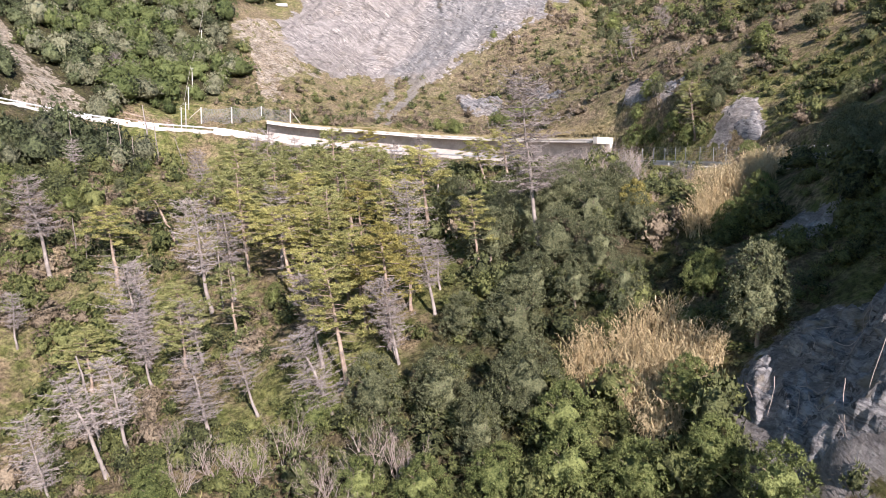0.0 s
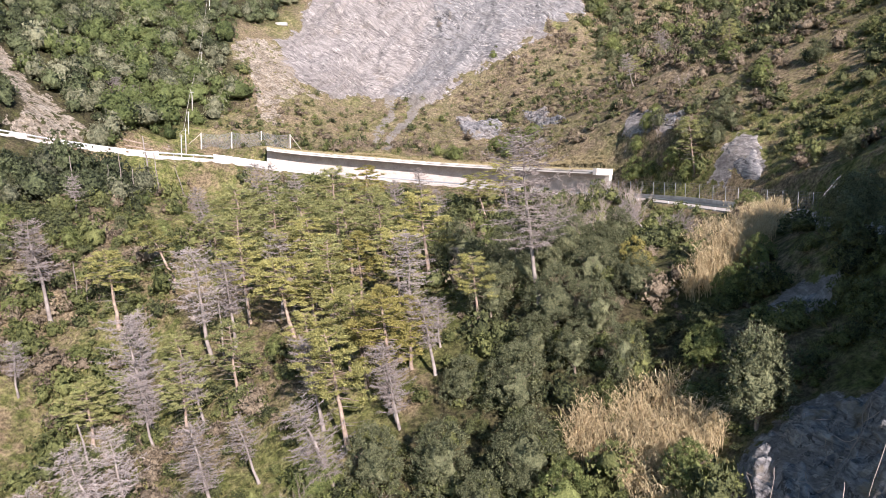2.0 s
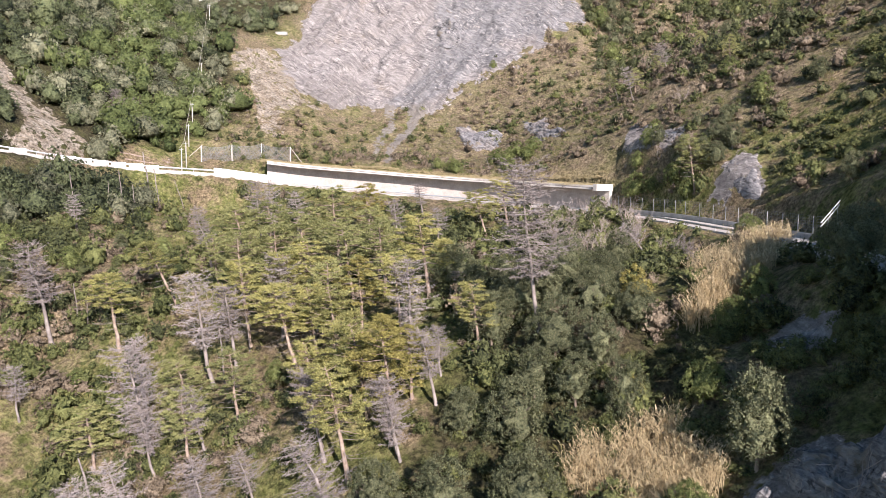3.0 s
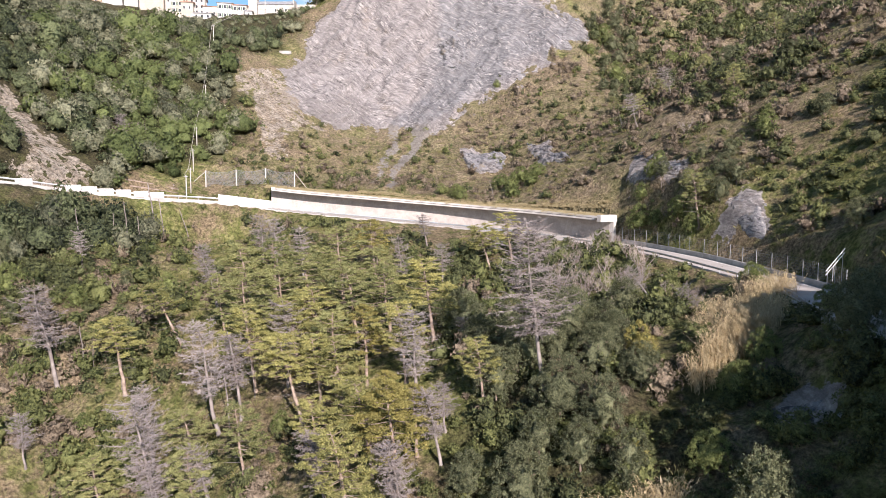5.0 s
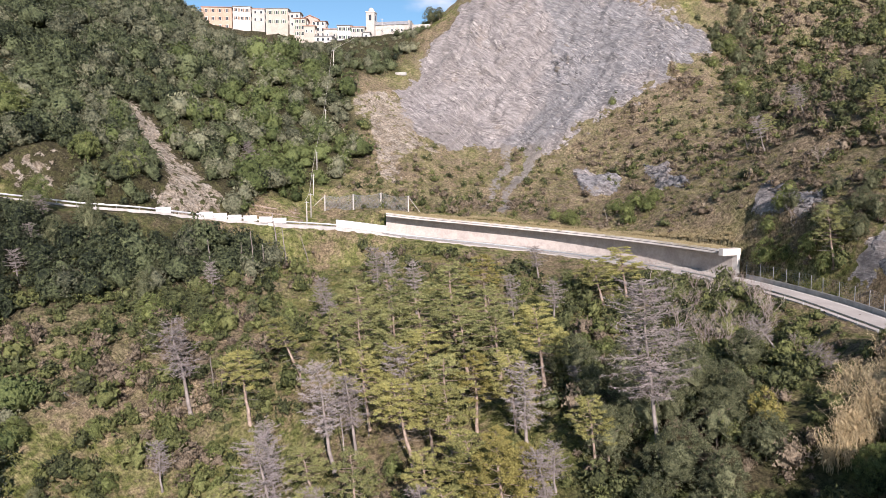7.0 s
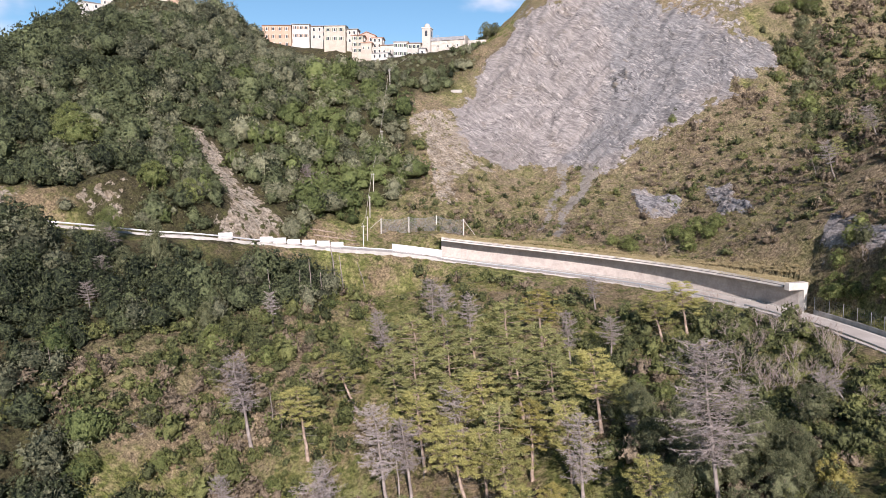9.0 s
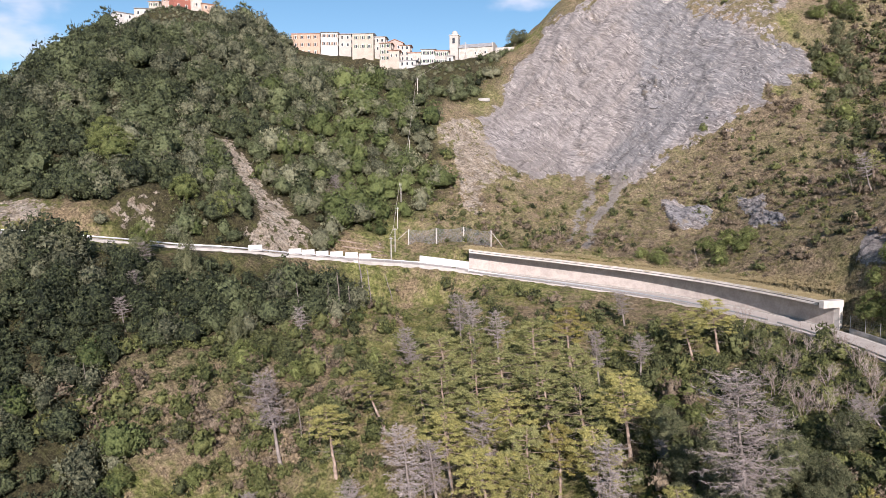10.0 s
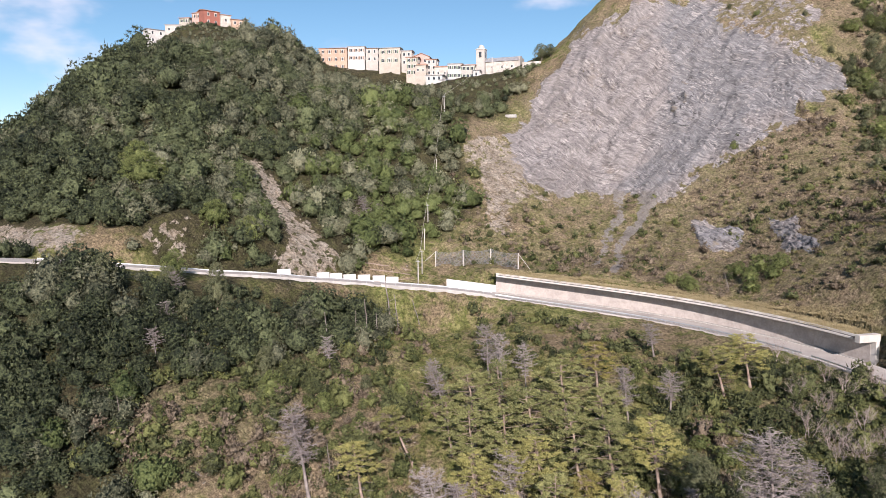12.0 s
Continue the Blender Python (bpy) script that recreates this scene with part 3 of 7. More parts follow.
def slab_arrays(x, y, dip, length, thick, proud):
    """Lens-shaped slivers lying in the slope at dip degrees, tip to tip."""
    e = 0.4
    z = land(x, y)
    n = np.stack([-(land(x + e, y) - land(x - e, y)) / (2 * e), -(land(x, y + e) - land(x, y - e)) / (2 * e), np.ones(len(x))], 1)
    n /= np.linalg.norm(n, axis=1)[:, None]
    across = np.stack([-n[:, 1], n[:, 0], 0 * x], 1)
    across /= np.linalg.norm(across, axis=1)[:, None]
    across *= np.sign(across[:, 0:1])
    up = np.cross(across, n)
    up *= np.sign(up[:, 2:3])
    a = np.radians(dip)[:, None]
    e1, e2 = across * np.cos(a) + up * np.sin(a), -across * np.sin(a) + up * np.cos(a)
    c = np.stack([x, y - masks(x, y)[0] * crag(x, z), z], 1)
    ln, th, pr = length[:, None] / 2, thick[:, None] / 2, proud[:, None]
    k = SLAB_RNG.uniform(-0.5, 0.5, (len(x), 1))
    pts = [c - e1 * ln, c + e1 * ln * k + e2 * th + n * pr * 0.3, c + e1 * ln * k * 0.5 + n * pr + e2 * th * 0.4, c - e1 * ln * k - e2 * th * 0.8 + n * pr * 0.7, c + e1 * ln]
    v = np.stack(pts, 1).reshape(-1, 3)
    base = 5 * np.arange(len(x))[:, None]
    tris = np.concatenate([base + np.array(t)[None, :] for t in ((0, 2, 1), (1, 2, 4), (0, 3, 2), (2, 3, 4), (0, 1, 3), (1, 4, 3))])
    return v, tris


def plant_slabs():
    n = 80000
    x, y = SLAB_RNG.uniform(-62, 56, n), SLAB_RNG.uniform(204, 275, n)
    rock, pale = masks(x, y)[:2]
    fold = fbm(x / 13, y / 13, 3, 210)
    keep = (rock > 0.6) & (pale < 0.3) & (SLAB_RNG.uniform(0, 1, n) < 0.5 * ramp(fbm(x / 10, y / 10, 3, 212), -0.1, 0.5) * (1 - 0.8 * zone(x, y, BLUE_BAND, 3.0, 4.0, 84)))
    x, y, fold = x[keep], y[keep], fold[keep]
    dip = -38 + 42 * ramp(x, -12, 30) + 55 * fold + SLAB_RNG.normal(0, 9, len(x))
    big = np.clip(SLAB_RNG.lognormal(0.0, 0.5, len(x)), 0.4, 3.0)
    v, t = slab_arrays(x, y, dip, 0.95 * big, 0.16 * big**0.7, 0.30 * big**0.6)
    tagged(mesh_part("shale_slabs", raw_mesh("shale_slabs", v, None, t), M["shale"]), "pinkish-grey slivers of broken shale on the cliff", "rock", kind="stuff")

    # jutting beds on the ledges
    for poly, dip, name, many in ((OUTCROPS[0], -22, "ledge_slabs", 90), (OUTCROPS[1], -28, "ledge_slabs", 80), (OUTCROPS[5], -8, "ledge_slabs", 70)):
        p = np.array(poly, float)
        x, y = SLAB_RNG.uniform(p[:, 0].min(), p[:, 0].max(), 4000), SLAB_RNG.uniform(p[:, 1].min(), p[:, 1].max(), 4000)
        inside = zone(x, y, poly, 0.7, 1.2, 301) > 0.5
        x, y = x[inside][:many], y[inside][:many]
        big = np.clip(SLAB_RNG.lognormal(0.0, 0.4, len(x)), 0.4, 2.2)
        v, t = slab_arrays(x, y, dip + SLAB_RNG.normal(0, 8, len(x)), 1.7 * big, 0.22 * big**0.6, 0.45 * big**0.5)
        tagged(mesh_part(name, raw_mesh(name, v, None, t), M["ledge"]), "jutting grey beds of a rock ledge", "rock", kind="stuff")


def rock_patch(poly, step, relief, dip, label, seed, lift=0.35):
    """A broken face of bedded rock over a plan polygon, lying on the hillside."""
    p = np.array(poly, float)
    xs, ys = np.arange(p[:, 0].min() - 1, p[:, 0].max() + 1, step), np.arange(p[:, 1].min() - 1, p[:, 1].max() + 1, step)
    gx, gy = np.meshgrid(xs, ys)
    x, y = gx.ravel(), gy.ravel()
    z = land(x, y)
    inside = zone(x, y, poly, 0.7, 0.5, seed)
    c, s = math.cos(radians(dip)), math.sin(radians(dip))
    u, v = x * c + z * s + 0.5 * y, -x * s + z * c
    beds = fbm(u / (14 * step) + 0.7 * fbm(x / (12 * step), z / (12 * step), 2, seed + 1), v / (3.2 * step), 4, seed + 2)
    block = fbm(u / (5 * step), v / (5 * step) + y / (6 * step), 3, seed + 3)
    h = relief * (np.floor(beds * 5) / 5 * 0.7 + 0.3 * beds + 0.55 * np.floor(block * 4) / 4 + lift)
    h = h * inside - 0.5 * (1 - inside)
    nx, ny = len(xs), len(ys)
    i = (np.arange(ny - 1)[:, None] * nx + np.arange(nx - 1)[None, :]).ravel()
    i = i[inside[i] > 0.12]
    used, quads = np.unique(np.stack([i, i + 1, i + nx + 1, i + nx], 1), return_inverse=True)
    me = raw_mesh("rock_outcrop", np.stack([x - 0.25 * h, y - 0.6 * h, z + 0.75 * h], 1)[used], quads.reshape(-1, 4))
    return tagged(mesh_part("rock_outcrop", me, M["ledge"]), label, "rock", "rock outcrops")


def ledge_material(name, dip, size):
    """Bedded grey rock: thin tilted beds, dark cracks, pale broken faces."""
    m, nt, bs = nodes_of(name, 0.9, 0.0, 0.2)
    beds = noise_node(nt, 1.0 / size, 6.0, 0.65, (0.22, 0.7, 2.2), (0.0, radians(-dip), 0.15), 1.2)
    blocks = noise_node(nt, 0.9 / size, 5.0, 0.7, (0.8, 0.8, 1.0), (0.0, radians(-dip), 0.3), 0.6)
    col = blend(nt, span(nt, beds, 0.36, 0.64), (0.125, 0.123, 0.130), (0.295, 0.285, 0.283))
    col = blend(nt, span(nt, blocks, 0.56, 0.66), col, (0.36, 0.335, 0.31))
    col = blend(nt, span(nt, blocks, 0.44, 0.37), col, (0.07, 0.067, 0.068))
    col = blend(nt, span(nt, noise_node(nt, 0.3 / size, 3.0), 0.58, 0.7, 0.0, 0.7), col, (0.21, 0.175, 0.125))
    nt.links.new(col, bs.inputs["Base Color"])
    bump(nt, bs, sums(nt, "ADD", beds, sums(nt, "MULTIPLY", blocks, 0.7)), 1.0, 0.5 * size)
    return m


M["ledge"] = ledge_material("fractured_grey_shale", -25, 1.0)
rock_patch(OUTCROPS[0], 0.4, 0.9, -25, "grey tilted rock ledge in the scrub above the gallery", 301, 0.6)
rock_patch(OUTCROPS[1], 0.4, 1.0, -30, "grey layered rock ledge beside green shrubs", 311, 0.6)
rock_patch(OUTCROPS[2], 0.3, 0.4, 70, "pale grey rock face above the fenced road", 321, 0.6)
rock_patch(OUTCROPS[3], 0.16, 0.7, 58, "fractured grey shale bank below the road", 331, 0.95)
rock_patch(OUTCROPS[4], 0.3, 0.5, 20, "dim grey rock in the shaded bank", 341, 0.6)
rock_patch(OUTCROPS[5], 0.4, 0.45, -10, "pale layered rock ledge among heath", 351, 0.6)


rock_patch(FOLDS, 0.35, 1.5, -24, "dark folded beds jutting from the shale cliff", 361, 0.5)
plant_slabs()


# ---- road and gallery ----
S_ALL = list(range(0, len(LINE), 2)) + [len(LINE) - 1]
S_BEND = GAL_B + 6
road = tagged(part("road", sweep_bm([(-3.7, 0.0), (3.7, 0.0), (3.7, -0.5), (-3.7, -0.5)], list(range(0, S_BEND, 2)) + [S_BEND]), M["asphalt"]), "pale worn asphalt mountain road", "road", kind="structure")
part("narrow_bend", sweep_bm([(-2.5, 0.0), (3.7, 0.0), (3.7, -0.5), (-2.5, -0.5)], list(range(S_BEND, len(LINE), 2)) + [len(LINE) - 1]), M["asphalt"], road)
part("edge_line", sweep_bm([(-0.06, 0.004), (0.06, 0.004), (0.06, -0.02), (-0.06, -0.02)], list(range(0, S_BEND, 2)), -3.2), M["line"], road, "white painted edge line")
part("edge_line", sweep_bm([(-0.06, 0.004), (0.06, 0.004), (0.06, -0.02), (-0.06, -0.02)], S_ALL, 3.2), M["line"], road, "white painted edge line")


def build_gallery():
    sts = list(range(GAL_A, GAL_B + 1, 2))
    g = thing("avalanche_gallery", off_road((GAL_A + GAL_B) // 2, 4.5), "open-sided concrete rockfall gallery over the road, grass on its roof", "rockfall gallery")

    def put(name, profile, mat, label="", st=sts, parent=g):
        ob = part(name, sweep_bm(profile, st), mat, parent, label)
        ob.matrix_parent_inverse = g.matrix_world.inverted()
        return ob

    put("back_wall", [(3.95, -0.1), (4.5, -0.1), (4.5, 4.35), (3.95, 4.35)], M["stone_wall"], "grey stone-faced wall, shaded at its top", sts + [GAL_B + 1])
    put("roof_slab", [(1.3, 4.25), (7.4, 4.36), (7.4, 4.9), (1.3, 4.6)], M["shaded_slab"])
    put("turf", [(1.78, 4.63), (7.4, 4.91), (7.4, 5.02), (1.78, 4.76)], M["turf"], "dry grass turf")
    put("fascia", [(0.95, 4.2), (1.28, 4.2), (1.28, 4.5), (0.95, 4.5)], M["concrete"], "pale concrete roof edge")
    put("kerb", [(1.5, 4.6), (1.75, 4.6), (1.75, 5.0), (1.5, 5.0)], M["concrete"])
    put("gutter", [(3.3, 0.0), (3.93, 0.0), (3.93, 0.12), (3.3, 0.12)], M["old_concrete"])
    e = GAL_B
    put("end_beam", [(0.4, 4.0), (4.9, 4.0), (4.9, 5.3), (0.4, 5.3)], M["concrete"], "white concrete end beam", [e + 1, e + 2])
    put("end_pillar", [(4.0, -0.1), (4.75, -0.1), (4.75, 3.997), (4.0, 3.997)], M["concrete"], "white concrete pillar", [e + 1, e + 2])
    return g


gallery = build_gallery()


# ---- plants: building blocks ----
RNG = np.random.default_rng(7)
M.update({
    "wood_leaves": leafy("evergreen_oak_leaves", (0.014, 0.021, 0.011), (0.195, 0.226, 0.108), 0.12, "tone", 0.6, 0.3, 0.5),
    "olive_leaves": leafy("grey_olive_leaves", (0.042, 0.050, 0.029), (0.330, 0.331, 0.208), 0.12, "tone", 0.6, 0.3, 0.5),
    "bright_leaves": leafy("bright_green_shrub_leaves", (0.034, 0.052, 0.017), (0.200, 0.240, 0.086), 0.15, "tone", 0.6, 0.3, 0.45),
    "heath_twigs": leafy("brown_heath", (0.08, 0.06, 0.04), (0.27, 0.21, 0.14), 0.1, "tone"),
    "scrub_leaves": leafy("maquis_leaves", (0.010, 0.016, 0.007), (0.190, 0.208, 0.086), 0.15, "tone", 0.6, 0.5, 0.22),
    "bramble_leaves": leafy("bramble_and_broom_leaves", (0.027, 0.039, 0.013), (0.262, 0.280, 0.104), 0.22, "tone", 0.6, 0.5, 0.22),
    "heath_leaves": leafy("brown_heath_sprays", (0.062, 0.046, 0.033), (0.355, 0.285, 0.202), 0.1, "tone", 0.7, 0.5, 0.2),
    "grass_blades": leafy("hill_grass", (0.106, 0.116, 0.031), (0.330, 0.296, 0.130), 0.3, "tone"),
    "straw_blades": leafy("dry_grass", (0.26, 0.21, 0.11), (0.52, 0.44, 0.26), 0.2, "tone"),
    "oak_leaves": leafy("holm_oak_leaves", (0.026, 0.034, 0.015), (0.280, 0.294, 0.162), 0.2, "", 0.5, 0.7, 0.2),
    "tree_leaves": leafy("broad_leaves", (0.051, 0.074, 0.022), (0.319, 0.357, 0.131), 0.25, "", 0.6, 0.7, 0.2),
    "pine_needles": leafy("yellow_green_pine_needles", (0.078, 0.094, 0.034), (0.53, 0.490, 0.180), 0.3, "", 0.6, 0.65),
    "pine_green": leafy("green_pine_needles", (0.078, 0.098, 0.038), (0.465, 0.455, 0.190), 0.3, "", 0.6, 0.65),
    "ochre_needles": leafy("ochre_pine_needles", (0.15, 0.138, 0.044), (0.50, 0.432, 0.140), 0.3, "", 0.6, 0.65),
    "reed": leafy("dry_reed", (0.33, 0.25, 0.135), (0.74, 0.60, 0.37), 0.2),
    "dead_bark": plain("grey_dead_wood", (0.155, 0.132, 0.118), (0.31, 0.272, 0.248), 0.6, 0.9, 0, 0.15, 0.4, 0.03, 14.0),
    "pine_bark": plain("pale_pine_bark", (0.19, 0.14, 0.108), (0.36, 0.285, 0.23), 1.2, 0.95, 0, 0.1, 0.5, 0.04, 10.0),
    "twigs": leafy("grey_dead_twigs", (0.165, 0.138, 0.128), (0.40, 0.352, 0.332), 0.0),
    "bare_twigs": leafy("brown_bare_twigs", (0.24, 0.19, 0.165), (0.46, 0.39, 0.345), 0.0),
})


def leaves(centres, out, size, aspect=0.62, tilt=0.75, corners=4):
    """Diamond-shaped sprays at centres, facing roughly out."""
    n = len(centres)
    nrm = out + tilt * RNG.normal(size=(n, 3))
    nrm /= np.linalg.norm(nrm, axis=1)[:, None] + 1e-9
    a = np.cross(nrm, RNG.normal(size=(n, 3)))
    a /= np.linalg.norm(a, axis=1)[:, None] + 1e-9
    b = np.cross(nrm, a)
    s = (size * RNG.uniform(0.6, 1.35, n))[:, None] * 0.5
    bend = nrm * s * 0.25
    if corners == 3:
        return np.stack([centres + a * s * 1.1, centres - a * s * 0.7 + b * s * aspect * 1.2 + bend, centres - a * s * 0.7 - b * s * aspect * 1.2 + bend], 1).reshape(-1, 3)
    return np.stack([centres + a * s, centres + b * s * aspect + bend, centres - a * s, centres - b * s * aspect + bend], 1).reshape(-1, 3)


def spikes(foot, way, length, width):
    """Thin tapering sprays from foot along way."""
    n = len(foot)
    way = way / (np.linalg.norm(way, axis=1)[:, None] + 1e-9)
    side = np.cross(way, RNG.normal(size=(n, 3)))
    side *= width / (np.linalg.norm(side, axis=1)[:, None] + 1e-9)
    return np.stack([foot - side, foot + side, foot + way * np.reshape(length, (-1, 1))], 1).reshape(-1, 3)


def crown_domes(radius, height, lumps, dome):
    """Middles and radii of the domes that make up a crown."""
    cs, rs = [], []
    for k in range(lumps):
        ang, u = 2.4 * k + RNG.uniform(-0.5, 0.5), (k + 0.5) / lumps
        zc = height * (0.17 + 0.67 * u)
        rr = radius * 0.62 * math.sqrt(max(0.05, 1 - (2 * abs(u - 0.42)) ** 2)) * RNG.uniform(0.75, 1.15)
        cs.append((rr * math.cos(ang), rr * math.sin(ang), zc))
        rs.append(radius * RNG.uniform(*dome))
    return np.array(cs), np.array(rs)


def crown_body(cs, rs, radius, height, rings, body_size):
    """The closed inner mass of a crown: corners and triangles."""
    m, q = rings
    th, ph = np.meshgrid(np.arange(m + 1) * 2 * np.pi / m, np.linspace(0.02, 0.86, q + 1) * np.pi)
    w = np.stack([np.sin(ph) * np.cos(th), np.sin(ph) * np.sin(th), np.cos(ph)], -1).reshape(-1, 3)
    mid = np.array([0, 0, height * 0.45])
    away = cs - mid
    dot = w @ away.T
    disc = dot**2 - (away**2).sum(1)[None, :] + rs[None, :] ** 2
    reach = np.where(disc > 0, dot + np.sqrt(np.maximum(disc, 0)), 0.0).max(1)
    reach = np.maximum(reach, radius * 0.4) * body_size
    g = mid + w * reach[:, None]
    g[:, 2] = np.maximum(g[:, 2], 0.02 * height)
    i = (np.arange(q)[:, None] * (m + 1) + np.arange(m)[None, :]).ravel()
    tri = np.concatenate([np.stack([i, i + 1, i + m + 2], 1), np.stack([i, i + m + 2, i + m + 1], 1)])
    return g + RNG.normal(0, 0.05, g.shape) * radius * np.where(th.ravel() % (2 * np.pi) < 1e-6, 0, 1)[:, None], tri


def with_body(sprays, body):
    """Loose sprays and a closed mass together: corners and triangles."""
    return np.concatenate([sprays, body[0]]), np.concatenate([np.arange(len(sprays)).reshape(-1, 3), body[1] + len(sprays)])


def on_domes(n, cs, rs, low=-0.35):
    """Places on the outer skin of the domes, with the way out."""
    pick = RNG.choice(len(rs), 3 * n, p=rs**2 / (rs**2).sum())
    d = RNG.normal(size=(3 * n, 3))
    d /= np.linalg.norm(d, axis=1)[:, None]
    d[:, 2] = np.where(d[:, 2] < low, -d[:, 2], d[:, 2])
    p = cs[pick] + d * rs[pick][:, None]
    inner = (np.linalg.norm(p[:, None, :] - cs[None], axis=2) < 0.9 * rs[None]).any(1)
    order = np.argsort(inner, kind="stable")[:n]
    return p[order], d[order], rs[pick][order]


def crown_cloud(n, radius, height, leaf, lumps=9, rings=(8, 5), tilt=0.8, body_size=0.76, dome=(0.26, 0.48)):
    """A lumpy crown from its foot at z = 0: a closed inner mass and n loose sprays on small domes; three corners each."""
    cs, rs = crown_domes(radius, height, lumps, dome)
    p, d, r = on_domes(n, cs, rs)
    p = p + d * (r * RNG.uniform(-0.25, 0.28, n))[:, None]
    p[:, 2] = np.maximum(p[:, 2], 0.08 * height * RNG.uniform(0, 1, n))
    shoot = np.arange(n) % 5 == 0
    loose = np.concatenate([leaves(p[~shoot], d[~shoot], leaf, 0.72, tilt, 3), spikes(p[shoot], d[shoot] + (0, 0, 0.7) + 0.4 * RNG.normal(size=(shoot.sum(), 3)), leaf * RNG.uniform(0.8, 1.5, shoot.sum()), leaf * 0.16)])
    return with_body(loose, crown_body(cs, rs, radius, height, rings, body_size))


def tufted_crown(clumps, per, radius, height, leaf, lumps, girth, rings=(12, 8), dome=(0.26, 0.42)):
    """A near crown: tufts of small leaves that point out and up from its domes, over a closed inner mass."""
    cs, rs = crown_domes(radius, height, lumps, dome)
    p, d, r = on_domes(clumps, cs, rs, -0.5)
    p[:, 2] = np.maximum(p[:, 2], 0.06 * height)
    size = RNG.uniform(0.6, 1.3, clumps) * girth
    foot, way, g = np.repeat(p, per, 0), np.repeat(d + np.array([0, 0, 0.45]), per, 0), np.repeat(size, per)
    way = way / np.linalg.norm(way, axis=1)[:, None] + 0.62 * RNG.normal(size=way.shape)
    way /= np.linalg.norm(way, axis=1)[:, None]
    c = foot + way * (g * RNG.uniform(0.1, 1.0, len(g)))[:, None]
    half = len(c) // 3
    mix = RNG.permutation(len(c))
    flat, thin = mix[half:], mix[:half]
    return with_body(np.concatenate([leaves(c[flat], way[flat], leaf, 0.6, 0.6, 3), spikes(c[thin], way[thin], leaf * RNG.uniform(0.9, 1.6, half), leaf * 0.2)]), crown_body(cs, rs, radius, height, rings, 0.6))


def joined(name, clouds, xs, ys, zs, scale, stretch, tones, material, label, category, which=None, corners=3):
    """Many plants as one mesh of kind stuff; each takes one of the clouds (of the set that which names), turned and scaled."""
    out, faces, tone, at = [], [], [], 0
    for k in range(len(xs)):
        c = clouds[k % len(clouds)] if which is None else clouds[which[k]][k % len(clouds[which[k]])]
        c, f = c if isinstance(c, tuple) else (c, np.arange(len(c)).reshape(-1, corners))
        a = RNG.uniform(0, 6.283)
        ca, sa = math.cos(a) * scale[k], math.sin(a) * scale[k]
        out.append(np.stack([c[:, 0] * ca - c[:, 1] * sa + xs[k], c[:, 0] * sa + c[:, 1] * ca + ys[k], c[:, 2] * scale[k] * stretch[k] + zs[k]], 1).astype(np.float32))
        faces.append((f + at).astype(np.int32))
        tone.append(np.full(len(c), tones[k], np.float32))
        at += len(c)
    faces = np.concatenate(faces)
    me = raw_mesh(name, np.concatenate(out), faces if corners == 4 else None, faces if corners == 3 else None)
    me.polygons.foreach_set("use_smooth", np.ones(len(faces), bool))
    me.attributes.new("tone", "FLOAT", "POINT").data.foreach_set("value", np.concatenate(tone))
    return tagged(mesh_part(name, me, material), label, category, kind="stuff")


def spread(n, x0, x1, y0, y1, density):
    """Plan places with a chance given by density(x, y)."""
    x, y = RNG.uniform(x0, x1, n), RNG.uniform(y0, y1, n)
    keep = RNG.uniform(0, 1, n) < density(x, y)
    return x[keep], y[keep]


def clear_of_road(x, y, low=4.6, high=4.8):
    """True beside the road and its gallery roof's edge, by metres to the valley and to the hill."""
    ok = np.ones(len(x), bool)
    for k in range(0, len(LINE), 3):
        dx, dy = x - LINE[k, 0], y - LINE[k, 1]
        side = dx * LINE_N[k, 0] + dy * LINE_N[k, 1]
        near = np.hypot(dx, dy) < 12
        along = np.abs(dx * LINE_D[k, 0] + dy * LINE_D[k, 1]) < 2.2
        ok &= ~(near & along & (side > -low) & (side < high))
    return ok


def tube_arrays(paths, sides=4):
    """Round bars for many (points, radii), as arrays."""
    vs, qs, at = [], [], 0
    ring = np.stack([np.cos(np.arange(sides) * 2 * np.pi / sides), np.sin(np.arange(sides) * 2 * np.pi / sides)], 1)
    for pts, rad in paths:
        pts, rad = np.asarray(pts, float), np.asarray(rad, float)
        d = np.gradient(pts, axis=0)
        d /= np.linalg.norm(d, axis=1)[:, None] + 1e-9
        ref = np.where(np.abs(d[:, 2:3]) > 0.9, np.array([[1.0, 0, 0]]), np.array([[0, 0, 1.0]]))
        a = np.cross(d, ref)
        a /= np.linalg.norm(a, axis=1)[:, None]
        b = np.cross(d, a)
        v = pts[:, None, :] + rad[:, None, None] * (ring[None, :, 0:1] * a[:, None, :] + ring[None, :, 1:2] * b[:, None, :])
        vs.append(v.reshape(-1, 3))
        n = len(pts)
        i = (np.arange(n - 1)[:, None] * sides + np.arange(sides)[None, :])
        j = (np.arange(n - 1)[:, None] * sides + (np.arange(sides)[None, :] + 1) % sides)
        qs.append(np.stack([i, j, j + sides, i + sides], -1).reshape(-1, 4) + at)
        at += n * sides
    return np.concatenate(vs), np.concatenate(qs)


def tube_mesh(name, paths, sides=4, smooth=True):
    me = raw_mesh(name, *tube_arrays(paths, sides))
    if smooth:
        me.polygons.foreach_set("use_smooth", [True] * len(me.polygons))
    return me


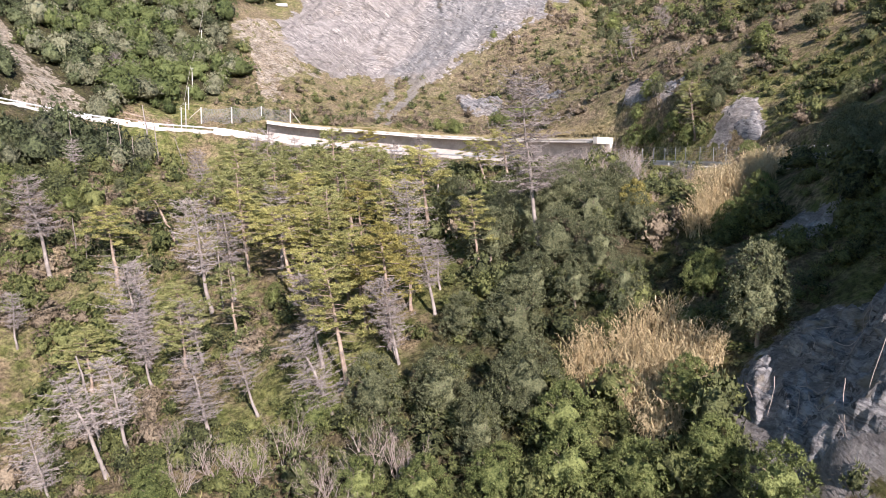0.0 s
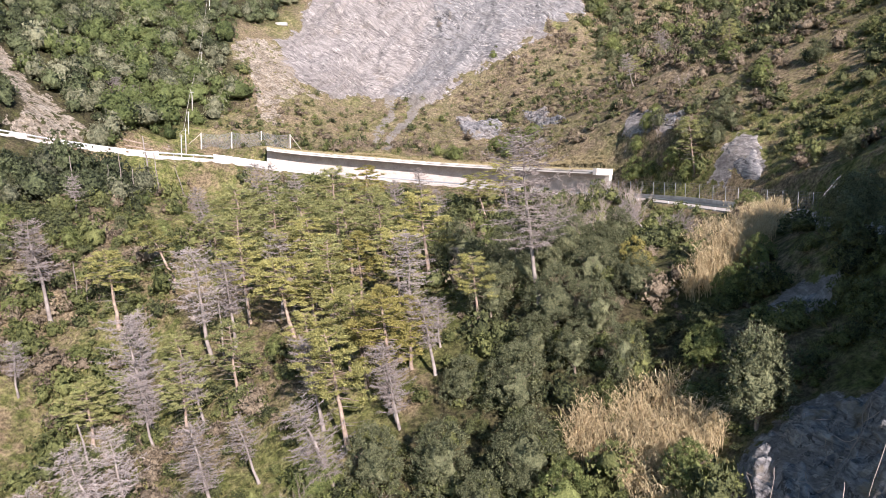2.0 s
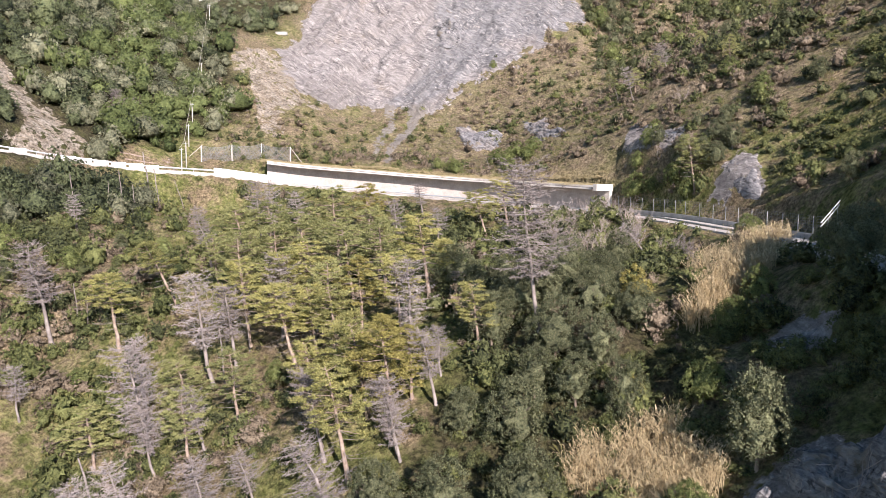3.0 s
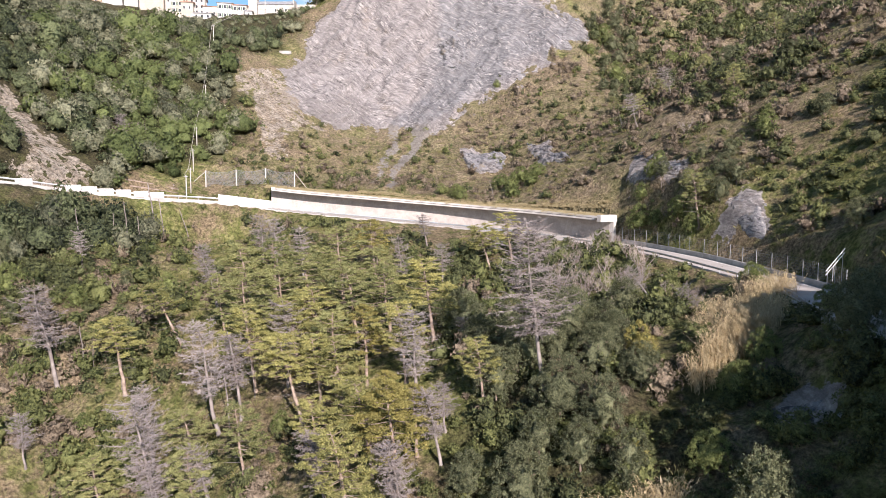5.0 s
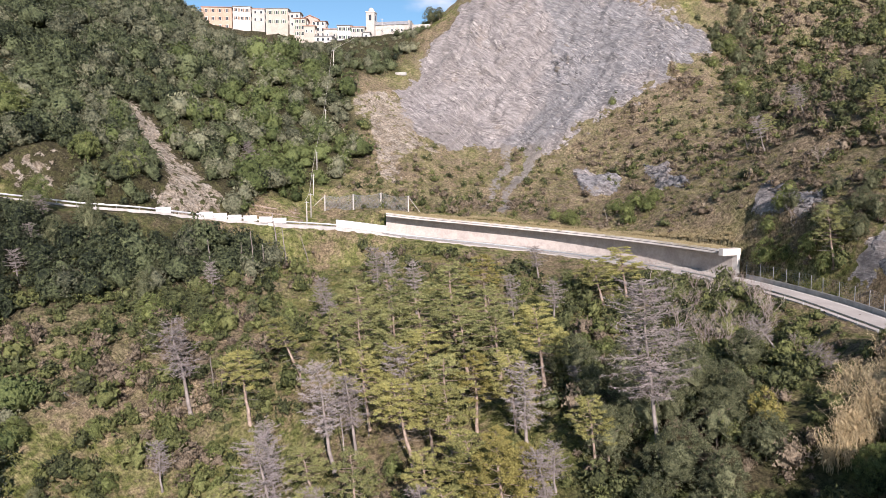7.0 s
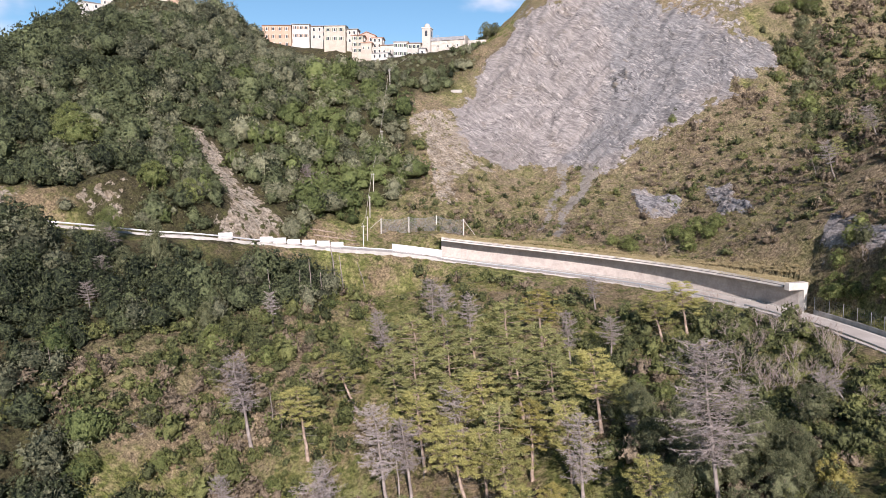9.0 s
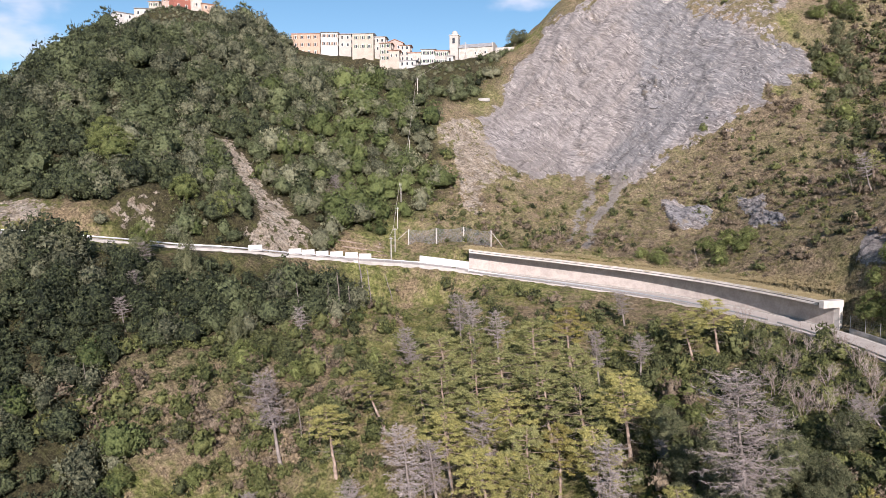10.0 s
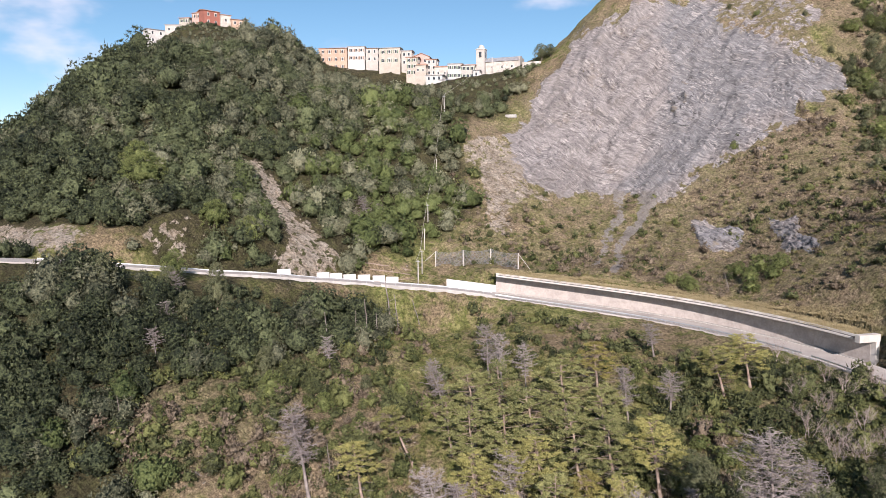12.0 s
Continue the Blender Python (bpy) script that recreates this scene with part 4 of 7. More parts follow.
def trunk_path(h, r, lean=0.0, bend=0.25, steps=9, tip=0.15):
    u = np.linspace(0, 1, steps)
    wob = np.cumsum(RNG.normal(0, bend / steps, (steps, 2)), 0)
    wob -= wob[0]
    pts = np.stack([wob[:, 0] * h * 0.25 + lean * u**1.2, wob[:, 1] * h * 0.25, -0.6 + (h + 0.6) * u], 1)
    rad = r * (1.25 * np.exp(-u * 18) * 0.4 + (1 - u) ** 0.8 * (1 - tip) + tip)
    return pts, rad


def along(pts, u):
    k = u * (len(pts) - 1)
    i = min(int(k), len(pts) - 2)
    return pts[i] + (pts[i + 1] - pts[i]) * (k - i)


# ---- kinds of tree, each built once and copied ----
def pine_model(h, lean, needles, crown_from=0.4, spreading=3.0, density=1.0, dead_below=True):
    """A maritime pine: bare trunk, dead lower boughs, a ragged cone of boughs full of needle tufts."""
    t = thing("pine_tree", Matrix(), "", "")
    pts, rad = trunk_path(h, 0.019 * h, lean)
    mesh_part("trunk", tube_mesh("pine_trunk", [(pts, rad)], 7), M["pine_bark"], t)
    limbs, tufts, dead = [], [], []
    n = int(27 * density)
    for k in range(n):
        u = crown_from + (0.985 - crown_from) * ((k + RNG.uniform(0, 0.9)) / n)
        p = along(pts, u)
        f = (u - crown_from) / (1 - crown_from)
        reach = spreading * (0.22 + 0.78 * (1 - f) ** 0.75) * (0.62 + 0.38 * min(1, 3.5 * f)) * RNG.uniform(0.55, 1.12)
        ang = 2.4 * k + RNG.uniform(-0.5, 0.5)
        w = np.array([math.cos(ang), math.sin(ang), RNG.uniform(-0.08, 0.22) + 0.4 * f])
        side = np.array([-w[1], w[0], 0.0])
        mid, end = p + w * reach * 0.5 + (0, 0, -0.08 * reach), p + w * reach
        limbs.append(([p, mid, end], [0.055, 0.035, 0.015]))
        tufts.append(end)
        for q in range(int(1 + 1.35 * reach)):
            v = RNG.uniform(0.35, 1.0)
            out = RNG.uniform(0.2, 0.95) * (1.25 - v) * reach * 0.55 * (1 if q % 2 else -1)
            tufts.append(p + w * reach * v + side * out + (0, 0, RNG.uniform(-0.4, 0.55)))
    tufts.append(along(pts, 1.0) + (0, 0, 0.25))
    per = 82
    c = np.repeat(np.array(tufts), per, 0)
    girth = np.repeat(RNG.uniform(0.36, 0.74, len(tufts)), per)
    d = RNG.normal(size=c.shape)
    d[:, 2] = np.abs(d[:, 2]) * 0.85 - 0.12
    d /= np.linalg.norm(d, axis=1)[:, None]
    c = c + d * (girth * RNG.uniform(0.15, 0.75, len(c)))[:, None] * (1, 1, 0.75)
    thin = np.arange(len(c)) % 5 < 2
    v = np.concatenate([spikes(c[thin], d[thin] + 0.25 * RNG.normal(size=(thin.sum(), 3)) + (0, 0, 0.3), 0.34 * girth[thin] / 0.6, 0.028), leaves(c[~thin], d[~thin], 0.185, 0.5, 0.45, 3)])
    if dead_below:
        for k in range(26):
            p = along(pts, RNG.uniform(0.22, crown_from + 0.2))
            ang, reach = 2.4 * k, RNG.uniform(0.9, 2.6)
            w = np.array([math.cos(ang), math.sin(ang), RNG.uniform(-0.25, 0.2)])
            dead.append(([p, p + w * reach * 0.6 + (0, 0, -0.1), p + w * reach], [0.035, 0.022, 0.008]))
        tagged(mesh_part("deadwood", tube_mesh("dead_boughs", dead, 3), M["dead_bark"], t, "bare grey lower boughs"), kind="stuff")
    tagged(mesh_part("branching", tube_mesh("pine_limbs", limbs, 4), M["pine_bark"], t), kind="stuff")
    mesh_part("crown", raw_mesh("pine_crown", v, None, np.arange(len(v)).reshape(-1, 3)), needles, t)
    return t


def dead_pine_model(h, lean, spreading=2.6, start=0.25, droop=0.15, density=1.0, girth=0.017):
    """A dead pine: grey trunk, a ragged cone of bare boughs, each feathered with fine drooping twigs."""
    t = thing("dead_pine", Matrix(), "", "")
    pts, rad = trunk_path(h, girth * h + 0.03, lean, 0.3)
    mesh_part("trunk", tube_mesh("dead_trunk", [(pts, rad)], 7), M["dead_bark"], t)
    boughs, foot, way, size = [], [], [], []
    whorls = int(14 * density)
    for k in range(whorls):
        u = start + (0.985 - start) * (k + RNG.uniform(0, 0.7)) / whorls
        p = along(pts, u)
        f = (u - start) / (1 - start)
        for q in range(6):
            reach = spreading * (0.42 + 0.62 * (1 - f) ** 0.7) * (0.45 + 0.55 * min(1, 3 * f)) * RNG.uniform(0.25, 1.2)
            ang = q * 1.05 + k * 0.7 + RNG.uniform(-0.45, 0.45)
            w = np.array([math.cos(ang), math.sin(ang), RNG.uniform(-0.12, 0.22) + 0.4 * f])
            s = np.linspace(0, 1, 5)
            path = p + np.outer(s, w * reach) + np.outer(np.sin(s * math.pi * 0.8), (0, 0, -droop * reach)) + RNG.normal(0, 0.04, (5, 3)) * s[:, None]
            boughs.append((path, 0.030 * (1 - 0.75 * s) * (0.55 + 0.45 * reach / spreading)))
            side = np.array([-w[1], w[0], 0.0])
            for r in range(int(36 * reach / spreading) + 7):
                v = RNG.uniform(0.2, 1.0)
                c = along(path, v)
                d = side * (1 if r % 2 else -1) * RNG.uniform(0.4, 1.0) + w * RNG.uniform(0.2, 0.9) + RNG.normal(0, 0.28, 3) + (0, 0, -0.12)
                ln = RNG.uniform(0.25, 0.8) * (1.2 - 0.6 * v)
                foot.append(c), way.append(d), size.append(ln)
                d2 = d / np.linalg.norm(d)
                foot.append(c + d2 * ln * 0.5), way.append(d2 + RNG.normal(0, 0.6, 3)), size.append(ln * 0.55)
    tagged(mesh_part("branching", tube_mesh("dead_boughs", boughs, 3), M["dead_bark"], t), kind="stuff")
    v = spikes(np.array(foot), np.array(way), np.array(size), 0.023)
    tagged(mesh_part("twig_mass", raw_mesh("dead_twigs", v, None, np.arange(len(v)).reshape(-1, 3)), M["twigs"], t), kind="stuff")
    return t


def snag_model(h, lean):
    """A dead trunk with its top broken off and a few stubs."""
    t = thing("broken_pine", Matrix(), "", "")
    pts, rad = trunk_path(h, 0.13, lean, 0.2, 7, 0.5)
    stubs = []
    for k in range(5):
        p = along(pts, RNG.uniform(0.35, 0.95))
        w = np.array([math.cos(2.4 * k), math.sin(2.4 * k), RNG.uniform(-0.1, 0.5)]) * RNG.uniform(0.3, 1.0)
        stubs.append(([p, p + w * 0.6, p + w], [0.03, 0.02, 0.01]))
    mesh_part("trunk", tube_mesh("snag_trunk", [(pts, rad)], 7), M["dead_bark"], t)
    for stub in stubs:
        mesh_part("stub", tube_mesh("snag_stub", [stub], 4), M["dead_bark"], t)
    return t


def broadleaf_model(name, h, r, leaf, clumps, material, lumps=12, girth=0.5):
    t = thing(name, Matrix(), "", "")
    pts, rad = trunk_path(h * 0.6, 0.025 * h, 0.2, 0.4, 6, 0.4)
    limbs = []
    for k in range(6):
        p = along(pts, RNG.uniform(0.35, 0.95))
        w = np.array([math.cos(2.4 * k), math.sin(2.4 * k), 0.8]) * r * 0.55
        limbs.append(([p, p + w * 0.55, p + w], [0.06, 0.04, 0.015]))
    mesh_part("trunk", tube_mesh("leafy_trunk", [(pts, rad)], 6), M["pine_bark"], t)
    tagged(mesh_part("branching", tube_mesh("leafy_limbs", limbs, 5), M["pine_bark"], t), kind="stuff")
    v, f = tufted_crown(clumps, 36, r, h, leaf, lumps, girth)
    me = raw_mesh("leafy_crown", v, None, f)
    me.polygons.foreach_set("use_smooth", np.ones(len(f), bool))
    mesh_part("crown", me, material, t)
    return t


def bare_shrub_model(h, r, n=4):
    """A leafless young tree: a few pale stems that fork again and again into fine upright twigs."""
    t = thing("bare_shrub", Matrix(), "", "")
    thick, fine = [], []

    def fork(p, way, length, rad, depth):
        s = np.linspace(0, 1, 4)
        side = RNG.normal(0, 0.10, 3) * length
        path = p + np.outer(s, way * length) + np.outer(np.sin(s * math.pi), side) + np.outer(s**2, (0, 0, 0.12 * length))
        (thick if depth < 2 else fine).append((path, rad * (1 - 0.5 * s)))
        if depth == 4:
            return
        for k in range(3 if depth else 4):
            v = RNG.uniform(0.45, 1.0) if k else 1.0
            w = way + RNG.normal(0, 0.42, 3) + (0, 0, 0.15)
            w[2] = abs(w[2])
            fork(along(path, v), w / np.linalg.norm(w), length * RNG.uniform(0.5, 0.75), rad * 0.55 * RNG.uniform(0.8, 1.1), depth + 1)

    for k in range(n):
        a = 6.283 * k / n + RNG.uniform(-0.5, 0.5)
        w = np.array([math.cos(a) * r / h * 0.55, math.sin(a) * r / h * 0.55, 1.0])
        fork(np.array([0.15 * math.cos(a), 0.15 * math.sin(a), -0.3]), w / np.linalg.norm(w), h * RNG.uniform(0.32, 0.46), 0.055, 0)
    tagged(mesh_part("branching", tube_mesh("bare_stems", thick, 4), M["bare_twigs"], t), kind="stuff")
    tagged(mesh_part("twig_mass", tube_mesh("bare_twigs", fine, 3), M["bare_twigs"], t), kind="stuff")
    return t


PINES = [pine_model(12, -1.2, M["pine_needles"], 0.46, 4.2, 1.15), pine_model(12, -1.9, M["pine_needles"], 0.58, 3.9, 1.0), pine_model(12, -0.4, M["pine_green"], 0.36, 4.4, 1.3),
         pine_model(12, -0.8, M["ochre_needles"], 0.46, 3.8, 1.0), pine_model(12, -0.9, M["pine_green"], 0.42, 4.2, 1.15)]
DEADS = [dead_pine_model(10, -0.9, 3.1, 0.42), dead_pine_model(10, -1.9, 2.9, 0.48, 0.15), dead_pine_model(10, -0.2, 3.5, 0.28, 0.1, 1.2), dead_pine_model(10, -1.2, 2.6, 0.40, 0.25, 0.9), dead_pine_model(10, -0.9, 3.0, 0.45, 0.05, 0.85)]
TALL_DEAD = dead_pine_model(13, -0.3, 3.5, 0.40, 0.14, 1.7, 0.010)
SNAGS = [snag_model(8, -0.4), snag_model(8, 0.1), snag_model(8, -0.9)]
OAKS = [broadleaf_model("holm_oak", 8, 3.1, 0.18, 337, M["oak_leaves"], 22, 0.62), broadleaf_model("holm_oak", 8, 2.6, 0.18, 297, M["oak_leaves"], 20, 0.6), broadleaf_model("holm_oak", 8, 3.6, 0.18, 391, M["oak_leaves"], 26, 0.65)]
BROADS = [broadleaf_model("broadleaf_tree", 6, 2.6, 0.165, 283, M["tree_leaves"], 20, 0.5), broadleaf_model("broadleaf_tree", 6, 3.0, 0.165, 324, M["tree_leaves"], 24, 0.5)]
YELLOW = broadleaf_model("yellow_shrub", 4, 1.8, 0.2, 70, M["ochre_needles"], 12, 0.4)
BARES = [bare_shrub_model(4, 2.0, 3), bare_shrub_model(4, 2.8, 5)]
MODELS = PINES + DEADS + [TALL_DEAD] + SNAGS + OAKS + BROADS + [YELLOW] + BARES
USED = set()


def stand(model, height, x, y, h, label, category, group, turn=None, lean=0.0, wide=1.0, sink=0.1):
    """Sets a tree on the ground; the first of each kind is the model itself."""
    a = RNG.uniform(-0.6, 0.6) if turn is None else radians(turn)
    s = h / height
    tilt = Matrix.Rotation(math.atan2(lean, h), 4, "Y")
    m = Matrix.Translation((x, y, land1(x, y) - sink)) @ tilt @ Matrix.Rotation(a, 4, "Z") @ Matrix.Diagonal((s * wide, s * wide, s, 1))
    if model in USED:
        ob = copy_thing(model, Matrix())
    else:
        ob = model
        USED.add(model)
    ob.matrix_world = m
    return tagged(ob, label, category, group)


# ---- woods, scrub and grass that nobody could count ----
def bare(x, y):
    """How bare the ground is: rock, slips, scree."""
    rock, pale, scree, straw, heath = masks(x, y)
    return np.clip(rock + 0.7 * pale + scree + straw, 0, 1), heath


GRASSY = [(-73.7, 124.1), (-60.1, 150.2), (-30.8, 154.1), (10.1, 133.5), (33.8, 122.3), (35.7, 100.7), (11.8, 82.4), (-0, 84), (-5.6, 70.4), (-15.4, 59.7), (-35.2, 56.6), (-64, 72.3), (-73.2, 95)]
RIGHT_SLOPE = [(37.9, 130.4), (31, 149.8), (0, 166), (-45.6, 176.4), (-63.7, 187.1), (-60.4, 205.5), (-39.5, 209.2), (-19.7, 214.2), (5, 219.8), (45.9, 237.6), (52, 258), (47.4, 296.2), (152.1, 300.2), (152, 150), (108.5, 55.2), (56, 64.1), (52.3, 100.4)]


BRAMBLE = [(-15.8, 110.4), (-8, 136.7), (2, 139.1), (14.5, 136.9), (29.8, 130.6), (35.8, 111.3), (33.8, 94.3), (23.8, 80.5), (10.4, 81.3), (-0, 90.4), (-7.8, 99.3)]


def wood_density(x, y):
    hill, low = zone(x, y, WOOD_HILL, 3, 3, 100), zone(x, y, WOOD_LOW, 3, 3, 101)
    b, _ = bare(x, y)
    return np.clip(np.maximum(hill, low), 0, 1) * np.clip(1 - 2.4 * b, 0, 1) * clear_of_road(x, y, 10.5, 5.0)


def plant_woods():
    x, y = spread(14000, -240, -48, 55, 295, lambda a, b: wood_density(a, b) * 0.51)
    z = land(x, y) - 0.3
    kind = value_noise(x / 18, y / 18, 120) + 0.8 * RNG.normal(size=len(x)) * 0.6
    low = zone(x, y, WOOD_LOW, 3, 3, 101)
    kind = kind + 0.12 - 0.85 * low + 0.3 * ramp(y, 210, 245) - 0.5 * ramp(-x, 112, 145) * (1 - ramp(y, 222, 250)) + 0.8 * ramp(x, -122, -98) * (1 - ramp(y, 225, 242)) * (1 - low)
    kind = np.where((y > 232) | (x < -122), np.minimum(kind, 0.7), kind)
    size = np.clip(RNG.lognormal(0, 0.32, len(x)), 0.5, 1.9) * (1 + 0.35 * ramp(-x, 150, 190))
    size = np.where((y > 236) & (x > -155), size * (1 - 0.5 * ramp(y, 232, 256)), size)
    size = np.where((x < -165) & (y > 228), size * 0.62, size)
    size = size * (1 + 0.12 * low * (x < -70))
    size = np.where((low > 0.3) & ~clear_of_road(x, y, 11.9, 0.0), size * 0.5, size)
    size = np.where((low > 0.3) & (x < -76) & (y > 104 + 0.45 * (x + 122)) & (y > 100), np.minimum(size, 0.75), size)
    # crowns stay below the houses that stand on the ridge
    foot = np.interp(x / y, (-0.9, -0.86, -0.80, -0.70, -0.665, -0.655, -0.54, -0.53, -0.40, -0.37, -0.31, -0.25, -0.23), (140, 97, 102, 103, 104, 140, 140, 83, 84, 79, 75, 76, 140))
    room = (36 + (foot - 36) * np.hypot(x, y) / np.where(x / y < -0.6, 335, 292) - z) / 5.0
    size = np.where(y > 205, np.minimum(size, np.maximum(room, 0.34)), size)
    keep = ~((np.hypot((x + 206) / 19, (y - 270) / 6) < 1) | (np.hypot((x + 108) / 42, (y - 281) / 7) < 1) | (np.hypot((x + 68) / 14, (y - 272) / 12) < 1) | ((x > -102) & (x < -62) & (y > 254)))
    x, y, z, kind, size, low = x[keep], y[keep], z[keep], kind[keep], size[keep], low[keep]
    # larger trees carry more and relatively smaller sprays
    small = [crown_cloud(120, 2.5, 4.2, 0.62, 9, (7, 4)) for _ in range(6)]
    middle = [crown_cloud(185, 2.7, 4.4, 0.52, 12, (7, 4)) for _ in range(5)] + [crown_cloud(185, 2.3, 5.0, 0.52, 11, (7, 4)) for _ in range(3)]
    tall_ones = [crown_cloud(340, 2.7, 4.4, 0.40, 18, (9, 6), dome=(0.22, 0.40)) for _ in range(5)] + [crown_cloud(340, 2.4, 5.0, 0.40, 16, (9, 6), dome=(0.22, 0.40)) for _ in range(3)]
    grade = np.where(size < 0.75, 0, np.where(size < 1.35, 1, 2))
    grade = np.where((np.hypot(x, y) > 190) & (grade == 2), 1, grade)
    # low woods run darker; the left flank's shade is put into its tone
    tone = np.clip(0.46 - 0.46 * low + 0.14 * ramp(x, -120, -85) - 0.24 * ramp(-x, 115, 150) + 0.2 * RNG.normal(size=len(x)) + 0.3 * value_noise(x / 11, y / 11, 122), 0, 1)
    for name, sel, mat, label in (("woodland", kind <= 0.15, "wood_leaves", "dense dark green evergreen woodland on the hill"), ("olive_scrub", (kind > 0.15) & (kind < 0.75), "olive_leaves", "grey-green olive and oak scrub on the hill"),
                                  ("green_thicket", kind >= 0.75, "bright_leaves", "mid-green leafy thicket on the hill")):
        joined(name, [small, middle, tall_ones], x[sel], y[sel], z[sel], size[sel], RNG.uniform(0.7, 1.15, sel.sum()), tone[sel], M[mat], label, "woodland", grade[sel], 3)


REED_BEDS = ((28.6, 77.9, 1.4, 60), (31.5, 80.6, 1.9, 130), (31.2, 74.7, 1.9, 130), (36.2, 83.0, 1.9, 130), (34.8, 75.9, 1.9, 130), (41.3, 87.0, 1.9, 130), (27.6, 72.6, 1.5, 70), (32.9, 73.4, 1.9, 130),
             (17.2, 56.4, 3.3, 420), (18.9, 52.5, 2.6, 320), (12.6, 58.5, 2.3, 230), (15.8, 49.3, 1.7, 110), (15.2, 52.9, 1.8, 120), (25.6, 69.7, 1.7, 120), (27.8, 71.4, 2.0, 140), (30.7, 74.1, 2.4, 200),
             (32.7, 77, 2.0, 120), (31, 71.1, 1.8, 120), (37.5, 84, 1.3, 40), (37, 88.5, 0.9, 22))


def plant_scrub():
    """Shrubs from knee to head height on the open slopes."""
    def dens(x, y):
        b, heath = bare(x, y)
        grass, right, oak = zone(x, y, GRASSY, 4, 4, 103), zone(x, y, RIGHT_SLOPE, 4, 4, 104), zone(x, y, OAK_SLOPE, 3, 3, 105)
        patch = ramp(value_noise(x / 9, y / 9, 130) + 0.5 * value_noise(x / 3.5, y / 3.5, 131), -0.35, 0.55)
        heathy = zone(x, y, HEATH_2, 5, 5, 61)
        d = (0.75 + 0.35 * (x < -34)) * grass * patch + 1.0 * right * (0.35 + 0.65 * ramp(patch, 0, 0.6)) + 0.9 * heathy + 1.0 * oak + 0.9 * (y < 62) * (x < 24) * (x > -60) + 1.0 * (x > 24) * (x < 46) * (y < 92) * (y > 44)
        d = d + 0.95 * zone(x, y, BRAMBLE, 3, 3, 106)
        for bx, by, r, n in REED_BEDS:
            d = d * (np.hypot(x - bx, y - by) > r * 0.95)
        return np.clip(d, 0, 1) * np.clip(1 - 1.25 * b, 0.035, 1) * clear_of_road(x, y, 5.0, 6.0)

    x, y = spread(27000, -100, 152, 36, 300, dens)
    z = land(x, y) - 0.15
    size = np.clip(RNG.lognormal(-0.1, 0.4, len(x)), 0.4, 2.2)
    size = np.where((y < 62) & (x > -30), size * 1.25, size)
    slope = zone(x, y, RIGHT_SLOPE, 4, 4, 104) > 0.5
    size = np.where(slope, size * (0.86 + 0.45 * ramp(x, 42, 60) + 0.3 * ramp(y, 200, 235) * ramp(x, 30, 50)), size)
    size = np.where((x < -40) & (y < 135), size * 1.55, size)
    kind = value_noise(x / 7, y / 7, 133) + 0.5 * RNG.normal(size=len(x))
    heath = masks(x, y)[4]
    tone = np.clip(0.42 - 0.1 * (x > 45) + 0.25 * RNG.normal(size=len(x)), 0, 1)
    small = [[crown_cloud(n, 0.95, 1.25, leaf, 8, rings, 0.8, 0.7, (0.22, 0.44)) for _ in range(7)] for n, leaf, rings in ((240, 0.18, (6, 4)), (90, 0.26, (6, 4)), (44, 0.36, (5, 3)))]
    which = np.where((y < 72) & (x > -36), 0, np.where(y < 140, 1, 2))
    brambles = zone(x, y, BRAMBLE, 3, 3, 106) > 0.5
    kind = np.where(brambles, kind * 0.8 - 0.25, kind)
    size = np.where(brambles, size * 1.15, size)
    brown = (kind + 0.75 * heath - 0.3 * ramp(x, 44, 62) - 0.3 * (x < -34) - 0.25 * ((x < -44) & (y < 135)) > 0.6) & ~((y < 64) & (x > -20))
    olive = ~brown & (kind > -0.1 - 0.2 * slope + 0.25 * ramp(x, 44, 62))
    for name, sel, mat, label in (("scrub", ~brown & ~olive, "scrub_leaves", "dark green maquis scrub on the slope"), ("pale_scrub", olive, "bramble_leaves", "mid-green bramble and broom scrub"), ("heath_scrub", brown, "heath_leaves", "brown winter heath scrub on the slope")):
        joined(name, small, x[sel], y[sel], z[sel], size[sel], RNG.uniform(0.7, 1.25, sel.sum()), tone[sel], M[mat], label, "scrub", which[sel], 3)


def grass_tuft(n, r, h, w=0.05):
    """A tuft of upright blades that bend outwards."""
    a, rr = RNG.uniform(0, 6.283, n), r * np.sqrt(RNG.uniform(0, 1, n))
    foot = np.stack([rr * np.cos(a), rr * np.sin(a), 0 * a], 1)
    tip = foot * RNG.uniform(1.2, 1.9, n)[:, None] + np.stack([RNG.normal(0, 0.12, n), RNG.normal(0, 0.12, n), h * RNG.uniform(0.5, 1.1, n)], 1)
    b = RNG.uniform(0, 6.283, n)
    side = np.stack([np.cos(b), np.sin(b), 0 * b], 1) * w
    mid = foot * 0.55 + tip * 0.45 + np.array([0, 0, 0.1 * h])
    return np.stack([foot - side * 0.7, foot + side * 0.7, mid + side, tip], 1).reshape(-1, 3)


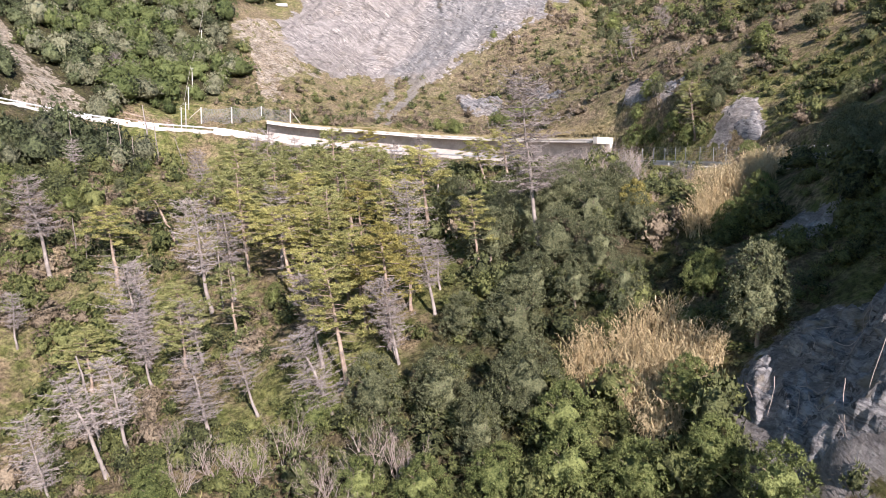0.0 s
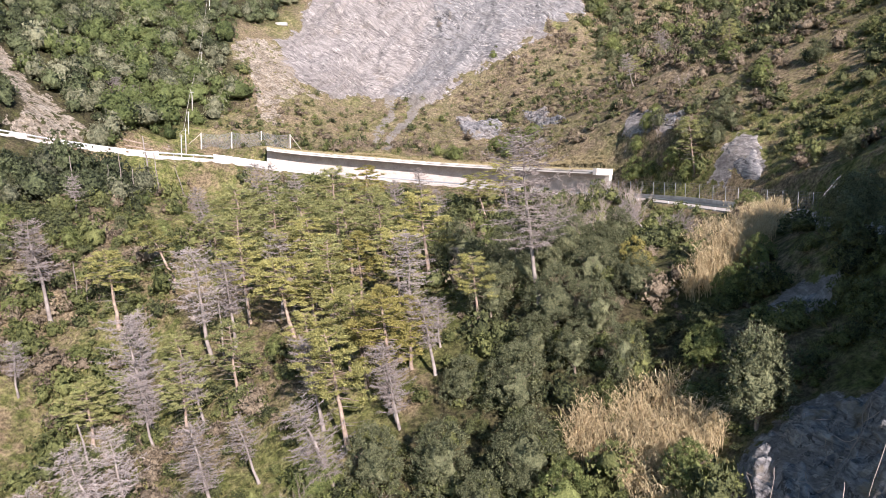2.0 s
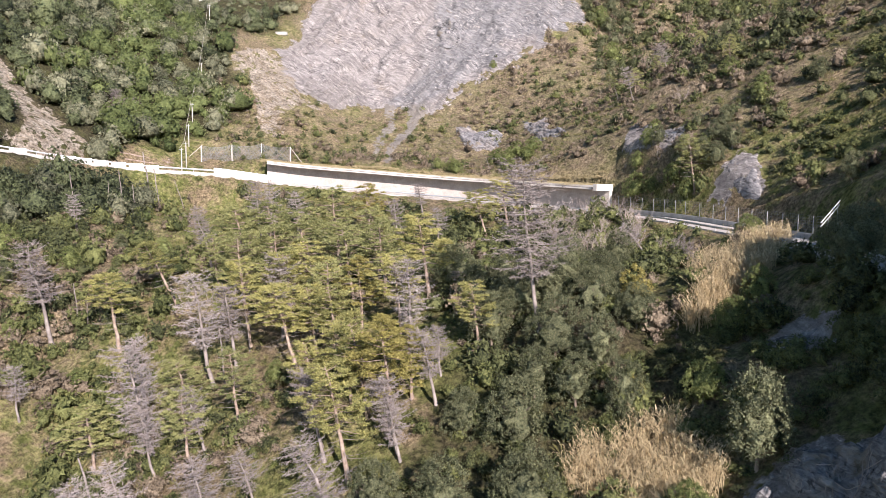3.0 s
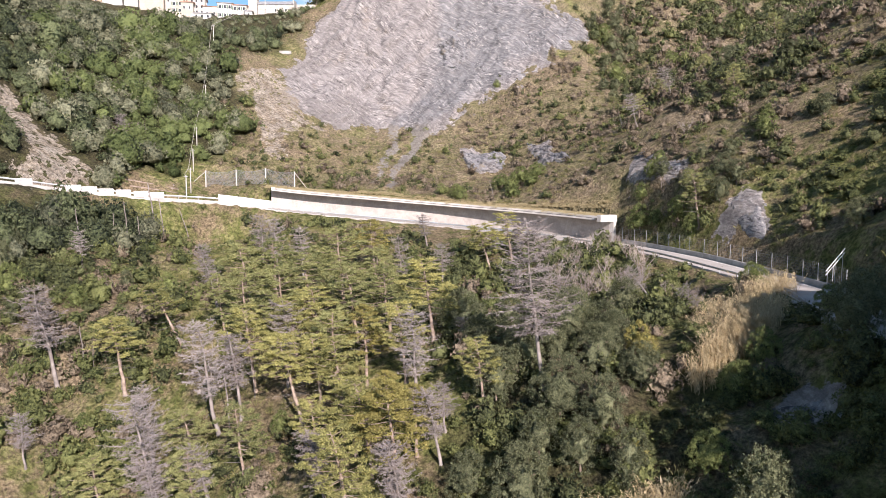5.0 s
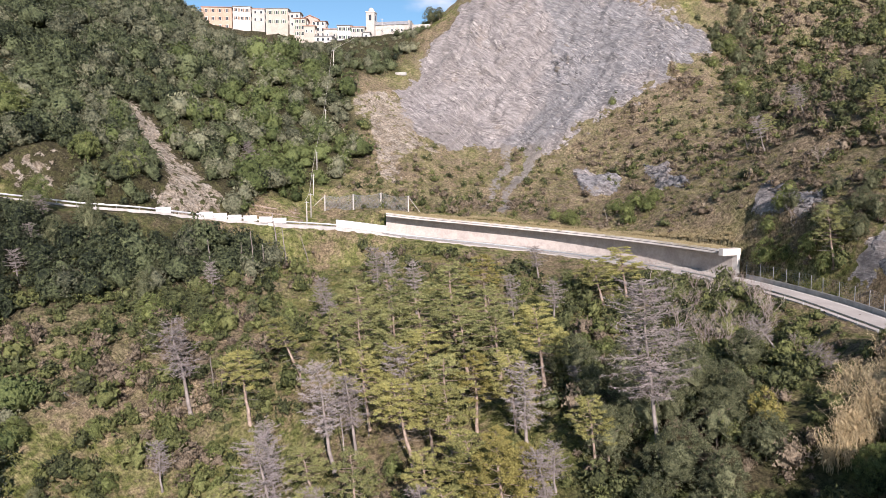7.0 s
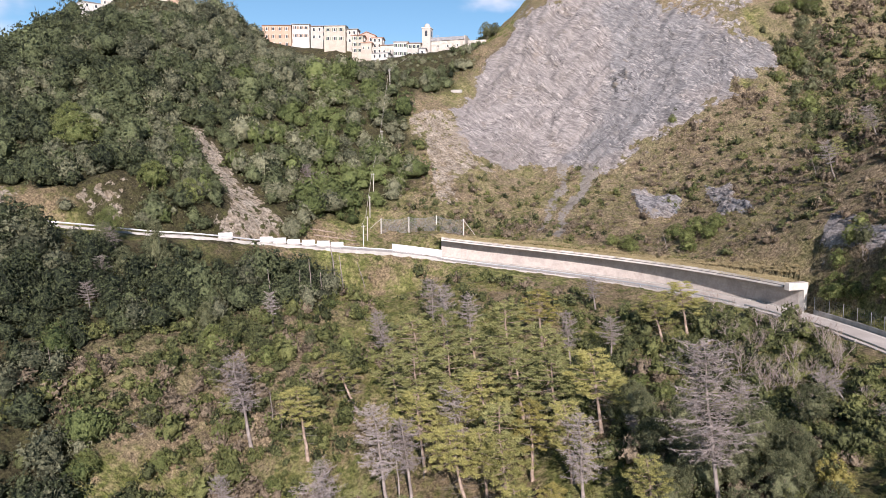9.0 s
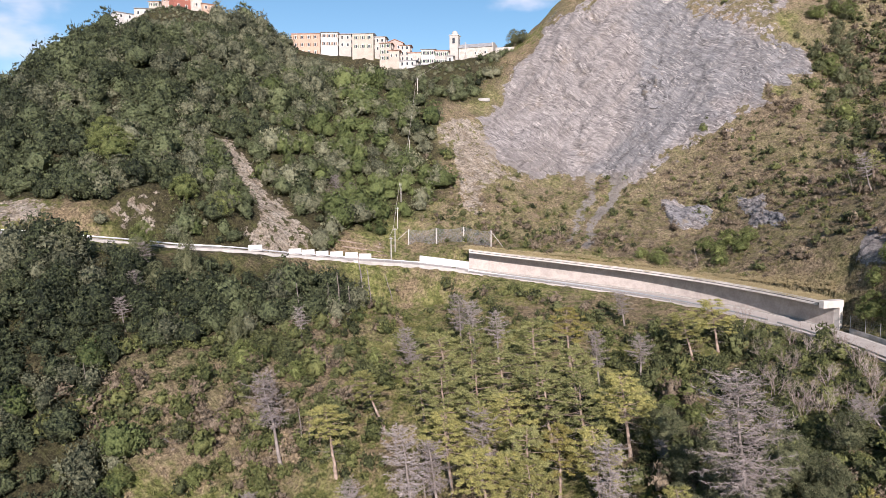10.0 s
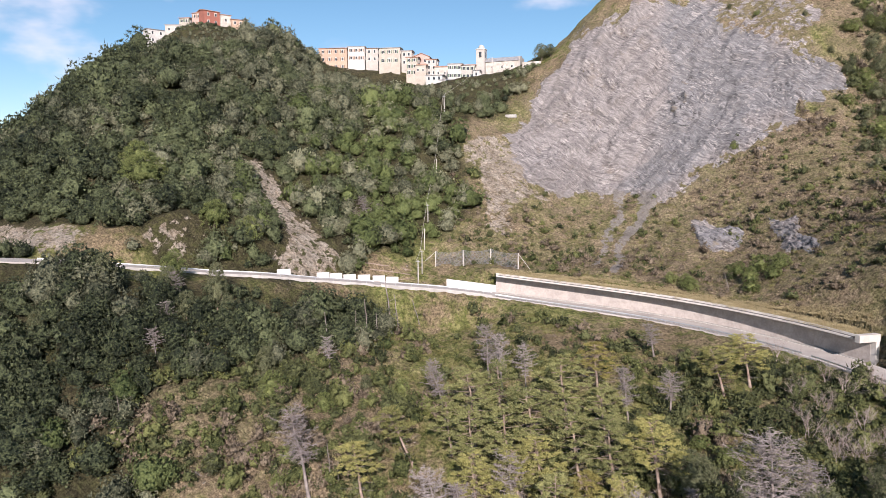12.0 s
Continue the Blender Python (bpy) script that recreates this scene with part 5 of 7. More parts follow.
def plant_grass():
    def dens(x, y):
        b, heath = bare(x, y)
        grass, right = zone(x, y, GRASSY, 4, 4, 103), zone(x, y, RIGHT_SLOPE, 4, 4, 104)
        return np.clip(0.9 * grass + 0.8 * right + 0.5 * (y < 62), 0, 1) * np.clip(1 - 1.2 * b, 0.03, 1) * clear_of_road(x, y, 4.4, 5.2)

    x, y = spread(15000, -96, 100, 34, 245, dens)
    z = land(x, y) - 0.05
    tufts = [grass_tuft(26, 0.6, 0.5, 0.03) for _ in range(6)]
    n = value_noise(x / 6, y / 6, 141) + 0.4 * RNG.normal(size=len(x)) + 0.6 * masks(x, y)[4]
    dry = n > 0.55
    tone = np.clip(0.45 + 0.25 * RNG.normal(size=len(x)), 0, 1)
    s = RNG.uniform(0.7, 1.7, len(x))
    joined("grass", tufts, x[~dry], y[~dry], z[~dry], s[~dry], np.ones((~dry).sum()), tone[~dry], M["grass_blades"], "rough green hill grass between the trees", "grass", None, 4)
    joined("withered_grass", tufts, x[dry], y[dry], z[dry], s[dry], np.ones(dry.sum()), tone[dry], M["heath_twigs"], "withered brown grass and fern", "grass", None, 4)
    # straw-coloured bank on the gallery's roof and along the road
    sts, offs = RNG.integers(GAL_A, GAL_B, 2600), RNG.uniform(1.9, 7.4, 2600)
    spots = np.array([off_road(int(a), float(b), 4.72 + 0.05 * (b - 1.3)) for a, b in zip(sts, offs)])
    x, y = spots[:, 0] + RNG.uniform(-0.9, 0.9, 2600), spots[:, 1] + RNG.uniform(-0.5, 0.5, 2600)
    z = np.maximum(spots[:, 2], land(x, y) - 0.05)
    joined("dry_grass_bank", tufts, x, y, z, RNG.uniform(0.5, 1.1, len(x)), np.ones(len(x)), np.clip(RNG.normal(0.5, 0.25, len(x)), 0, 1), M["straw_blades"], "straw-coloured dry grass along the gallery roof", "grass", None, 4)


plant_woods()
plant_scrub()
plant_grass()


# ---- giant reeds ----
def plant_reeds():
    stalks, blades = [], []
    for bx, by, r, n in REED_BEDS:
        a, q = RNG.uniform(0, 6.283, n), r * np.sqrt(RNG.uniform(0, 1, n))
        xs, ys = bx + q * np.cos(a) * 0.9, by + q * np.sin(a)
        zs = land(xs, ys)
        for x, y, z in zip(xs, ys, zs):
            h = RNG.uniform(1.6, 3.6)
            lean = RNG.normal(0, 0.22, 2) + (-0.08, 0)
            s = np.linspace(0, 1, 4)
            path = np.stack([x + lean[0] * h * s**1.6, y + lean[1] * h * s**1.6, z - 0.2 + h * s * (1 - 0.1 * s)], 1)
            stalks.append((path, 0.022 * (1 - 0.6 * s)))
            for k in range(9):
                u = RNG.uniform(0.3, 1.0)
                p = along(path, u)
                g = RNG.uniform(0, 6.283)
                d = np.array([math.cos(g), math.sin(g), RNG.uniform(-0.3, 0.9)]) * RNG.uniform(0.35, 0.8)
                sd = np.array([-math.sin(g), math.cos(g), 0]) * 0.035
                m2 = p + d * 0.55 + (0, 0, 0.1)
                blades += [p - sd * 0.5, m2 - sd, p + d + (0, 0, -0.12), m2 + sd]
    v, q = tube_arrays(stalks, 3)
    b = np.array(blades)
    quads = np.concatenate([q, len(v) + np.arange(len(b)).reshape(-1, 4)])
    tagged(mesh_part("giant_reeds", raw_mesh("giant_reeds", np.concatenate([v, b]), quads), M["reed"]), "tall dry straw-coloured giant reeds below the road", "reeds", kind="stuff")


plant_reeds()


# ---- trees that can be told apart ----
LIVE = "living pine with yellow-green needle tufts and a pale bare trunk"
GREEN = "living green pine with layered needle tufts"
OCHRE = "pine with yellowing ochre needles on a pale trunk"
DEAD = "standing dead pine, silver-grey, with bare twiggy boughs"
SNAG = "bare broken grey pine trunk with short stubs"
OAK = "rounded grey-green holm oak on the slope"
BROAD = "dense green broadleaf tree on the slope"
BARE = "leafless pale grey-brown young tree with upright twigs"


def pine(k, x, y, h, lean=0.0, wide=1.0):
    label = OCHRE if k == 3 else LIVE if k < 2 else GREEN
    return stand(PINES[k], 12, x, y, h, label, "pine tree", "pines below the road", None, lean * 0.7 - 0.05 * h, wide * 1.28)


def dead(k, x, y, h, lean=0.0, wide=1.0):
    return stand(DEADS[k], 10, x, y, h, DEAD, "dead tree", "dead pines", None, lean * 0.7 - 0.11 * h, wide)


def snag(k, x, y, h, lean=0.0):
    return stand(SNAGS[k], 8, x, y, h, SNAG, "dead tree", "dead trunks", None, lean)


def oak(k, x, y, h, wide=1.0):
    return stand(OAKS[k], 8, x, y, h, OAK, "tree", "holm oaks", RNG.uniform(0, 360), 0, wide, 0.1 * h)


def broad(k, x, y, h, wide=1.0):
    return stand(BROADS[k], 6, x, y, h, BROAD, "tree", "broadleaf trees", RNG.uniform(0, 360), 0, wide, 0.1 * h)


def shrub(k, x, y, h, wide=1.0):
    return stand(BARES[k], 4, x, y, h, BARE, "shrub", "bare shrubs", RNG.uniform(0, 360), 0, wide)


# dead pines
dead(1, -55.1, 97.7, 14.8, 0.6, 1.1)
dead(0, -54.4, 88.2, 7.3, 1.5, 1.1)
dead(2, -37.3, 87.1, 10.7, 0.3)
dead(0, -28.8, 86.9, 15, 0.0)
dead(3, -26.4, 88.3, 11.6, 1.7, 1.1)
dead(3, -21.2, 92, 11.7, 2.6, 1.1)
dead(2, -3.7, 82.9, 9.9, 1.4, 1.2)
stand(TALL_DEAD, 13, 10.6, 75.1, 19.4, "tall standing dead pine with a wide silver-grey crown of bare twigs", "dead tree", "dead pines", 20, -1.4, 1.12)
dead(0, -0.2, 74.2, 5.6, 1.0, 1.2)
dead(1, -38.3, 116.1, 10.8, 0.7)
dead(4, -0.7, 120.2, 7.6, 1.3, 1.3)
dead(3, -7.3, 115.7, 10.4, 1.6, 0.9)
dead(4, -63, 120.8, 7.2, 0.7)
dead(4, -89.2, 104.5, 6.3, 0.3, 1.2)
dead(2, 32.5, 87.8, 4.7, -6.2, 1.3)
dead(4, 28.7, 97.3, 6.2, -5.3, 1.3)
dead(3, 2.4, 91.9, 3.8, 0.2, 1.4)
dead(3, -29.9, 123.2, 11.6, 2.4, 0.9)
dead(0, -32.9, 126.8, 10.9, 1.3, 0.9)
dead(4, -25.1, 122.5, 9.4, 1.2)
dead(3, -4.1, 139.2, 6.9, 1.0, 1.5)
dead(1, 15.1, 90.7, 7.3, 2.1, 1.2)
dead(2, -33.3, 78.5, 13.5, -1.5)
dead(3, -25, 72.5, 8.3, -1.2)
dead(0, -12.1, 68.9, 7.8, 0.0)
dead(2, -4, 64.9, 8.4, -0.6)
dead(3, -0.7, 70.3, 8.4, 0.0, 1.2)
dead(2, -20.5, 60.2, 7.6, -0.6, 1.35)
dead(2, -9, 59.5, 9.0, -3.3, 1.3)
dead(0, -27.2, 59.7, 9.6, -0.8)
dead(1, -28.8, 58.4, 9.3, -2.4, 1.2)
dead(2, -33, 57, 8.0, -1.2)
dead(4, -16.9, 62.8, 6.5, -1.2, 1.2)
dead(0, -4.4, 66.2, 7.8, -0.4)
dead(3, -11.6, 66.9, 9.7, -0.5)
dead(0, -30.4, 72.5, 8.8, 0.0)
dead(3, -26.4, 75.3, 6.3, -0.5)
dead(1, -81, 180.7, 8.5, -0.5, 1.3)
dead(4, -78.6, 182.2, 6.5, 1.0)
dead(4, -93.2, 116.3, 7.0, -0.5)
dead(4, 43.5, 163.3, 8.0, -1.0, 1.1)
dead(1, 56, 178, 8.5, -0.8, 1.1)
dead(2, -90.1, 109.7, 7, -0.4)
dead(0, -86.1, 107.7, 5.5, 0.4)
# bare trunks
snag(0, -66.3, 126.2, 7.9)
snag(1, -64.5, 135.7, 6.1)
snag(0, -62.5, 137, 9.0)
snag(2, -60.4, 137.9, 6.4)
snag(0, -58.9, 141.8, 12.0, -0.6)
snag(2, -58, 143.4, 8.6)
snag(1, -71.5, 128.8, 7.3)
snag(0, -52.5, 100.1, 7.0)
snag(1, -51.3, 100.2, 4.4)
snag(1, -46, 97.4, 4.6)
snag(0, -27.6, 87.3, 7.8)
snag(1, -22.1, 79.1, 3.6)
snag(2, -25.6, 91.6, 5.5)
snag(1, -16.6, 91.4, 3.1)
snag(2, -31.4, 62.7, 9.5, -1.0)
snag(0, -87.5, 93.2, 5.6)
snag(1, -63.2, 121.1, 5.6)
snag(2, -56.2, 151.9, 6.0, -1.2)
snag(0, 41.9, 169.6, 5.0, -1.2)
snag(1, 17.5, 172, 4.0, 1.0)
snag(2, 10.9, 166, 4.5, -0.8)
# living pines
pine(1, -39.4, 103.8, 10.4, -3.0, 1.1)
pine(1, -45.1, 96.6, 10.6, 0.8, 1.1)
pine(1, -17.5, 83.7, 11.3, -0.8, 1.1)
pine(4, -31.1, 84.5, 6.8, -0.6, 1.3)
pine(0, -25.8, 92.9, 11.6, 1.0)
pine(0, -1.9, 96.2, 11.1, 0.8, 1.1)
pine(0, 7.8, 127.5, 8.2, -0.8, 1.3)
pine(0, 11.9, 129, 8.7, 0.6, 1.3)
pine(0, 4, 76.1, 7.8, 0.6)
pine(4, -31, 110.1, 12.5, 0.3, 1.1)
pine(2, -23.4, 101.5, 11.8, -0.4, 1.1)
pine(4, -20.3, 105.2, 12.3, 0.3, 1.1)
pine(2, -16.8, 112.7, 12.5, -0.1, 1.1)
pine(2, -29, 102.5, 11.7, -0.5, 1.1)
pine(0, -17, 94.4, 10.9, 0.7)
pine(4, -13, 100, 11.6, 0.3, 1.1)
pine(2, -8.1, 97.4, 11.2, -0.1, 1.1)
pine(3, -12.5, 121.1, 9.9, 0.2, 1.2)
pine(3, -10.2, 88.1, 10.2, 0.5)
pine(0, -12.3, 82.2, 9.8, 0.7)
pine(0, -5.1, 86, 9.9, 0.9)
pine(0, -15.3, 84.9, 10, 0.8)
pine(3, -6, 74.3, 8, 0.0, 1.1)
pine(3, -3.2, 72.2, 7.6, 0.3, 1.1)
pine(0, -9.9, 74.6, 8.6, 0.8)
pine(2, -14, 87.6, 10.8, 0.2)
pine(4, -27.6, 113.6, 11.7, 0.7)
pine(2, -10.1, 107.9, 10.8, -0.2)
pine(0, -20.1, 93.8, 10.5, 0.8)
pine(4, -34.7, 107.8, 9.4, 0.4)
pine(3, -7.8, 71.3, 7.9, 0.1)
pine(0, -13.5, 73.1, 8.2, 0.4)
pine(4, -22.7, 76.1, 8.7, 0.4)
pine(0, -7.8, 71.9, 10.0)
pine(3, -4.9, 67.5, 12.0)
pine(0, -8.9, 64.5, 11.0)
pine(2, -42.3, 82.7, 8.0, 0.0, 1.2)
pine(2, -27.1, 72.7, 8.0)
pine(2, 45.8, 170.7, 6.0)
pine(4, 56.7, 187.8, 6.0)
pine(2, 66, 184, 6.5)
pine(4, 45.9, 195.6, 5.5)
pine(2, 70.5, 195.8, 6.0)
pine(4, 80, 176, 6.5)
pine(2, 58.3, 146.1, 6.0)
# on the bank past the gallery
broad(0, 36.9, 135.5, 5.6, 1.1)
broad(1, 38.9, 131.8, 3.3, 1.0)
oak(0, 40.6, 134.2, 4.4, 0.9)
oak(1, 42.9, 126.7, 4.8, 0.9)
oak(2, 47.8, 123.4, 4.6, 1.0)
oak(0, 44.6, 122.6, 4.7, 0.9)
oak(1, 49.0, 120.5, 5.2, 0.9)
broad(1, 41.3, 127.0, 4.5, 0.9)
oak(2, 45.9, 119.7, 4.5, 0.9)
broad(0, 42.4, 122.7, 3.7, 0.9)
oak(0, 50.1, 126.6, 4.1, 0.9)
oak(1, 46.8, 131.2, 3.5, 0.8)
pine(4, 43.2, 121.7, 9.5, 0.0, 0.9)
# broad crowns below the road
oak(0, 6.8, 63.8, 8.0)
oak(1, -0.1, 57.6, 8.0)
oak(0, -6, 59.3, 7.0)
oak(2, 6.8, 56.4, 8.0, 0.85)
stand(OAKS[1], 8, 23.2, 50.6, 8.6, OAK, "tree", "holm oaks", 40, 0, 0.88, 0.4)
oak(1, 16.2, 61.3, 7.0, 0.8)
oak(0, 16.1, 75.2, 7.0)
oak(2, 11.5, 71.2, 7.0)
oak(0, 5.3, 77, 7.0)
oak(1, 15.1, 67.6, 7.0)
oak(1, 2.9, 53.2, 7.0, 0.8)
oak(0, 18.5, 78.6, 6.0)
oak(2, 19.9, 72, 5.0)
oak(1, 12.4, 65.1, 6.0)
oak(0, 1.9, 66.6, 5.5)
oak(1, 8.9, 67.9, 6.0)
broad(0, 9.4, 52.3, 6.0)
broad(1, -11, 59.5, 4.5)
broad(0, -20.2, 83.2, 3.0)
broad(1, 4.1, 50.5, 5.0)
broad(0, 9.3, 48.8, 6.0)
broad(1, 13.4, 46.2, 5.0)
broad(0, -1.4, 50.5, 5.0)
broad(1, 22.3, 59.3, 4.5, 0.8)
broad(0, 18, 49.4, 4.5)
broad(0, 19.5, 39.1, 5.0)
broad(1, 17.8, 43.9, 4.0)
broad(0, -6.4, 51.9, 4.5)
broad(1, -22.5, 52.6, 4.0)
broad(0, 15.1, 166.9, 4.0)
broad(1, 2, 168.2, 3.5)
broad(0, -1.5, 169.5, 3.0)
broad(1, 19.6, 165.9, 3.8)
broad(1, 13.1, 173.6, 4.0, 1.2)
broad(0, 17.7, 171.7, 4.5, 1.2)
broad(1, 21.3, 168.4, 4.0, 1.1)
broad(0, 15, 163.5, 3.5, 1.2)
broad(1, 2.8, 166.5, 3.6, 1.1)
broad(0, 37.7, 137.2, 3.5)
broad(1, 39.3, 136.7, 3.5)
broad(0, 41.3, 139, 3.0)
broad(1, 38.5, 88.7, 4.0)
broad(0, 40, 74, 3.5)
broad(1, -53.3, 180.9, 3.0)
broad(0, 15.3, 222, 3.0)
# tall crowns by the road on the hill's side
oak(1, -89.2, 122.4, 11.5, 0.6)
oak(1, -84.6, 119.2, 8.0, 0.7)
oak(0, -78.4, 122.8, 7.0, 0.8)
oak(1, -74.7, 120.4, 5.5, 0.8)
oak(1, -104.6, 108.7, 10.0, 0.6)
oak(0, -96, 116.5, 7.0, 0.8)
oak(1, -108.7, 96.6, 9.5, 0.5)
oak(2, -90.6, 114.5, 6.0, 0.8)
broad(0, -76.5, 135.5, 5.0)
broad(1, -71.5, 141.5, 5.0, 0.8)
broad(0, -69.3, 109.9, 5.5)
oak(0, -73.2, 114.5, 6.0, 0.8)
broad(1, -126.7, 146.3, 9.5, 1.2)
broad(0, -132.3, 150.9, 9.0, 1.2)
broad(1, -104.5, 143.2, 7.0)
broad(0, -97.2, 147.2, 6.5)
broad(1, -99.1, 121.7, 7.0, 0.8)
# trees on the shaded bank
oak(0, 37.5, 57.0, 7.0, 0.8)
oak(2, 36.0, 63.0, 6.0, 0.9)
oak(1, 40.0, 67.0, 7.0, 1.0)
broad(1, 27.5, 66.0, 4.0)
broad(0, 31.0, 68.5, 4.0)
# the next three oaks are unseen, added to shade the bank
oak(2, 31.8, 40.5, 7.5, 1.0)
oak(0, 35.0, 40.5, 6.0, 1.0)
oak(1, 29.3, 39.5, 5.0, 0.8)
oak(2, 54.0, 81.0, 4.5, 0.8)
oak(1, 53.0, 92.0, 5.0)
oak(0, 56.0, 74.0, 5.0)
stand(YELLOW, 4, 20.6, 75.3, 4.2, "bright yellow autumn shrub among green oaks", "shrub", "yellow shrubs")
stand(YELLOW, 4, 17.6, 63.7, 2.2, "yellowing shrub among green oaks", "shrub", "yellow shrubs")
# green bushes on the brown slope below the road
for k, (x, y, h) in enumerate(((-71.2, 94.9, 4.0), (-66.3, 90.4, 3.4), (-61.4, 85.9, 3.6), (-65.8, 104.5, 3.8), (-60.1, 112.6, 4.2), (-56.8, 91.7, 3.0), (-50.1, 104, 3.4), (-49.4, 92.9, 2.8), (-46.6, 89.1, 3.2), (-55.3, 120.1, 4.0), (-48.9, 122.2, 3.6), (-44.2, 108.8, 2.8), (-42.7, 95.2, 2.6), (-60.3, 97.2, 3.0), (-74.6, 84.7, 4.4), (-68, 80.3, 4.0))):
    (broad if k % 3 else oak)(k % 2, x, y, h)
# darker trees and shrubs on the slope above the fenced road
for k, (x, y, h) in enumerate(((56.8, 142.3, 4.5), (66, 168, 5), (74, 186, 5.5), (69.6, 222.6, 5), (77.7, 199.4, 5.5), (60, 241.9, 4.5), (56.9, 127.7, 4.5), (63.7, 121.5, 5), (69.9, 147.4, 5), (56, 256.1, 4), (90, 190, 6))):
    (oak if k % 3 else broad)(k % 2, x, y, h)
# dark shrubs beside the cliff
for k, (x, y, h) in enumerate(((49.6, 254.3, 4.5), (54.5, 247.2, 5.0), (58.9, 254.6, 5.5), (47.4, 242.2, 3.5), (52.9, 238.2, 5.0), (54.8, 230, 5.0), (48.8, 225.6, 3.0), (50.3, 213.7, 4.0), (56.5, 261.4, 5.0), (46.5, 198.7, 3.5), (57.5, 241.9, 5.0), (59.9, 235.5, 5.5), (52.3, 218.1, 4.0), (59.5, 248, 5.0), (55.4, 206.6, 4.5))):
    (oak if k % 4 else broad)(k % 3 % 2, x, y, h, 1.15)
# dark trees high up beside the cliff
for k, (x, y, h) in enumerate(((51.4, 253.9, 5), (55.7, 249.8, 6), (56.9, 244.2, 6.5), (51.9, 240.9, 5), (54.1, 236.1, 6), (50.5, 229.8, 4.5), (52.3, 222.1, 5.5), (49.6, 245.1, 4), (56.4, 257.8, 5), (59.4, 254.7, 6), (43.9, 247.7, 2.5), (38.1, 258.7, 2.5), (46.2, 233.6, 4), (47.8, 204.9, 4.5), (46.4, 213.4, 4), (24.3, 263.1, 2.2), (15.8, 268.3, 2.2))):
    (oak if k % 3 else broad)(k % 2, x, y, h, 1.1)
# holm oaks in the hollow below the fenced road
for k, (x, y) in enumerate(((3.9, 87.4), (7.8, 92.3), (14.8, 83.3), (17.9, 81.5), (12.1, 78.6), (9.3, 78.9), (3.6, 81.2), (23.1, 92.7), (2.1, 96.8))):
    oak(k % 3, x, y, 6.0 + 0.5 * (k % 3))
# leafless shrubs
for k, (x, y) in enumerate(((17.8, 123.0), (20.8, 117.7), (24.7, 121.1), (25.4, 113.2), (18.2, 111.7), (20.6, 107.9), (19.0, 134.8), (29.2, 122.9), (29.6, 114.9), (23.1, 105.7), (17.1, 139.1), (30.4, 110.6), (23.2, 129.1))):
    shrub(k % 2, x, y, 4.0 + 0.4 * (k % 3), 1.2)
shrub(0, -12.2, 55.5, 6.0)
shrub(1, -15.5, 54.5, 5.0)
shrub(0, -10.0, 53.0, 4.5)
shrub(1, -18.5, 55.5, 4.5, 1.2)
shrub(0, -5.5, 53.0, 5.5)
shrub(1, -8.0, 51.5, 4.5, 1.2)
shrub(1, -3.0, 52.5, 5.0)
shrub(0, -20.5, 53.5, 4.0)
shrub(1, -23.0, 58.5, 3.5)
shrub(1, -38.3, 66.4, 3.0)
shrub(0, 27.1, 103.4, 3.5, 1.3)
shrub(1, 22.9, 111.7, 3.0, 1.4)
shrub(0, 17.8, 116.9, 3.0, 1.3)
shrub(1, 26, 108.1, 3.6, 1.3)
shrub(0, 30.3, 108.7, 3.4, 1.3)
shrub(1, 20.8, 106.2, 3.2, 1.2)
shrub(0, 23.6, 97.4, 3.4, 1.2)
shrub(1, 30.9, 98.3, 3.0, 1.3)
shrub(0, 32.2, 117.4, 2.8, 1.2)
broad(0, 6.8, 105.6, 3.2, 1.1)
broad(1, 3.4, 110.9, 2.6, 1.2)
oak(0, 7.8, 84.8, 5.0, 1.1)
oak(2, 11.9, 81.1, 5.0, 1.1)
oak(1, 19.1, 80.5, 5.0, 1.1)
shrub(1, -84.2, 179.3, 4.0, 1.2)
shrub(0, 47.7, 143.3, 3.5, 1.4)
shrub(1, 64, 190, 3.5, 1.5)
shrub(0, 40.5, 132.5, 3.2, 1.4)
shrub(1, 57, 201.6, 3.5, 1.3)
for model in MODELS:
    if model not in USED:
        for ob in (*model.children_recursive, model):
            bpy.data.objects.remove(ob)


# ---- village on the ridge ----
def paint(name, c, dirt=0.82):
    c = tuple(0.68 * v for v in c)
    return plain(name, tuple(v * dirt for v in c), c, 0.35, 0.9, 0, 0.2, 0.15, 0.03, 4.0)


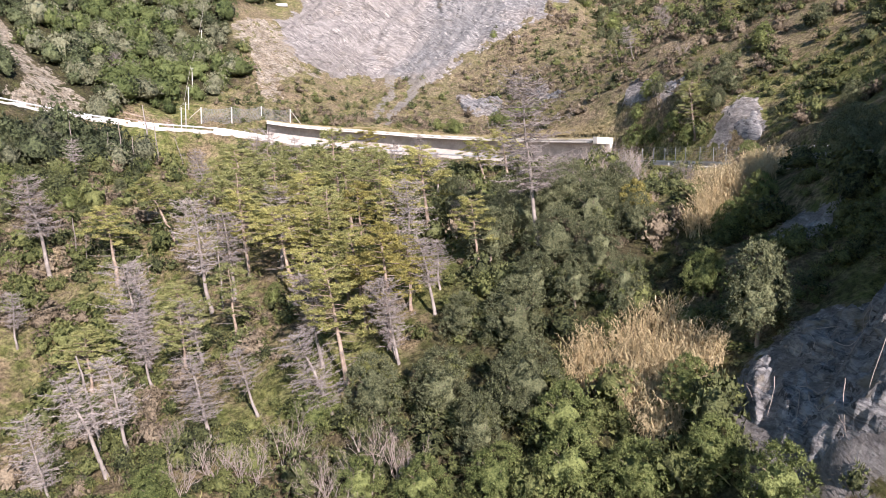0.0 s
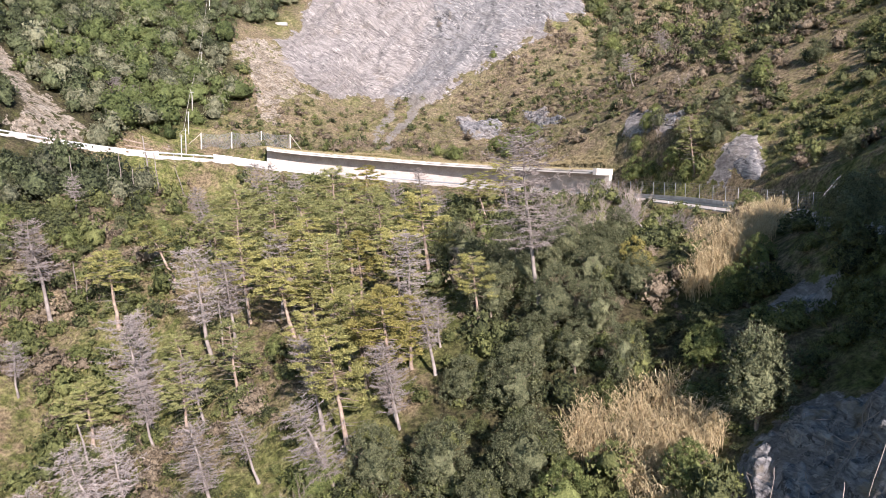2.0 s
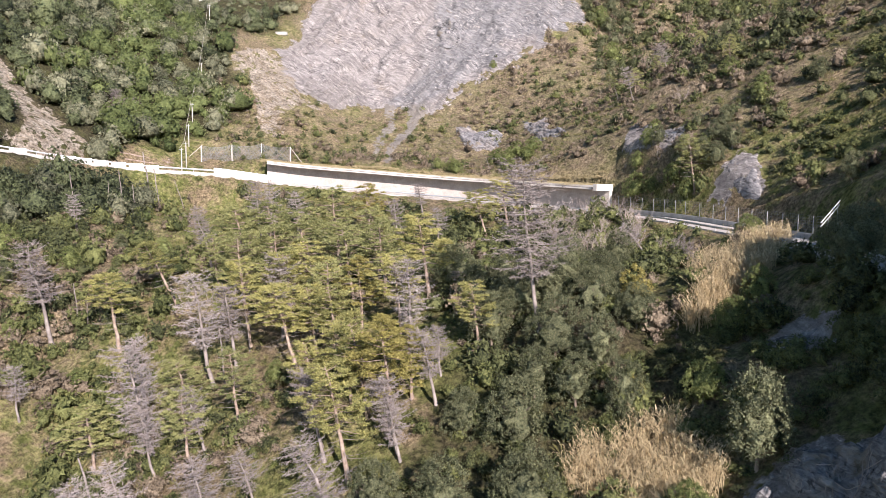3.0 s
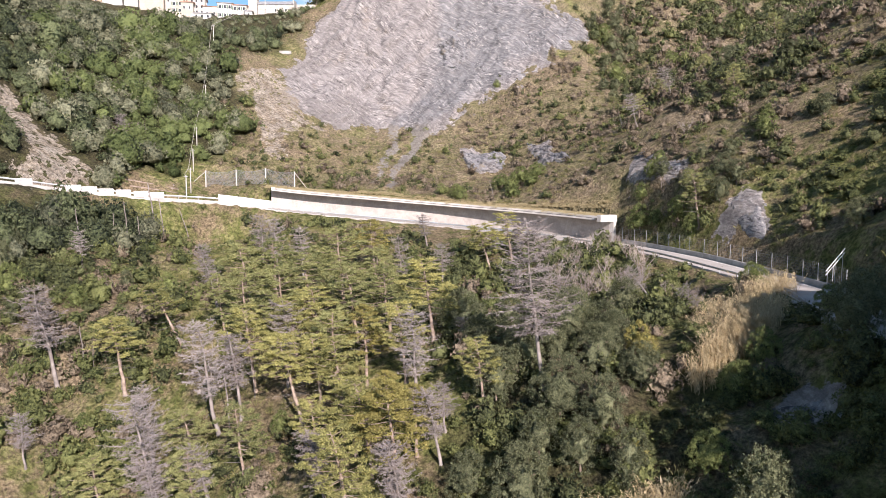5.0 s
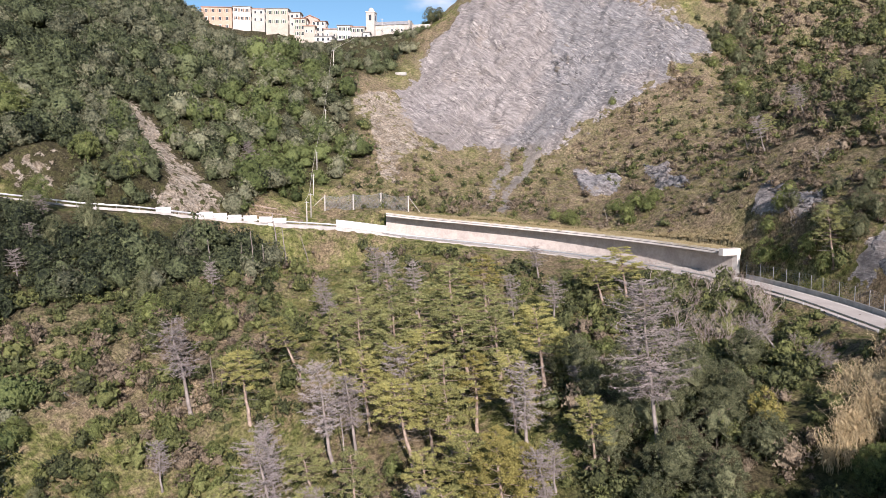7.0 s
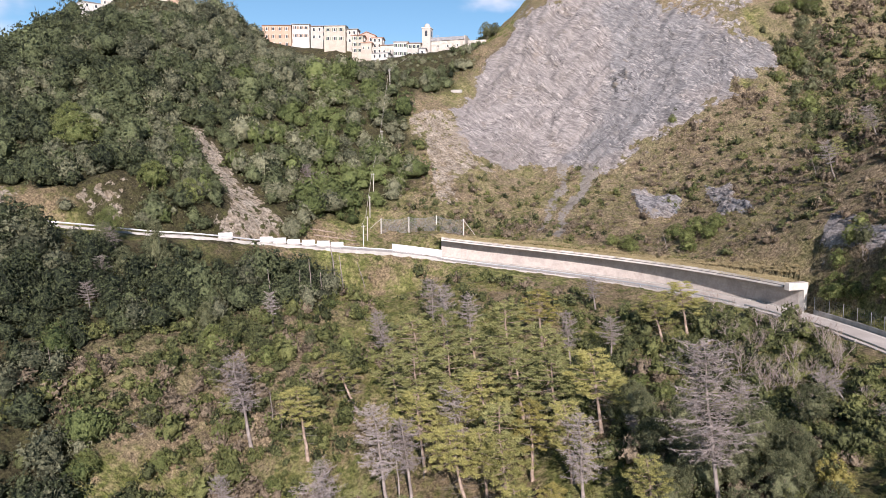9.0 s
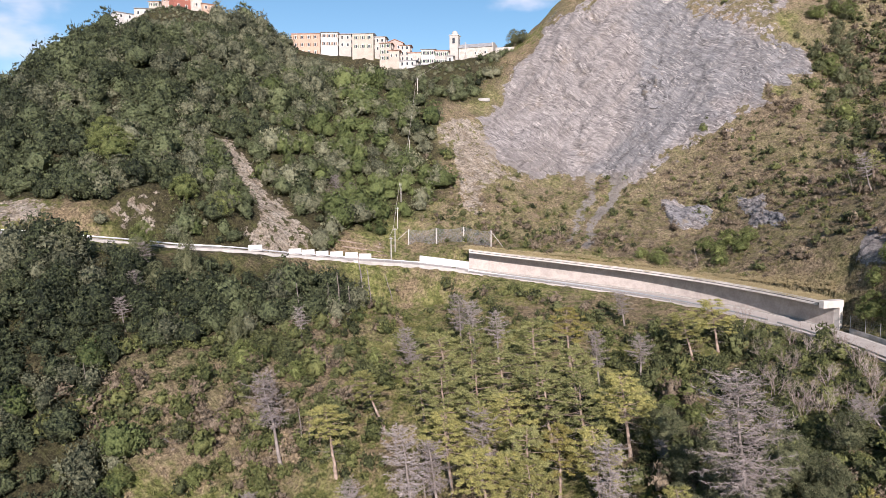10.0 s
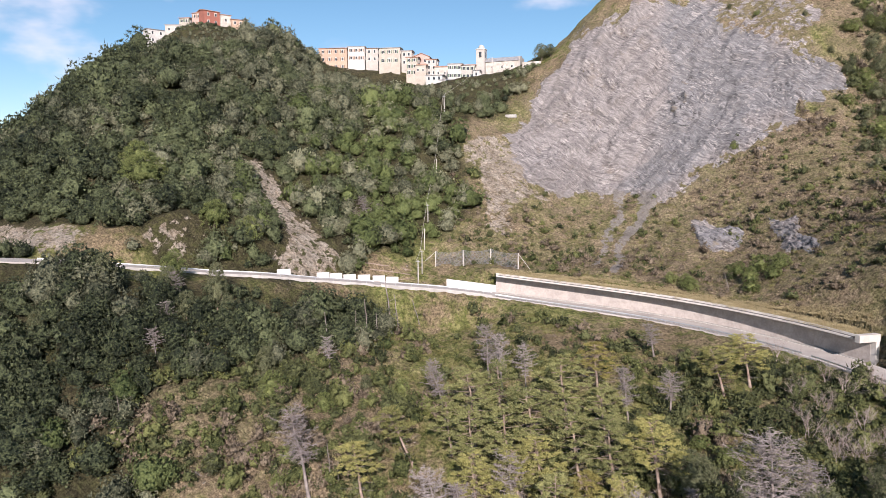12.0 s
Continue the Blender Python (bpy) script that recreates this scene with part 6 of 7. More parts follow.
M.update({
    "orange_plaster": paint("orange_plaster", (0.74, 0.52, 0.39)), "white_plaster": paint("white_plaster", (0.78, 0.76, 0.72)), "cream_plaster": paint("cream_plaster", (0.68, 0.635, 0.575)),
    "yellow_plaster": paint("yellow_plaster", (0.68, 0.605, 0.51)), "pink_plaster": paint("pink_plaster", (0.68, 0.50, 0.43)), "red_plaster": paint("red_plaster", (0.50, 0.20, 0.15)),
    "rubble_stone": plain("rubble_stone", (0.36, 0.33, 0.29), (0.56, 0.52, 0.46), 0.7, 0.95, 0, 0.2, 0.7, 0.08, 3.0), "roof_tile": plain("terracotta_tiles", (0.30, 0.16, 0.11), (0.46, 0.27, 0.19), 0.8, 0.9, 0, 0.2, 0.4, 0.05, 5.0),
    "slate_roof": plain("grey_slate", (0.22, 0.22, 0.23), (0.34, 0.34, 0.34), 0.8, 0.8, 0, 0.3, 0.3, 0.04, 5.0), "glass_dark": plain("dark_window_glass", (0.03, 0.035, 0.04), (0.06, 0.065, 0.07), 1.0, 0.12, 0, 0.5, 0.0),
    "frame_paint": plain("window_surround", (0.62, 0.58, 0.52), (0.74, 0.70, 0.64), 2.0, 0.8, 0, 0.3, 0.0), "shutter_green": plain("green_shutter_paint", (0.08, 0.13, 0.09), (0.13, 0.19, 0.13), 2.0, 0.7, 0, 0.3, 0.0),
    "shutter_brown": plain("brown_shutter_paint", (0.18, 0.11, 0.07), (0.27, 0.17, 0.11), 2.0, 0.7, 0, 0.3, 0.0),
})


def ring_bm(w, h, edge, deep):
    bm = bmesh.new()
    for sx, sz, px, pz in ((w + 2 * edge, edge, 0, h / 2 + edge / 2), (w + 2 * edge, edge, 0, -h / 2 - edge / 2), (edge, h, w / 2 + edge / 2, 0), (edge, h, -w / 2 - edge / 2, 0)):
        add_box(bm, (sx, deep, sz), Matrix.Translation((px, 0, pz)))
    return bm


def mesh_of(bm):
    me = bpy.data.meshes.new("piece")
    bm.normal_update()
    bm.to_mesh(me)
    bm.free()
    return me


WIN_FRAME, WIN_PANE = mesh_of(ring_bm(0.8, 1.25, 0.13, 0.16)), mesh_of(box_bm((0.8, 0.06, 1.25)))
SHUTTER = {k: mesh_of(box_bm((0.4, 0.07, 1.3), Matrix(), 0.012)) for k in ("shutter_green", "shutter_brown")}


def roof_bm(w, d, h, eave=0.35, thick=0.18, along_x=True):
    """A two-sided roof over w by d, its ridge h above the eaves."""
    bm = bmesh.new()
    a, b = (w / 2 + eave, d / 2 + eave)
    if along_x:
        pr = [(-b, -0.05), (0, h), (b, -0.05), (b, -0.05 + thick), (0, h + thick), (-b, -0.05 + thick)]
        rings = [[bm.verts.new((x, p, q)) for p, q in pr] for x in (-a, a)]
    else:
        pr = [(-a, -0.05), (0, h), (a, -0.05), (a, -0.05 + thick), (0, h + thick), (-a, -0.05 + thick)]
        rings = [[bm.verts.new((p, y, q)) for p, q in pr] for y in (-b, b)]
    for k in range(6):
        bm.faces.new((rings[0][k], rings[0][(k + 1) % 6], rings[1][(k + 1) % 6], rings[1][k]))
    bm.faces.new(rings[0])
    bm.faces.new(rings[1])
    bmesh.ops.recalc_face_normals(bm, faces=bm.faces)
    return bm


def body_bm(w, d, h, gable, foot=4.0, along_x=True):
    """House walls down into the slope, with gable ends."""
    bm = bmesh.new()
    x, y = w / 2, d / 2
    lo = [bm.verts.new(p) for p in ((-x, -y, -foot), (x, -y, -foot), (x, y, -foot), (-x, y, -foot))]
    hi = [bm.verts.new(p) for p in ((-x, -y, h), (x, -y, h), (x, y, h), (-x, y, h))]
    for k in range(4):
        bm.faces.new((lo[k], lo[(k + 1) % 4], hi[(k + 1) % 4], hi[k]))
    bm.faces.new(lo[::-1])
    ends = ((3, 0), (1, 2)) if along_x else ((0, 1), (2, 3))
    tops = [bm.verts.new(((hi[a].co + hi[b].co) / 2) + Vector((0, 0, gable))) for a, b in ends]
    for (a, b), t in zip(ends, tops):
        bm.faces.new((hi[a], hi[b], t))
    if along_x:
        bm.faces.new((hi[0], hi[1], tops[1], tops[0]))
        bm.faces.new((hi[2], hi[3], tops[0], tops[1]))
    else:
        bm.faces.new((hi[1], hi[2], tops[1], tops[0]))
        bm.faces.new((hi[3], hi[0], tops[0], tops[1]))
    bmesh.ops.recalc_face_normals(bm, faces=bm.faces)
    return bm


def put_window(parent, x, y, z, turn=0.0, scale=1.0, shutter=""):
    w = mesh_part("window", WIN_FRAME, M["frame_paint"], parent)
    w.matrix_local = Matrix.Translation((x, y, z)) @ Matrix.Rotation(turn, 4, "Z") @ Matrix.Diagonal((scale, 1, scale, 1))
    mesh_part("pane", WIN_PANE, M["glass_dark"], w)
    if shutter:
        for s in (-1, 1):
            mesh_part("shutter", SHUTTER[shutter], M[shutter], w).matrix_local = Matrix.Translation((s * 0.78, -0.02, 0))


def house(x, y, z, w, h, d, coat, label, cols, rows, turn=0.0, roof="roof_tile", gable=0.9, shutter="", along_x=True, base=""):
    a = math.atan2(-x, y) + radians(turn)
    t = thing("house", Matrix.Translation((x, y, z)) @ Matrix.Rotation(a, 4, "Z") @ Matrix.Translation((0, d / 2, 0)), label, "house", "houses of the village")
    part("wall", body_bm(w, d, h, gable, 4.0, along_x), M[coat], t)
    part("roof", roof_bm(w, d, gable, 0.35, 0.2, along_x), M[roof], t).location = (0, 0, h)
    if base:
        part("terrace_wall", box_bm((w + 1.6, 2.2, 5.0), Matrix.Translation((0.3, -d / 2 - 1.0, -2.2)), 0.05), M[base], t, "pale terrace wall")
    pitch = h / rows
    for r in range(rows):
        for c in range(cols):
            zz = pitch * (r + 0.52) + 0.1
            put_window(t, w * ((c + 0.5) / cols - 0.5) * 0.92, -d / 2 - 0.03, zz, 0, 1.0 if rows > 1 else 0.8, shutter)
    for r in range(rows):
        for c in range(max(1, int(d / 3.2))):
            put_window(t, w / 2 + 0.03, d * ((c + 0.5) / max(1, int(d / 3.2)) - 0.5), pitch * (r + 0.52) + 0.1, math.pi / 2, 1.0, "")
    return t


tall = house(-142.7, 282, 87.0, 12.4, 9.6, 9, "orange_plaster", "tall orange plastered house on a stone terrace", 4, 3, -14, "roof_tile", 0.8, "shutter_brown", True, "rubble_stone")
house(-132.9, 285, 90.6, 7.2, 6.6, 7, "white_plaster", "white two-storey house with a porch", 3, 2, -8, "slate_roof", 0.35, "shutter_brown")
house(-126.0, 286, 90.0, 5.2, 6.2, 7, "cream_plaster", "narrow cream house with an open loggia", 2, 2, -8, "roof_tile", 0.5)
house(-116.6, 283, 88.0, 9.0, 7.2, 8, "yellow_plaster", "pale yellow house with a flat cornice", 3, 2, -12, "slate_roof", 0.3, "shutter_green")
house(-110.0, 286, 87.5, 4.4, 6.6, 6, "cream_plaster", "slim cream house between its neighbours", 2, 2, -12, "slate_roof", 0.3)
house(-105.0, 279, 82.4, 4.8, 7.4, 6, "yellow_plaster", "yellow three-storey house with small windows", 2, 3, -12, "roof_tile", 0.5, "shutter_green")
house(-103.4, 286, 84.0, 7.2, 7.0, 8, "pink_plaster", "pink gabled house with a tiled roof", 2, 2, -10, "roof_tile", 1.6, "", False)
house(-96.8, 280, 82.0, 4.2, 6.6, 6, "cream_plaster", "small cream house with three storeys", 2, 3, -10, "roof_tile", 0.6)
house(-99.8, 275, 81.4, 4.4, 4.4, 5, "yellow_plaster", "low yellow annexe below the houses", 2, 1, -10, "roof_tile", 0.4)
house(-92.4, 280, 80.0, 6.0, 5.4, 7, "rubble_stone", "rough grey stone house with a low roof", 2, 1, -10, "roof_tile", 0.8)
house(-92.5, 270.5, 75.2, 6.8, 5.4, 6, "white_plaster", "long low white house on the slope", 3, 2, -14, "slate_roof", 0.4)
house(-85.6, 267.0, 75.0, 7.0, 3.0, 5, "white_plaster", "low white outbuilding with a terrace", 2, 1, -14, "slate_roof", 0.25)
house(-84.6, 273, 75.6, 5.6, 9.4, 7, "white_plaster", "white four-storey house with small windows", 3, 3, -6, "slate_roof", 0.4, "shutter_green")
house(-79.1, 273, 75.4, 5.3, 8.8, 7, "cream_plaster", "cream four-storey house beside the church", 3, 3, -6, "roof_tile", 0.5, "shutter_green")
house(-75.4, 272, 75.2, 2.6, 6.6, 5, "white_plaster", "slim white house at the foot of the tower", 1, 2, -6, "slate_roof", 0.3)
# the upper hamlet on the summit
house(-202.5, 271, 104.5, 7.0, 9.6, 9.5, "pink_plaster", "tall pink house with a red side wall on the summit", 3, 3, -32, "roof_tile", 0.7, "shutter_brown")
house(-196.0, 271.5, 104.6, 7.4, 9.8, 7.5, "red_plaster", "deep red plastered house on the summit", 2, 3, 24, "roof_tile", 0.7)
house(-209.5, 270, 104.0, 4.6, 8.2, 7, "yellow_plaster", "narrow yellow house on the summit", 2, 3, -24, "roof_tile", 0.5, "shutter_green")
house(-214.4, 268, 101.0, 6.4, 8.2, 7, "cream_plaster", "cream house with a flat roof on the summit", 2, 2, -18, "slate_roof", 0.4)
house(-220.5, 265, 97.5, 7.8, 9.4, 7, "white_plaster", "off-white house at the end of the hamlet", 2, 3, 18, "slate_roof", 0.4)
house(-191.4, 275, 103.5, 4.4, 9.6, 7, "rubble_stone", "bare stone house on the summit", 1, 2, 12, "roof_tile", 0.7)
house(-186.6, 277, 104.5, 5.4, 6.6, 6, "orange_plaster", "small orange house on the summit", 2, 2, 12, "roof_tile", 0.6)


def build_church():
    x, y, z = -75.6, 279.0, 78.2
    a = math.atan2(-x, y) + radians(-16)
    t = thing("church", Matrix.Translation((x, y, z)) @ Matrix.Rotation(a, 4, "Z"), "pale stone church with a square bell tower", "church")
    part("nave_wall", body_bm(13.6, 8, 7.6, 2.0, 4.0), M["rubble_stone"], t).location = (9.0, 3.5, 0)
    part("nave_roof", roof_bm(13.6, 8, 2.0, 0.3, 0.2), M["slate_roof"], t).location = (9.0, 3.5, 7.6)
    part("apse_wall", box_bm((0.5, 8.3, 9.6), Matrix.Translation((15.9, 3.5, 4.4)), 0.05), M["cream_plaster"], t, "cream plastered gable front")
    tower = part("tower", box_bm((3.5, 3.5, 17.0), Matrix.Translation((0.2, 0.6, 4.2)), 0.06), M["cream_plaster"], t, "pale plastered bell tower")
    part("cornice", box_bm((3.9, 3.9, 0.3), Matrix.Translation((0.2, 0.6, 12.85)), 0.05), M["frame_paint"], tower)
    bm = bmesh.new()
    bmesh.ops.create_uvsphere(bm, u_segments=14, v_segments=8, radius=1.25, matrix=Matrix.Translation((0.2, 0.6, 13.4)) @ Matrix.Diagonal((1, 1, 1.15, 1)))
    part("cupola", bm, M["cream_plaster"], tower, "small rounded cupola", True)
    # dark panes stand in for the shade inside the open belfry
    for px, py, turn in ((0.2, -1.18, 0.0), (1.98, 0.6, math.pi / 2)):
        w = mesh_part("belfry_opening", WIN_PANE, M["glass_dark"], tower)
        w.matrix_local = Matrix.Translation((px, py, 10.6)) @ Matrix.Rotation(turn, 4, "Z") @ Matrix.Diagonal((1.3, 1, 1.7, 1))
    for k in range(3):
        put_window(t, 5.0 + 4.0 * k, -0.55, 5.4, 0, 0.8)
    return t


build_church()


def ridge_wall():
    t = thing("garden_wall", (-52.6, 267.0, land1(-52.6, 267.0) - 0.4), "pale rubble wall beside the church path", "wall")
    part("wall", box_bm((7.0, 0.6, 2.2), Matrix.Translation((0, 0, 0.9)), 0.06), M["rubble_stone"], t)
    z = land1(-54.0, 238.0)
    t = thing("ruined_wall", (-54.0, 238.0, z), "short pale ruined wall above the landslip", "wall")
    part("wall", box_bm((4.0, 0.7, 1.2), Matrix.Translation((0, 0, 0.3)), 0.2), M["old_concrete"], t)


ridge_wall()
stand(OAKS[2], 8, -49, 268, 6.5, "dark round tree beside the church", "tree", "holm oaks")
stand(OAKS[0], 8, -45.5, 266.2, 5.0, "dark round tree beside the church", "tree", "holm oaks")


# ---- roadside ----
def guard_rail(s0, s1, d, label, low_wall=0.0):
    """A steel rail on posts along the road, over a low wall where it has one."""
    sts = list(range(s0, s1, 2)) + [s1]
    t = thing("guard_rail", off_road((s0 + s1) // 2, d), label, "guard rail")
    inv = t.matrix_world.inverted()
    beam = [(-0.06, low_wall + 0.42), (0.0, low_wall + 0.47), (-0.05, low_wall + 0.56), (0.0, low_wall + 0.66), (-0.06, low_wall + 0.72), (-0.09, low_wall + 0.57)]
    part("beam", sweep_bm(beam, sts, d), M["steel"], t).matrix_parent_inverse = inv
    if low_wall:
        part("kerb_wall", sweep_bm([(-0.3, -0.6), (0.2, -0.6), (0.2, low_wall), (-0.3, low_wall)], sts, d - 0.05), M["kerb"], t, "low pale concrete kerb wall").matrix_parent_inverse = inv
    post = mesh_of(box_bm((0.12, 0.1, 0.8), Matrix.Translation((0, 0, 0.3)), 0.01))
    for s in range(s0, s1, 4):
        p = mesh_part("post", post, M["steel"], t)
        p.matrix_parent_inverse = inv
        p.matrix_basis = Matrix.Translation(off_road(s, d + 0.07, low_wall))
    return t


S_END = station(43, 82)
guard_rail(GAL_B - 4, GAL_B + 6, -3.85, "weathered steel guard rail past the gallery")
guard_rail(GAL_B + 6, S_END, -2.7, "weathered steel guard rail along the valley side of the road")
guard_rail(GAL_A, GAL_B - 6, -3.85, "steel guard rail in front of the open gallery")
guard_rail(station(-68, 158), GAL_A - 1, -3.85, "pale guard rail on a low kerb wall", 0.35)
guard_rail(station(-135, 129), station(-70, 157.5), -3.85, "pale guard rail on a low white wall along the upper road", 0.3)


def wall_fence():
    """Posts with wire netting on a low wall, along the hill side of the road."""
    s0, s1 = GAL_B + 4, station(43, 84)
    sts = list(range(s0, s1 + 1, 2))
    t = thing("mesh_fence", off_road((s0 + s1) // 2, 4.2), "wire mesh fence on grey posts over a low concrete wall", "fence")
    inv = t.matrix_world.inverted()
    part("low_wall", sweep_bm([(4.0, -0.3), (4.4, -0.3), (4.4, 0.75), (4.0, 0.75)], sts), M["old_concrete"], t, "low weathered concrete wall").matrix_parent_inverse = inv
    post = mesh_of(box_bm((0.1, 0.1, 2.3), Matrix.Translation((0, 0, 1.15)), 0.012))
    marks = list(range(s0, s1 + 1, 3))
    for s in marks:
        p = mesh_part("post", post, M["post_grey"], t)
        p.matrix_parent_inverse = inv
        p.matrix_basis = Matrix.Translation(off_road(s, 4.2, 0.74))
    for a, b in zip(marks, marks[1:]):
        pa, pb = np.array(off_road(a, 4.2, 0.8)), np.array(off_road(b, 4.2, 0.8))
        wires = [([pa + (0, 0, 2.3 * k / 6), pb + (0, 0, 2.3 * k / 6)], [0.012, 0.012]) for k in range(7)]
        wires += [([pa + (pb - pa) * k / 8, pa + (pb - pa) * k / 8 + (0, 0, 2.3)], [0.008, 0.008]) for k in range(1, 8)]
        mesh_part("netting", tube_mesh("netting", wires, 3), M["wire"], t).matrix_parent_inverse = inv
    return t


wall_fence()


def rockfall_barrier():
    """Four tall posts with sagging steel netting above the road, braced at both ends."""
    feet = [Vector((-60.1, 175.4, 0)), Vector((-53.0, 177.0, 0)), Vector((-46.0, 178.6, 0)), Vector((-38.4, 177.0, 0))]
    for f in feet:
        f.z = land1(f.x, f.y) - 0.2
    t = thing("rockfall_barrier", feet[1], "rockfall barrier of grey steel netting between pale posts", "barrier fence")
    inv = t.matrix_world.inverted()
    post = mesh_of(box_bm((0.24, 0.24, 4.2), Matrix.Translation((0, 0, 2.1)), 0.02))
    for f in feet:
        p = mesh_part("post", post, M["concrete"], t)
        p.matrix_parent_inverse = inv
        p.matrix_basis = Matrix.Translation(f)
    for a, b in zip(feet, feet[1:]):
        a, b = np.array(a), np.array(b)

        def at(u, v):
            low = v * 4.0 - (0.55 * (1 - (2 * u - 1) ** 2)) * v
            return a + (b - a) * u + np.array([0, 0.25 * math.sin(math.pi * u), low + 0.15])
        n, m = 20, 11
        wires = []
        for k in range(-m, n + 1):
            for way in (1, -1):
                pts = [at(min(1, max(0, (k + j if way > 0 else n - k - j) / n)), j / m) for j in range(m + 1) if 0 <= k + j <= n]
                if len(pts) > 1:
                    wires.append((pts, [0.028] * len(pts)))
        for v in (0.0, 1.0):
            wires.append(([at(u, v) for u in np.linspace(0, 1, 8)], [0.03] * 8))
        mesh_part("netting", tube_mesh("netting", wires, 3), M["post_grey"], t, "sagging steel ring netting").matrix_parent_inverse = inv
    for f, dx in ((feet[0], -3.2), (feet[3], 3.0)):
        bm = bmesh.new()
        add_tube(bm, [f + Vector((0, 0, 4.0)), Vector((f.x + dx, f.y + 0.4, land1(f.x + dx, f.y + 0.4)))], 0.07, 5)
        part("brace", bm, M["concrete"], t).matrix_parent_inverse = inv
    return t


rockfall_barrier()


def road_panel(s, length, height, d, label):
    p = off_road(s, d)
    a = math.atan2(LINE_D[s, 1], LINE_D[s, 0])
    t = thing("road_barrier", Matrix.Translation(p) @ Matrix.Rotation(a, 4, "Z"), label, "road barrier", "white road barriers")
    part("panel", box_bm((length, 0.18, height), Matrix.Translation((0, 0, height / 2)), 0.03), M["white"], t)
    part("foot", box_bm((length * 0.96, 0.5, 0.2), Matrix.Translation((0, 0, 0.1)), 0.04), M["concrete"], t)


for k, s in enumerate(range(station(-79, 150.5), station(-64.5, 159), 3)):
    road_panel(s, 3.05, 1.45 - 0.1 * (k % 3 == 2), 3.2, "white painted barrier panel at the road's edge")
road_panel(station(-86, 144.5), 3.2, 1.5, 3.0, "grey-white barrier panel at the road's edge")


def entrance_wall():
    sts = list(range(station(-53, 161), GAL_A, 2)) + [GAL_A]
    t = thing("parapet_wall", off_road(sts[0], 3.7), "low white wall beside the gallery's entrance", "wall")
    part("wall", sweep_bm([(3.6, -0.2), (3.95, -0.2), (3.95, 1.7), (3.6, 1.7)], sts), M["white"], t).matrix_parent_inverse = t.matrix_world.inverted()


entrance_wall()


def bridge():
    """A slab over the gully with a pipe railing on its valley side."""
    s0, s1 = station(43, 81), station(41, 61)
    sts = list(range(s0, s1 + 1, 2))
    t = thing("road_bridge", off_road(s0, -3.9), "small concrete road bridge with a pale pipe railing", "bridge")
    inv = t.matrix_world.inverted()
    part("slab", sweep_bm([(-4.4, -0.9), (-3.72, -0.9), (-3.72, 0.12), (-4.4, 0.12)], sts), M["old_concrete"], t).matrix_parent_inverse = inv
    for h in (0.55, 1.05):
        part("rail", sweep_bm([(-4.2, h), (-4.12, h), (-4.12, h + 0.07), (-4.2, h + 0.07)], sts), M["steel"], t).matrix_parent_inverse = inv
    post = mesh_of(box_bm((0.1, 0.1, 1.05), Matrix.Translation((0, 0, 0.55)), 0.01))
    for s in range(s0, s1 + 1, 2):
        p = mesh_part("post", post, M["steel"], t)
        p.matrix_parent_inverse = inv
        p.matrix_basis = Matrix.Translation(off_road(s, -4.16, 0.1))


bridge()


def bank_handrail():
    """A pair of pale rails that climb the bank beside the road."""
    a, b = Vector((47.1, 88.0, 4.6)), Vector((49.7, 88.6, 7.4))
    t = thing("handrail", a, "pale metal handrail climbing the shaded bank", "handrail")
    inv = t.matrix_world.inverted()
    for dz in (0.0, 0.5):
        bm = bmesh.new()
        add_tube(bm, [a + Vector((0, 0, dz)), b + Vector((0, 0, dz))], 0.06, 6)
        part("rail", bm, M["white"], t).matrix_parent_inverse = inv
    for u in (0.1, 0.5, 0.9):
        p = a.lerp(b, u)
        bm = bmesh.new()
        add_tube(bm, [Vector((p.x, p.y, land1(p.x, p.y) - 0.2)), p + Vector((0, 0, 0.5))], 0.04, 5)
        part("post", bm, M["steel"], t).matrix_parent_inverse = inv


bank_handrail()


# ---- power line up the hill ----
def pole_line():
    spots = [(-61.0, 164.5, 6.0), (-62.3, 171.0, 6.0), (-64.8, 180.0, 5.6), (-67.2, 189.8, 5.0), (-70.0, 206.0, 5.5), (-74.4, 227.7, 6.5), (-68.0, 268.0, 6.5)]
    tops = []
    for x, y, h in spots:
        z = land1(x, y)
        t = thing("utility_pole", (x, y, z - 0.4), "pale wooden utility pole with a crossarm", "utility pole", "poles of the power line")
        bm = bmesh.new()
        add_tube(bm, [(0, 0, 0), (0, 0, h * 0.5), (0, 0, h + 0.4)], [0.15, 0.13, 0.10], 8)
        part("shaft", bm, M["concrete"], t, smooth=True)
        part("crossarm", box_bm((1.0, 0.1, 0.1), Matrix.Translation((0, -0.12, h)), 0.01), M["steel"], t)
        tops.append(np.array((x, y, z + h)))
    w = thing("power_line", Vector(tops[0]), "thin overhead wires between the poles", "cable")
    inv = w.matrix_world.inverted()
    for k, dx in enumerate((-0.4,)):
        for a, b in zip(tops, tops[1:]):
            s = np.linspace(0, 1, 7)
            sag = 0.02 * np.linalg.norm(b - a)
            pts = a + np.outer(s, b - a) + np.outer(-4 * s * (1 - s) * sag, (0, 0, 1)) + (dx, 0, 0.05)
            mesh_part("wire", tube_mesh("wire", [(pts, np.full(7, 0.04))], 4), M["concrete"], w).matrix_parent_inverse = inv


pole_line()


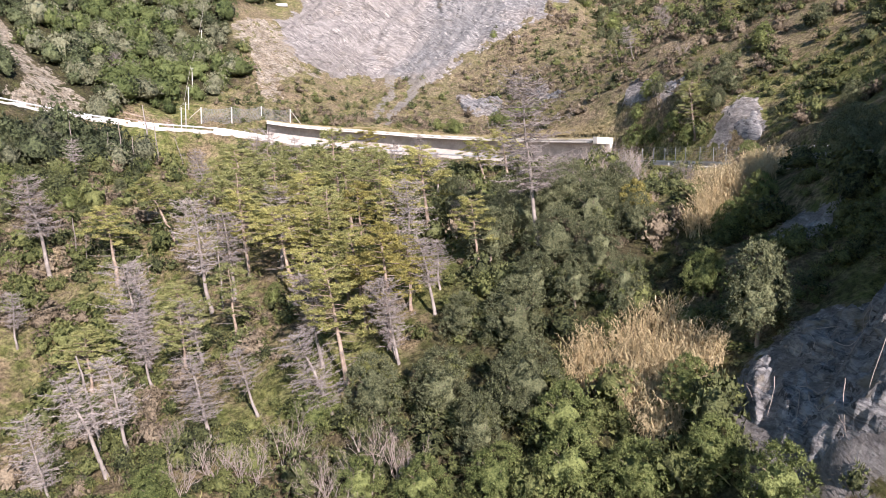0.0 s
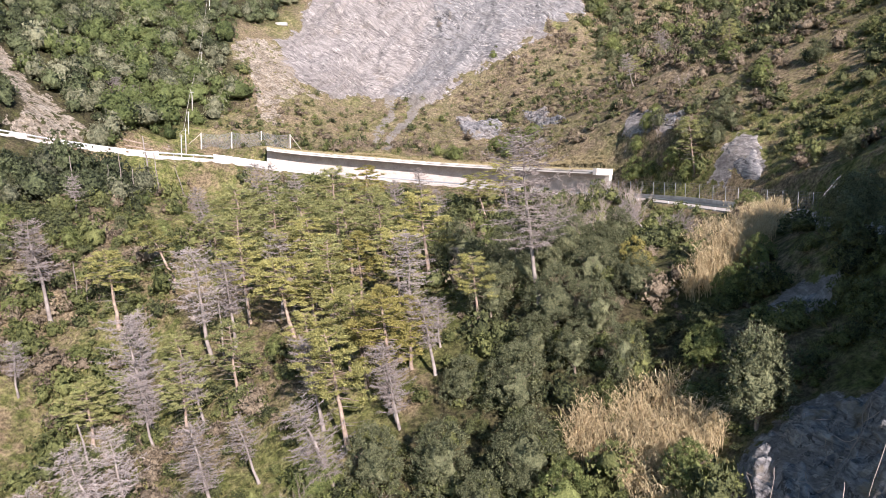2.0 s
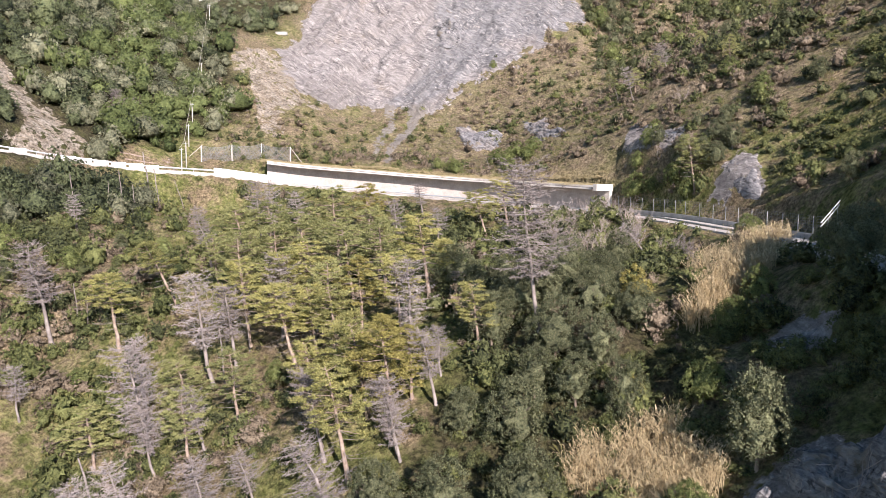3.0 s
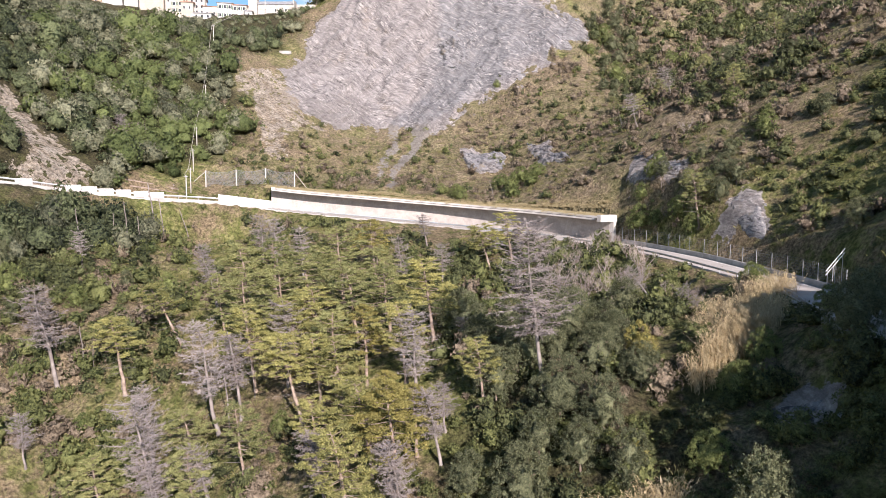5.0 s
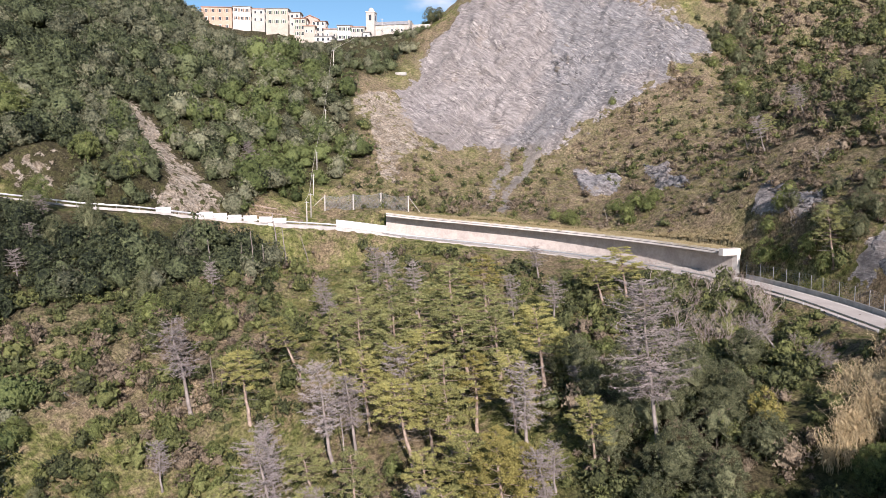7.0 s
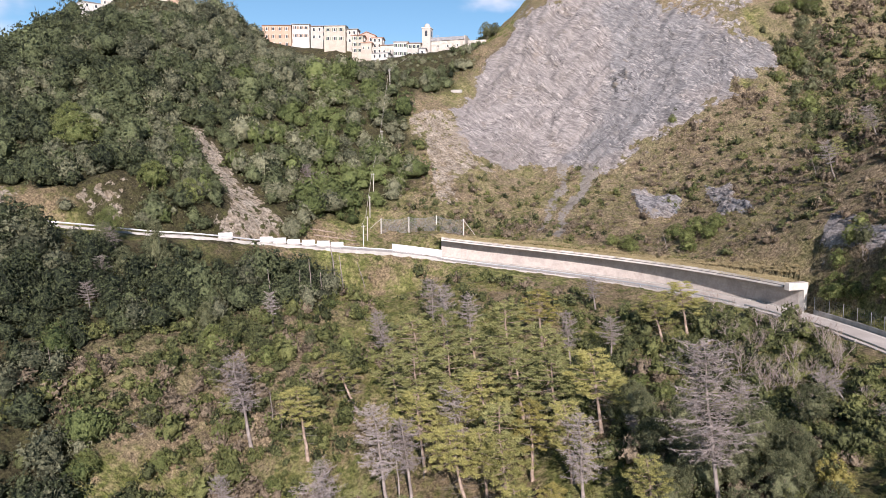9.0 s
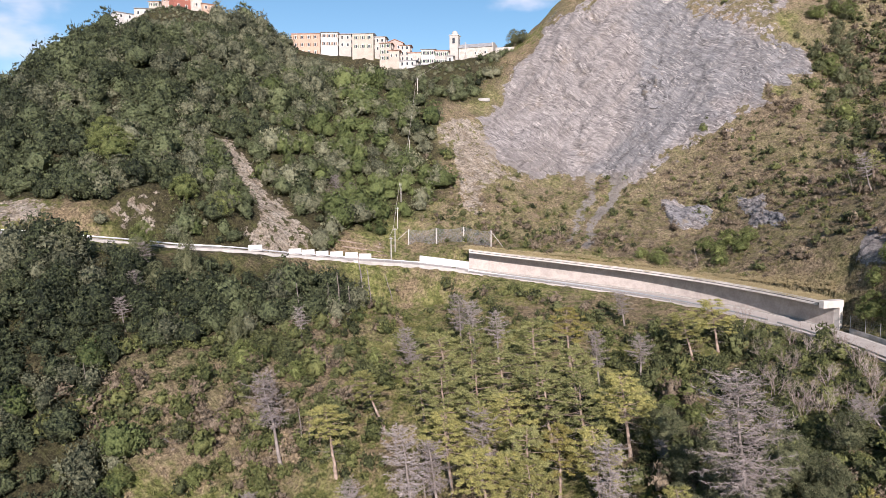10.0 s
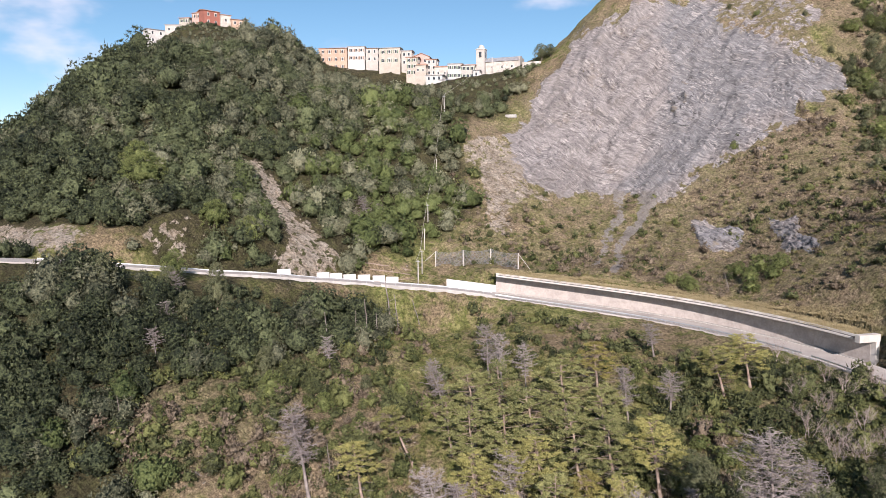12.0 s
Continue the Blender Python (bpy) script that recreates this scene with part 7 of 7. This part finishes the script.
# ---- felled trunks above the road ----
def felled(x0, y0, x1, y1, r):
    a, b = Vector((x0, y0, land1(x0, y0) + r * 0.7)), Vector((x1, y1, land1(x1, y1) + r * 0.7))
    t = thing("felled_trunk", a, "felled bare pine trunk on the bank above the road", "log", "felled trunks")
    bm = bmesh.new()
    add_tube(bm, [Vector(), (b - a) * 0.5 + Vector((0, 0, 0.05)), b - a], [r, r * 0.85, r * 0.6], 8)
    part("log", bm, M["pine_bark"], t, smooth=True)
    for u in (0.3, 0.55, 0.75):
        p = (b - a) * u
        bm = bmesh.new()
        add_tube(bm, [p, p + Vector((RNG.uniform(-0.3, 0.3), -0.3, RNG.uniform(0.3, 0.7)))], [0.05, 0.02], 5)
        part("stub", bm, M["dead_bark"], t)


felled(-75.5, 165.0, -65.0, 170.5, 0.24)
felled(-74.0, 164.2, -64.5, 168.8, 0.20)
felled(-68.5, 163.8, -63.5, 168.5, 0.14)
felled(-58.8, 166.0, -57.5, 168.2, 0.12)
felled(-20.0, 172.5, -14.5, 174.5, 0.12)


# ---- pale roots that hang over the near bank ----
def bank_roots():
    poly = OUTCROPS[3]
    p = np.array(poly, float)
    paths = []
    for k in range(90):
        x, y = RNG.uniform(p[:, 0].min(), p[:, 0].max()), RNG.uniform(p[:, 1].min(), p[:, 1].max())
        way = np.array([-0.35, -0.9]) + RNG.normal(0, 0.45, 2)
        pts = []
        for q in range(9):
            way = way + RNG.normal(0, 0.22, 2)
            way /= np.linalg.norm(way)
            x, y = x + 0.32 * way[0], y + 0.32 * way[1]
            pts.append((x, y))
        pts = np.array(pts)
        if zone(pts[:, 0], pts[:, 1], poly, 0.7, 0.5, 331).min() < 0.45:
            continue
        h = 0.85
        z = land(pts[:, 0], pts[:, 1])
        paths.append((np.stack([pts[:, 0] - 0.25 * h, pts[:, 1] - 0.6 * h, z + 0.75 * h], 1), np.linspace(0.035, 0.012, 9)))
    if paths:
        tagged(mesh_part("roots", tube_mesh("roots", paths, 4), M["bare_twigs"]), "pale bare roots trailing over the grey shale bank", "roots", kind="stuff")


bank_roots()
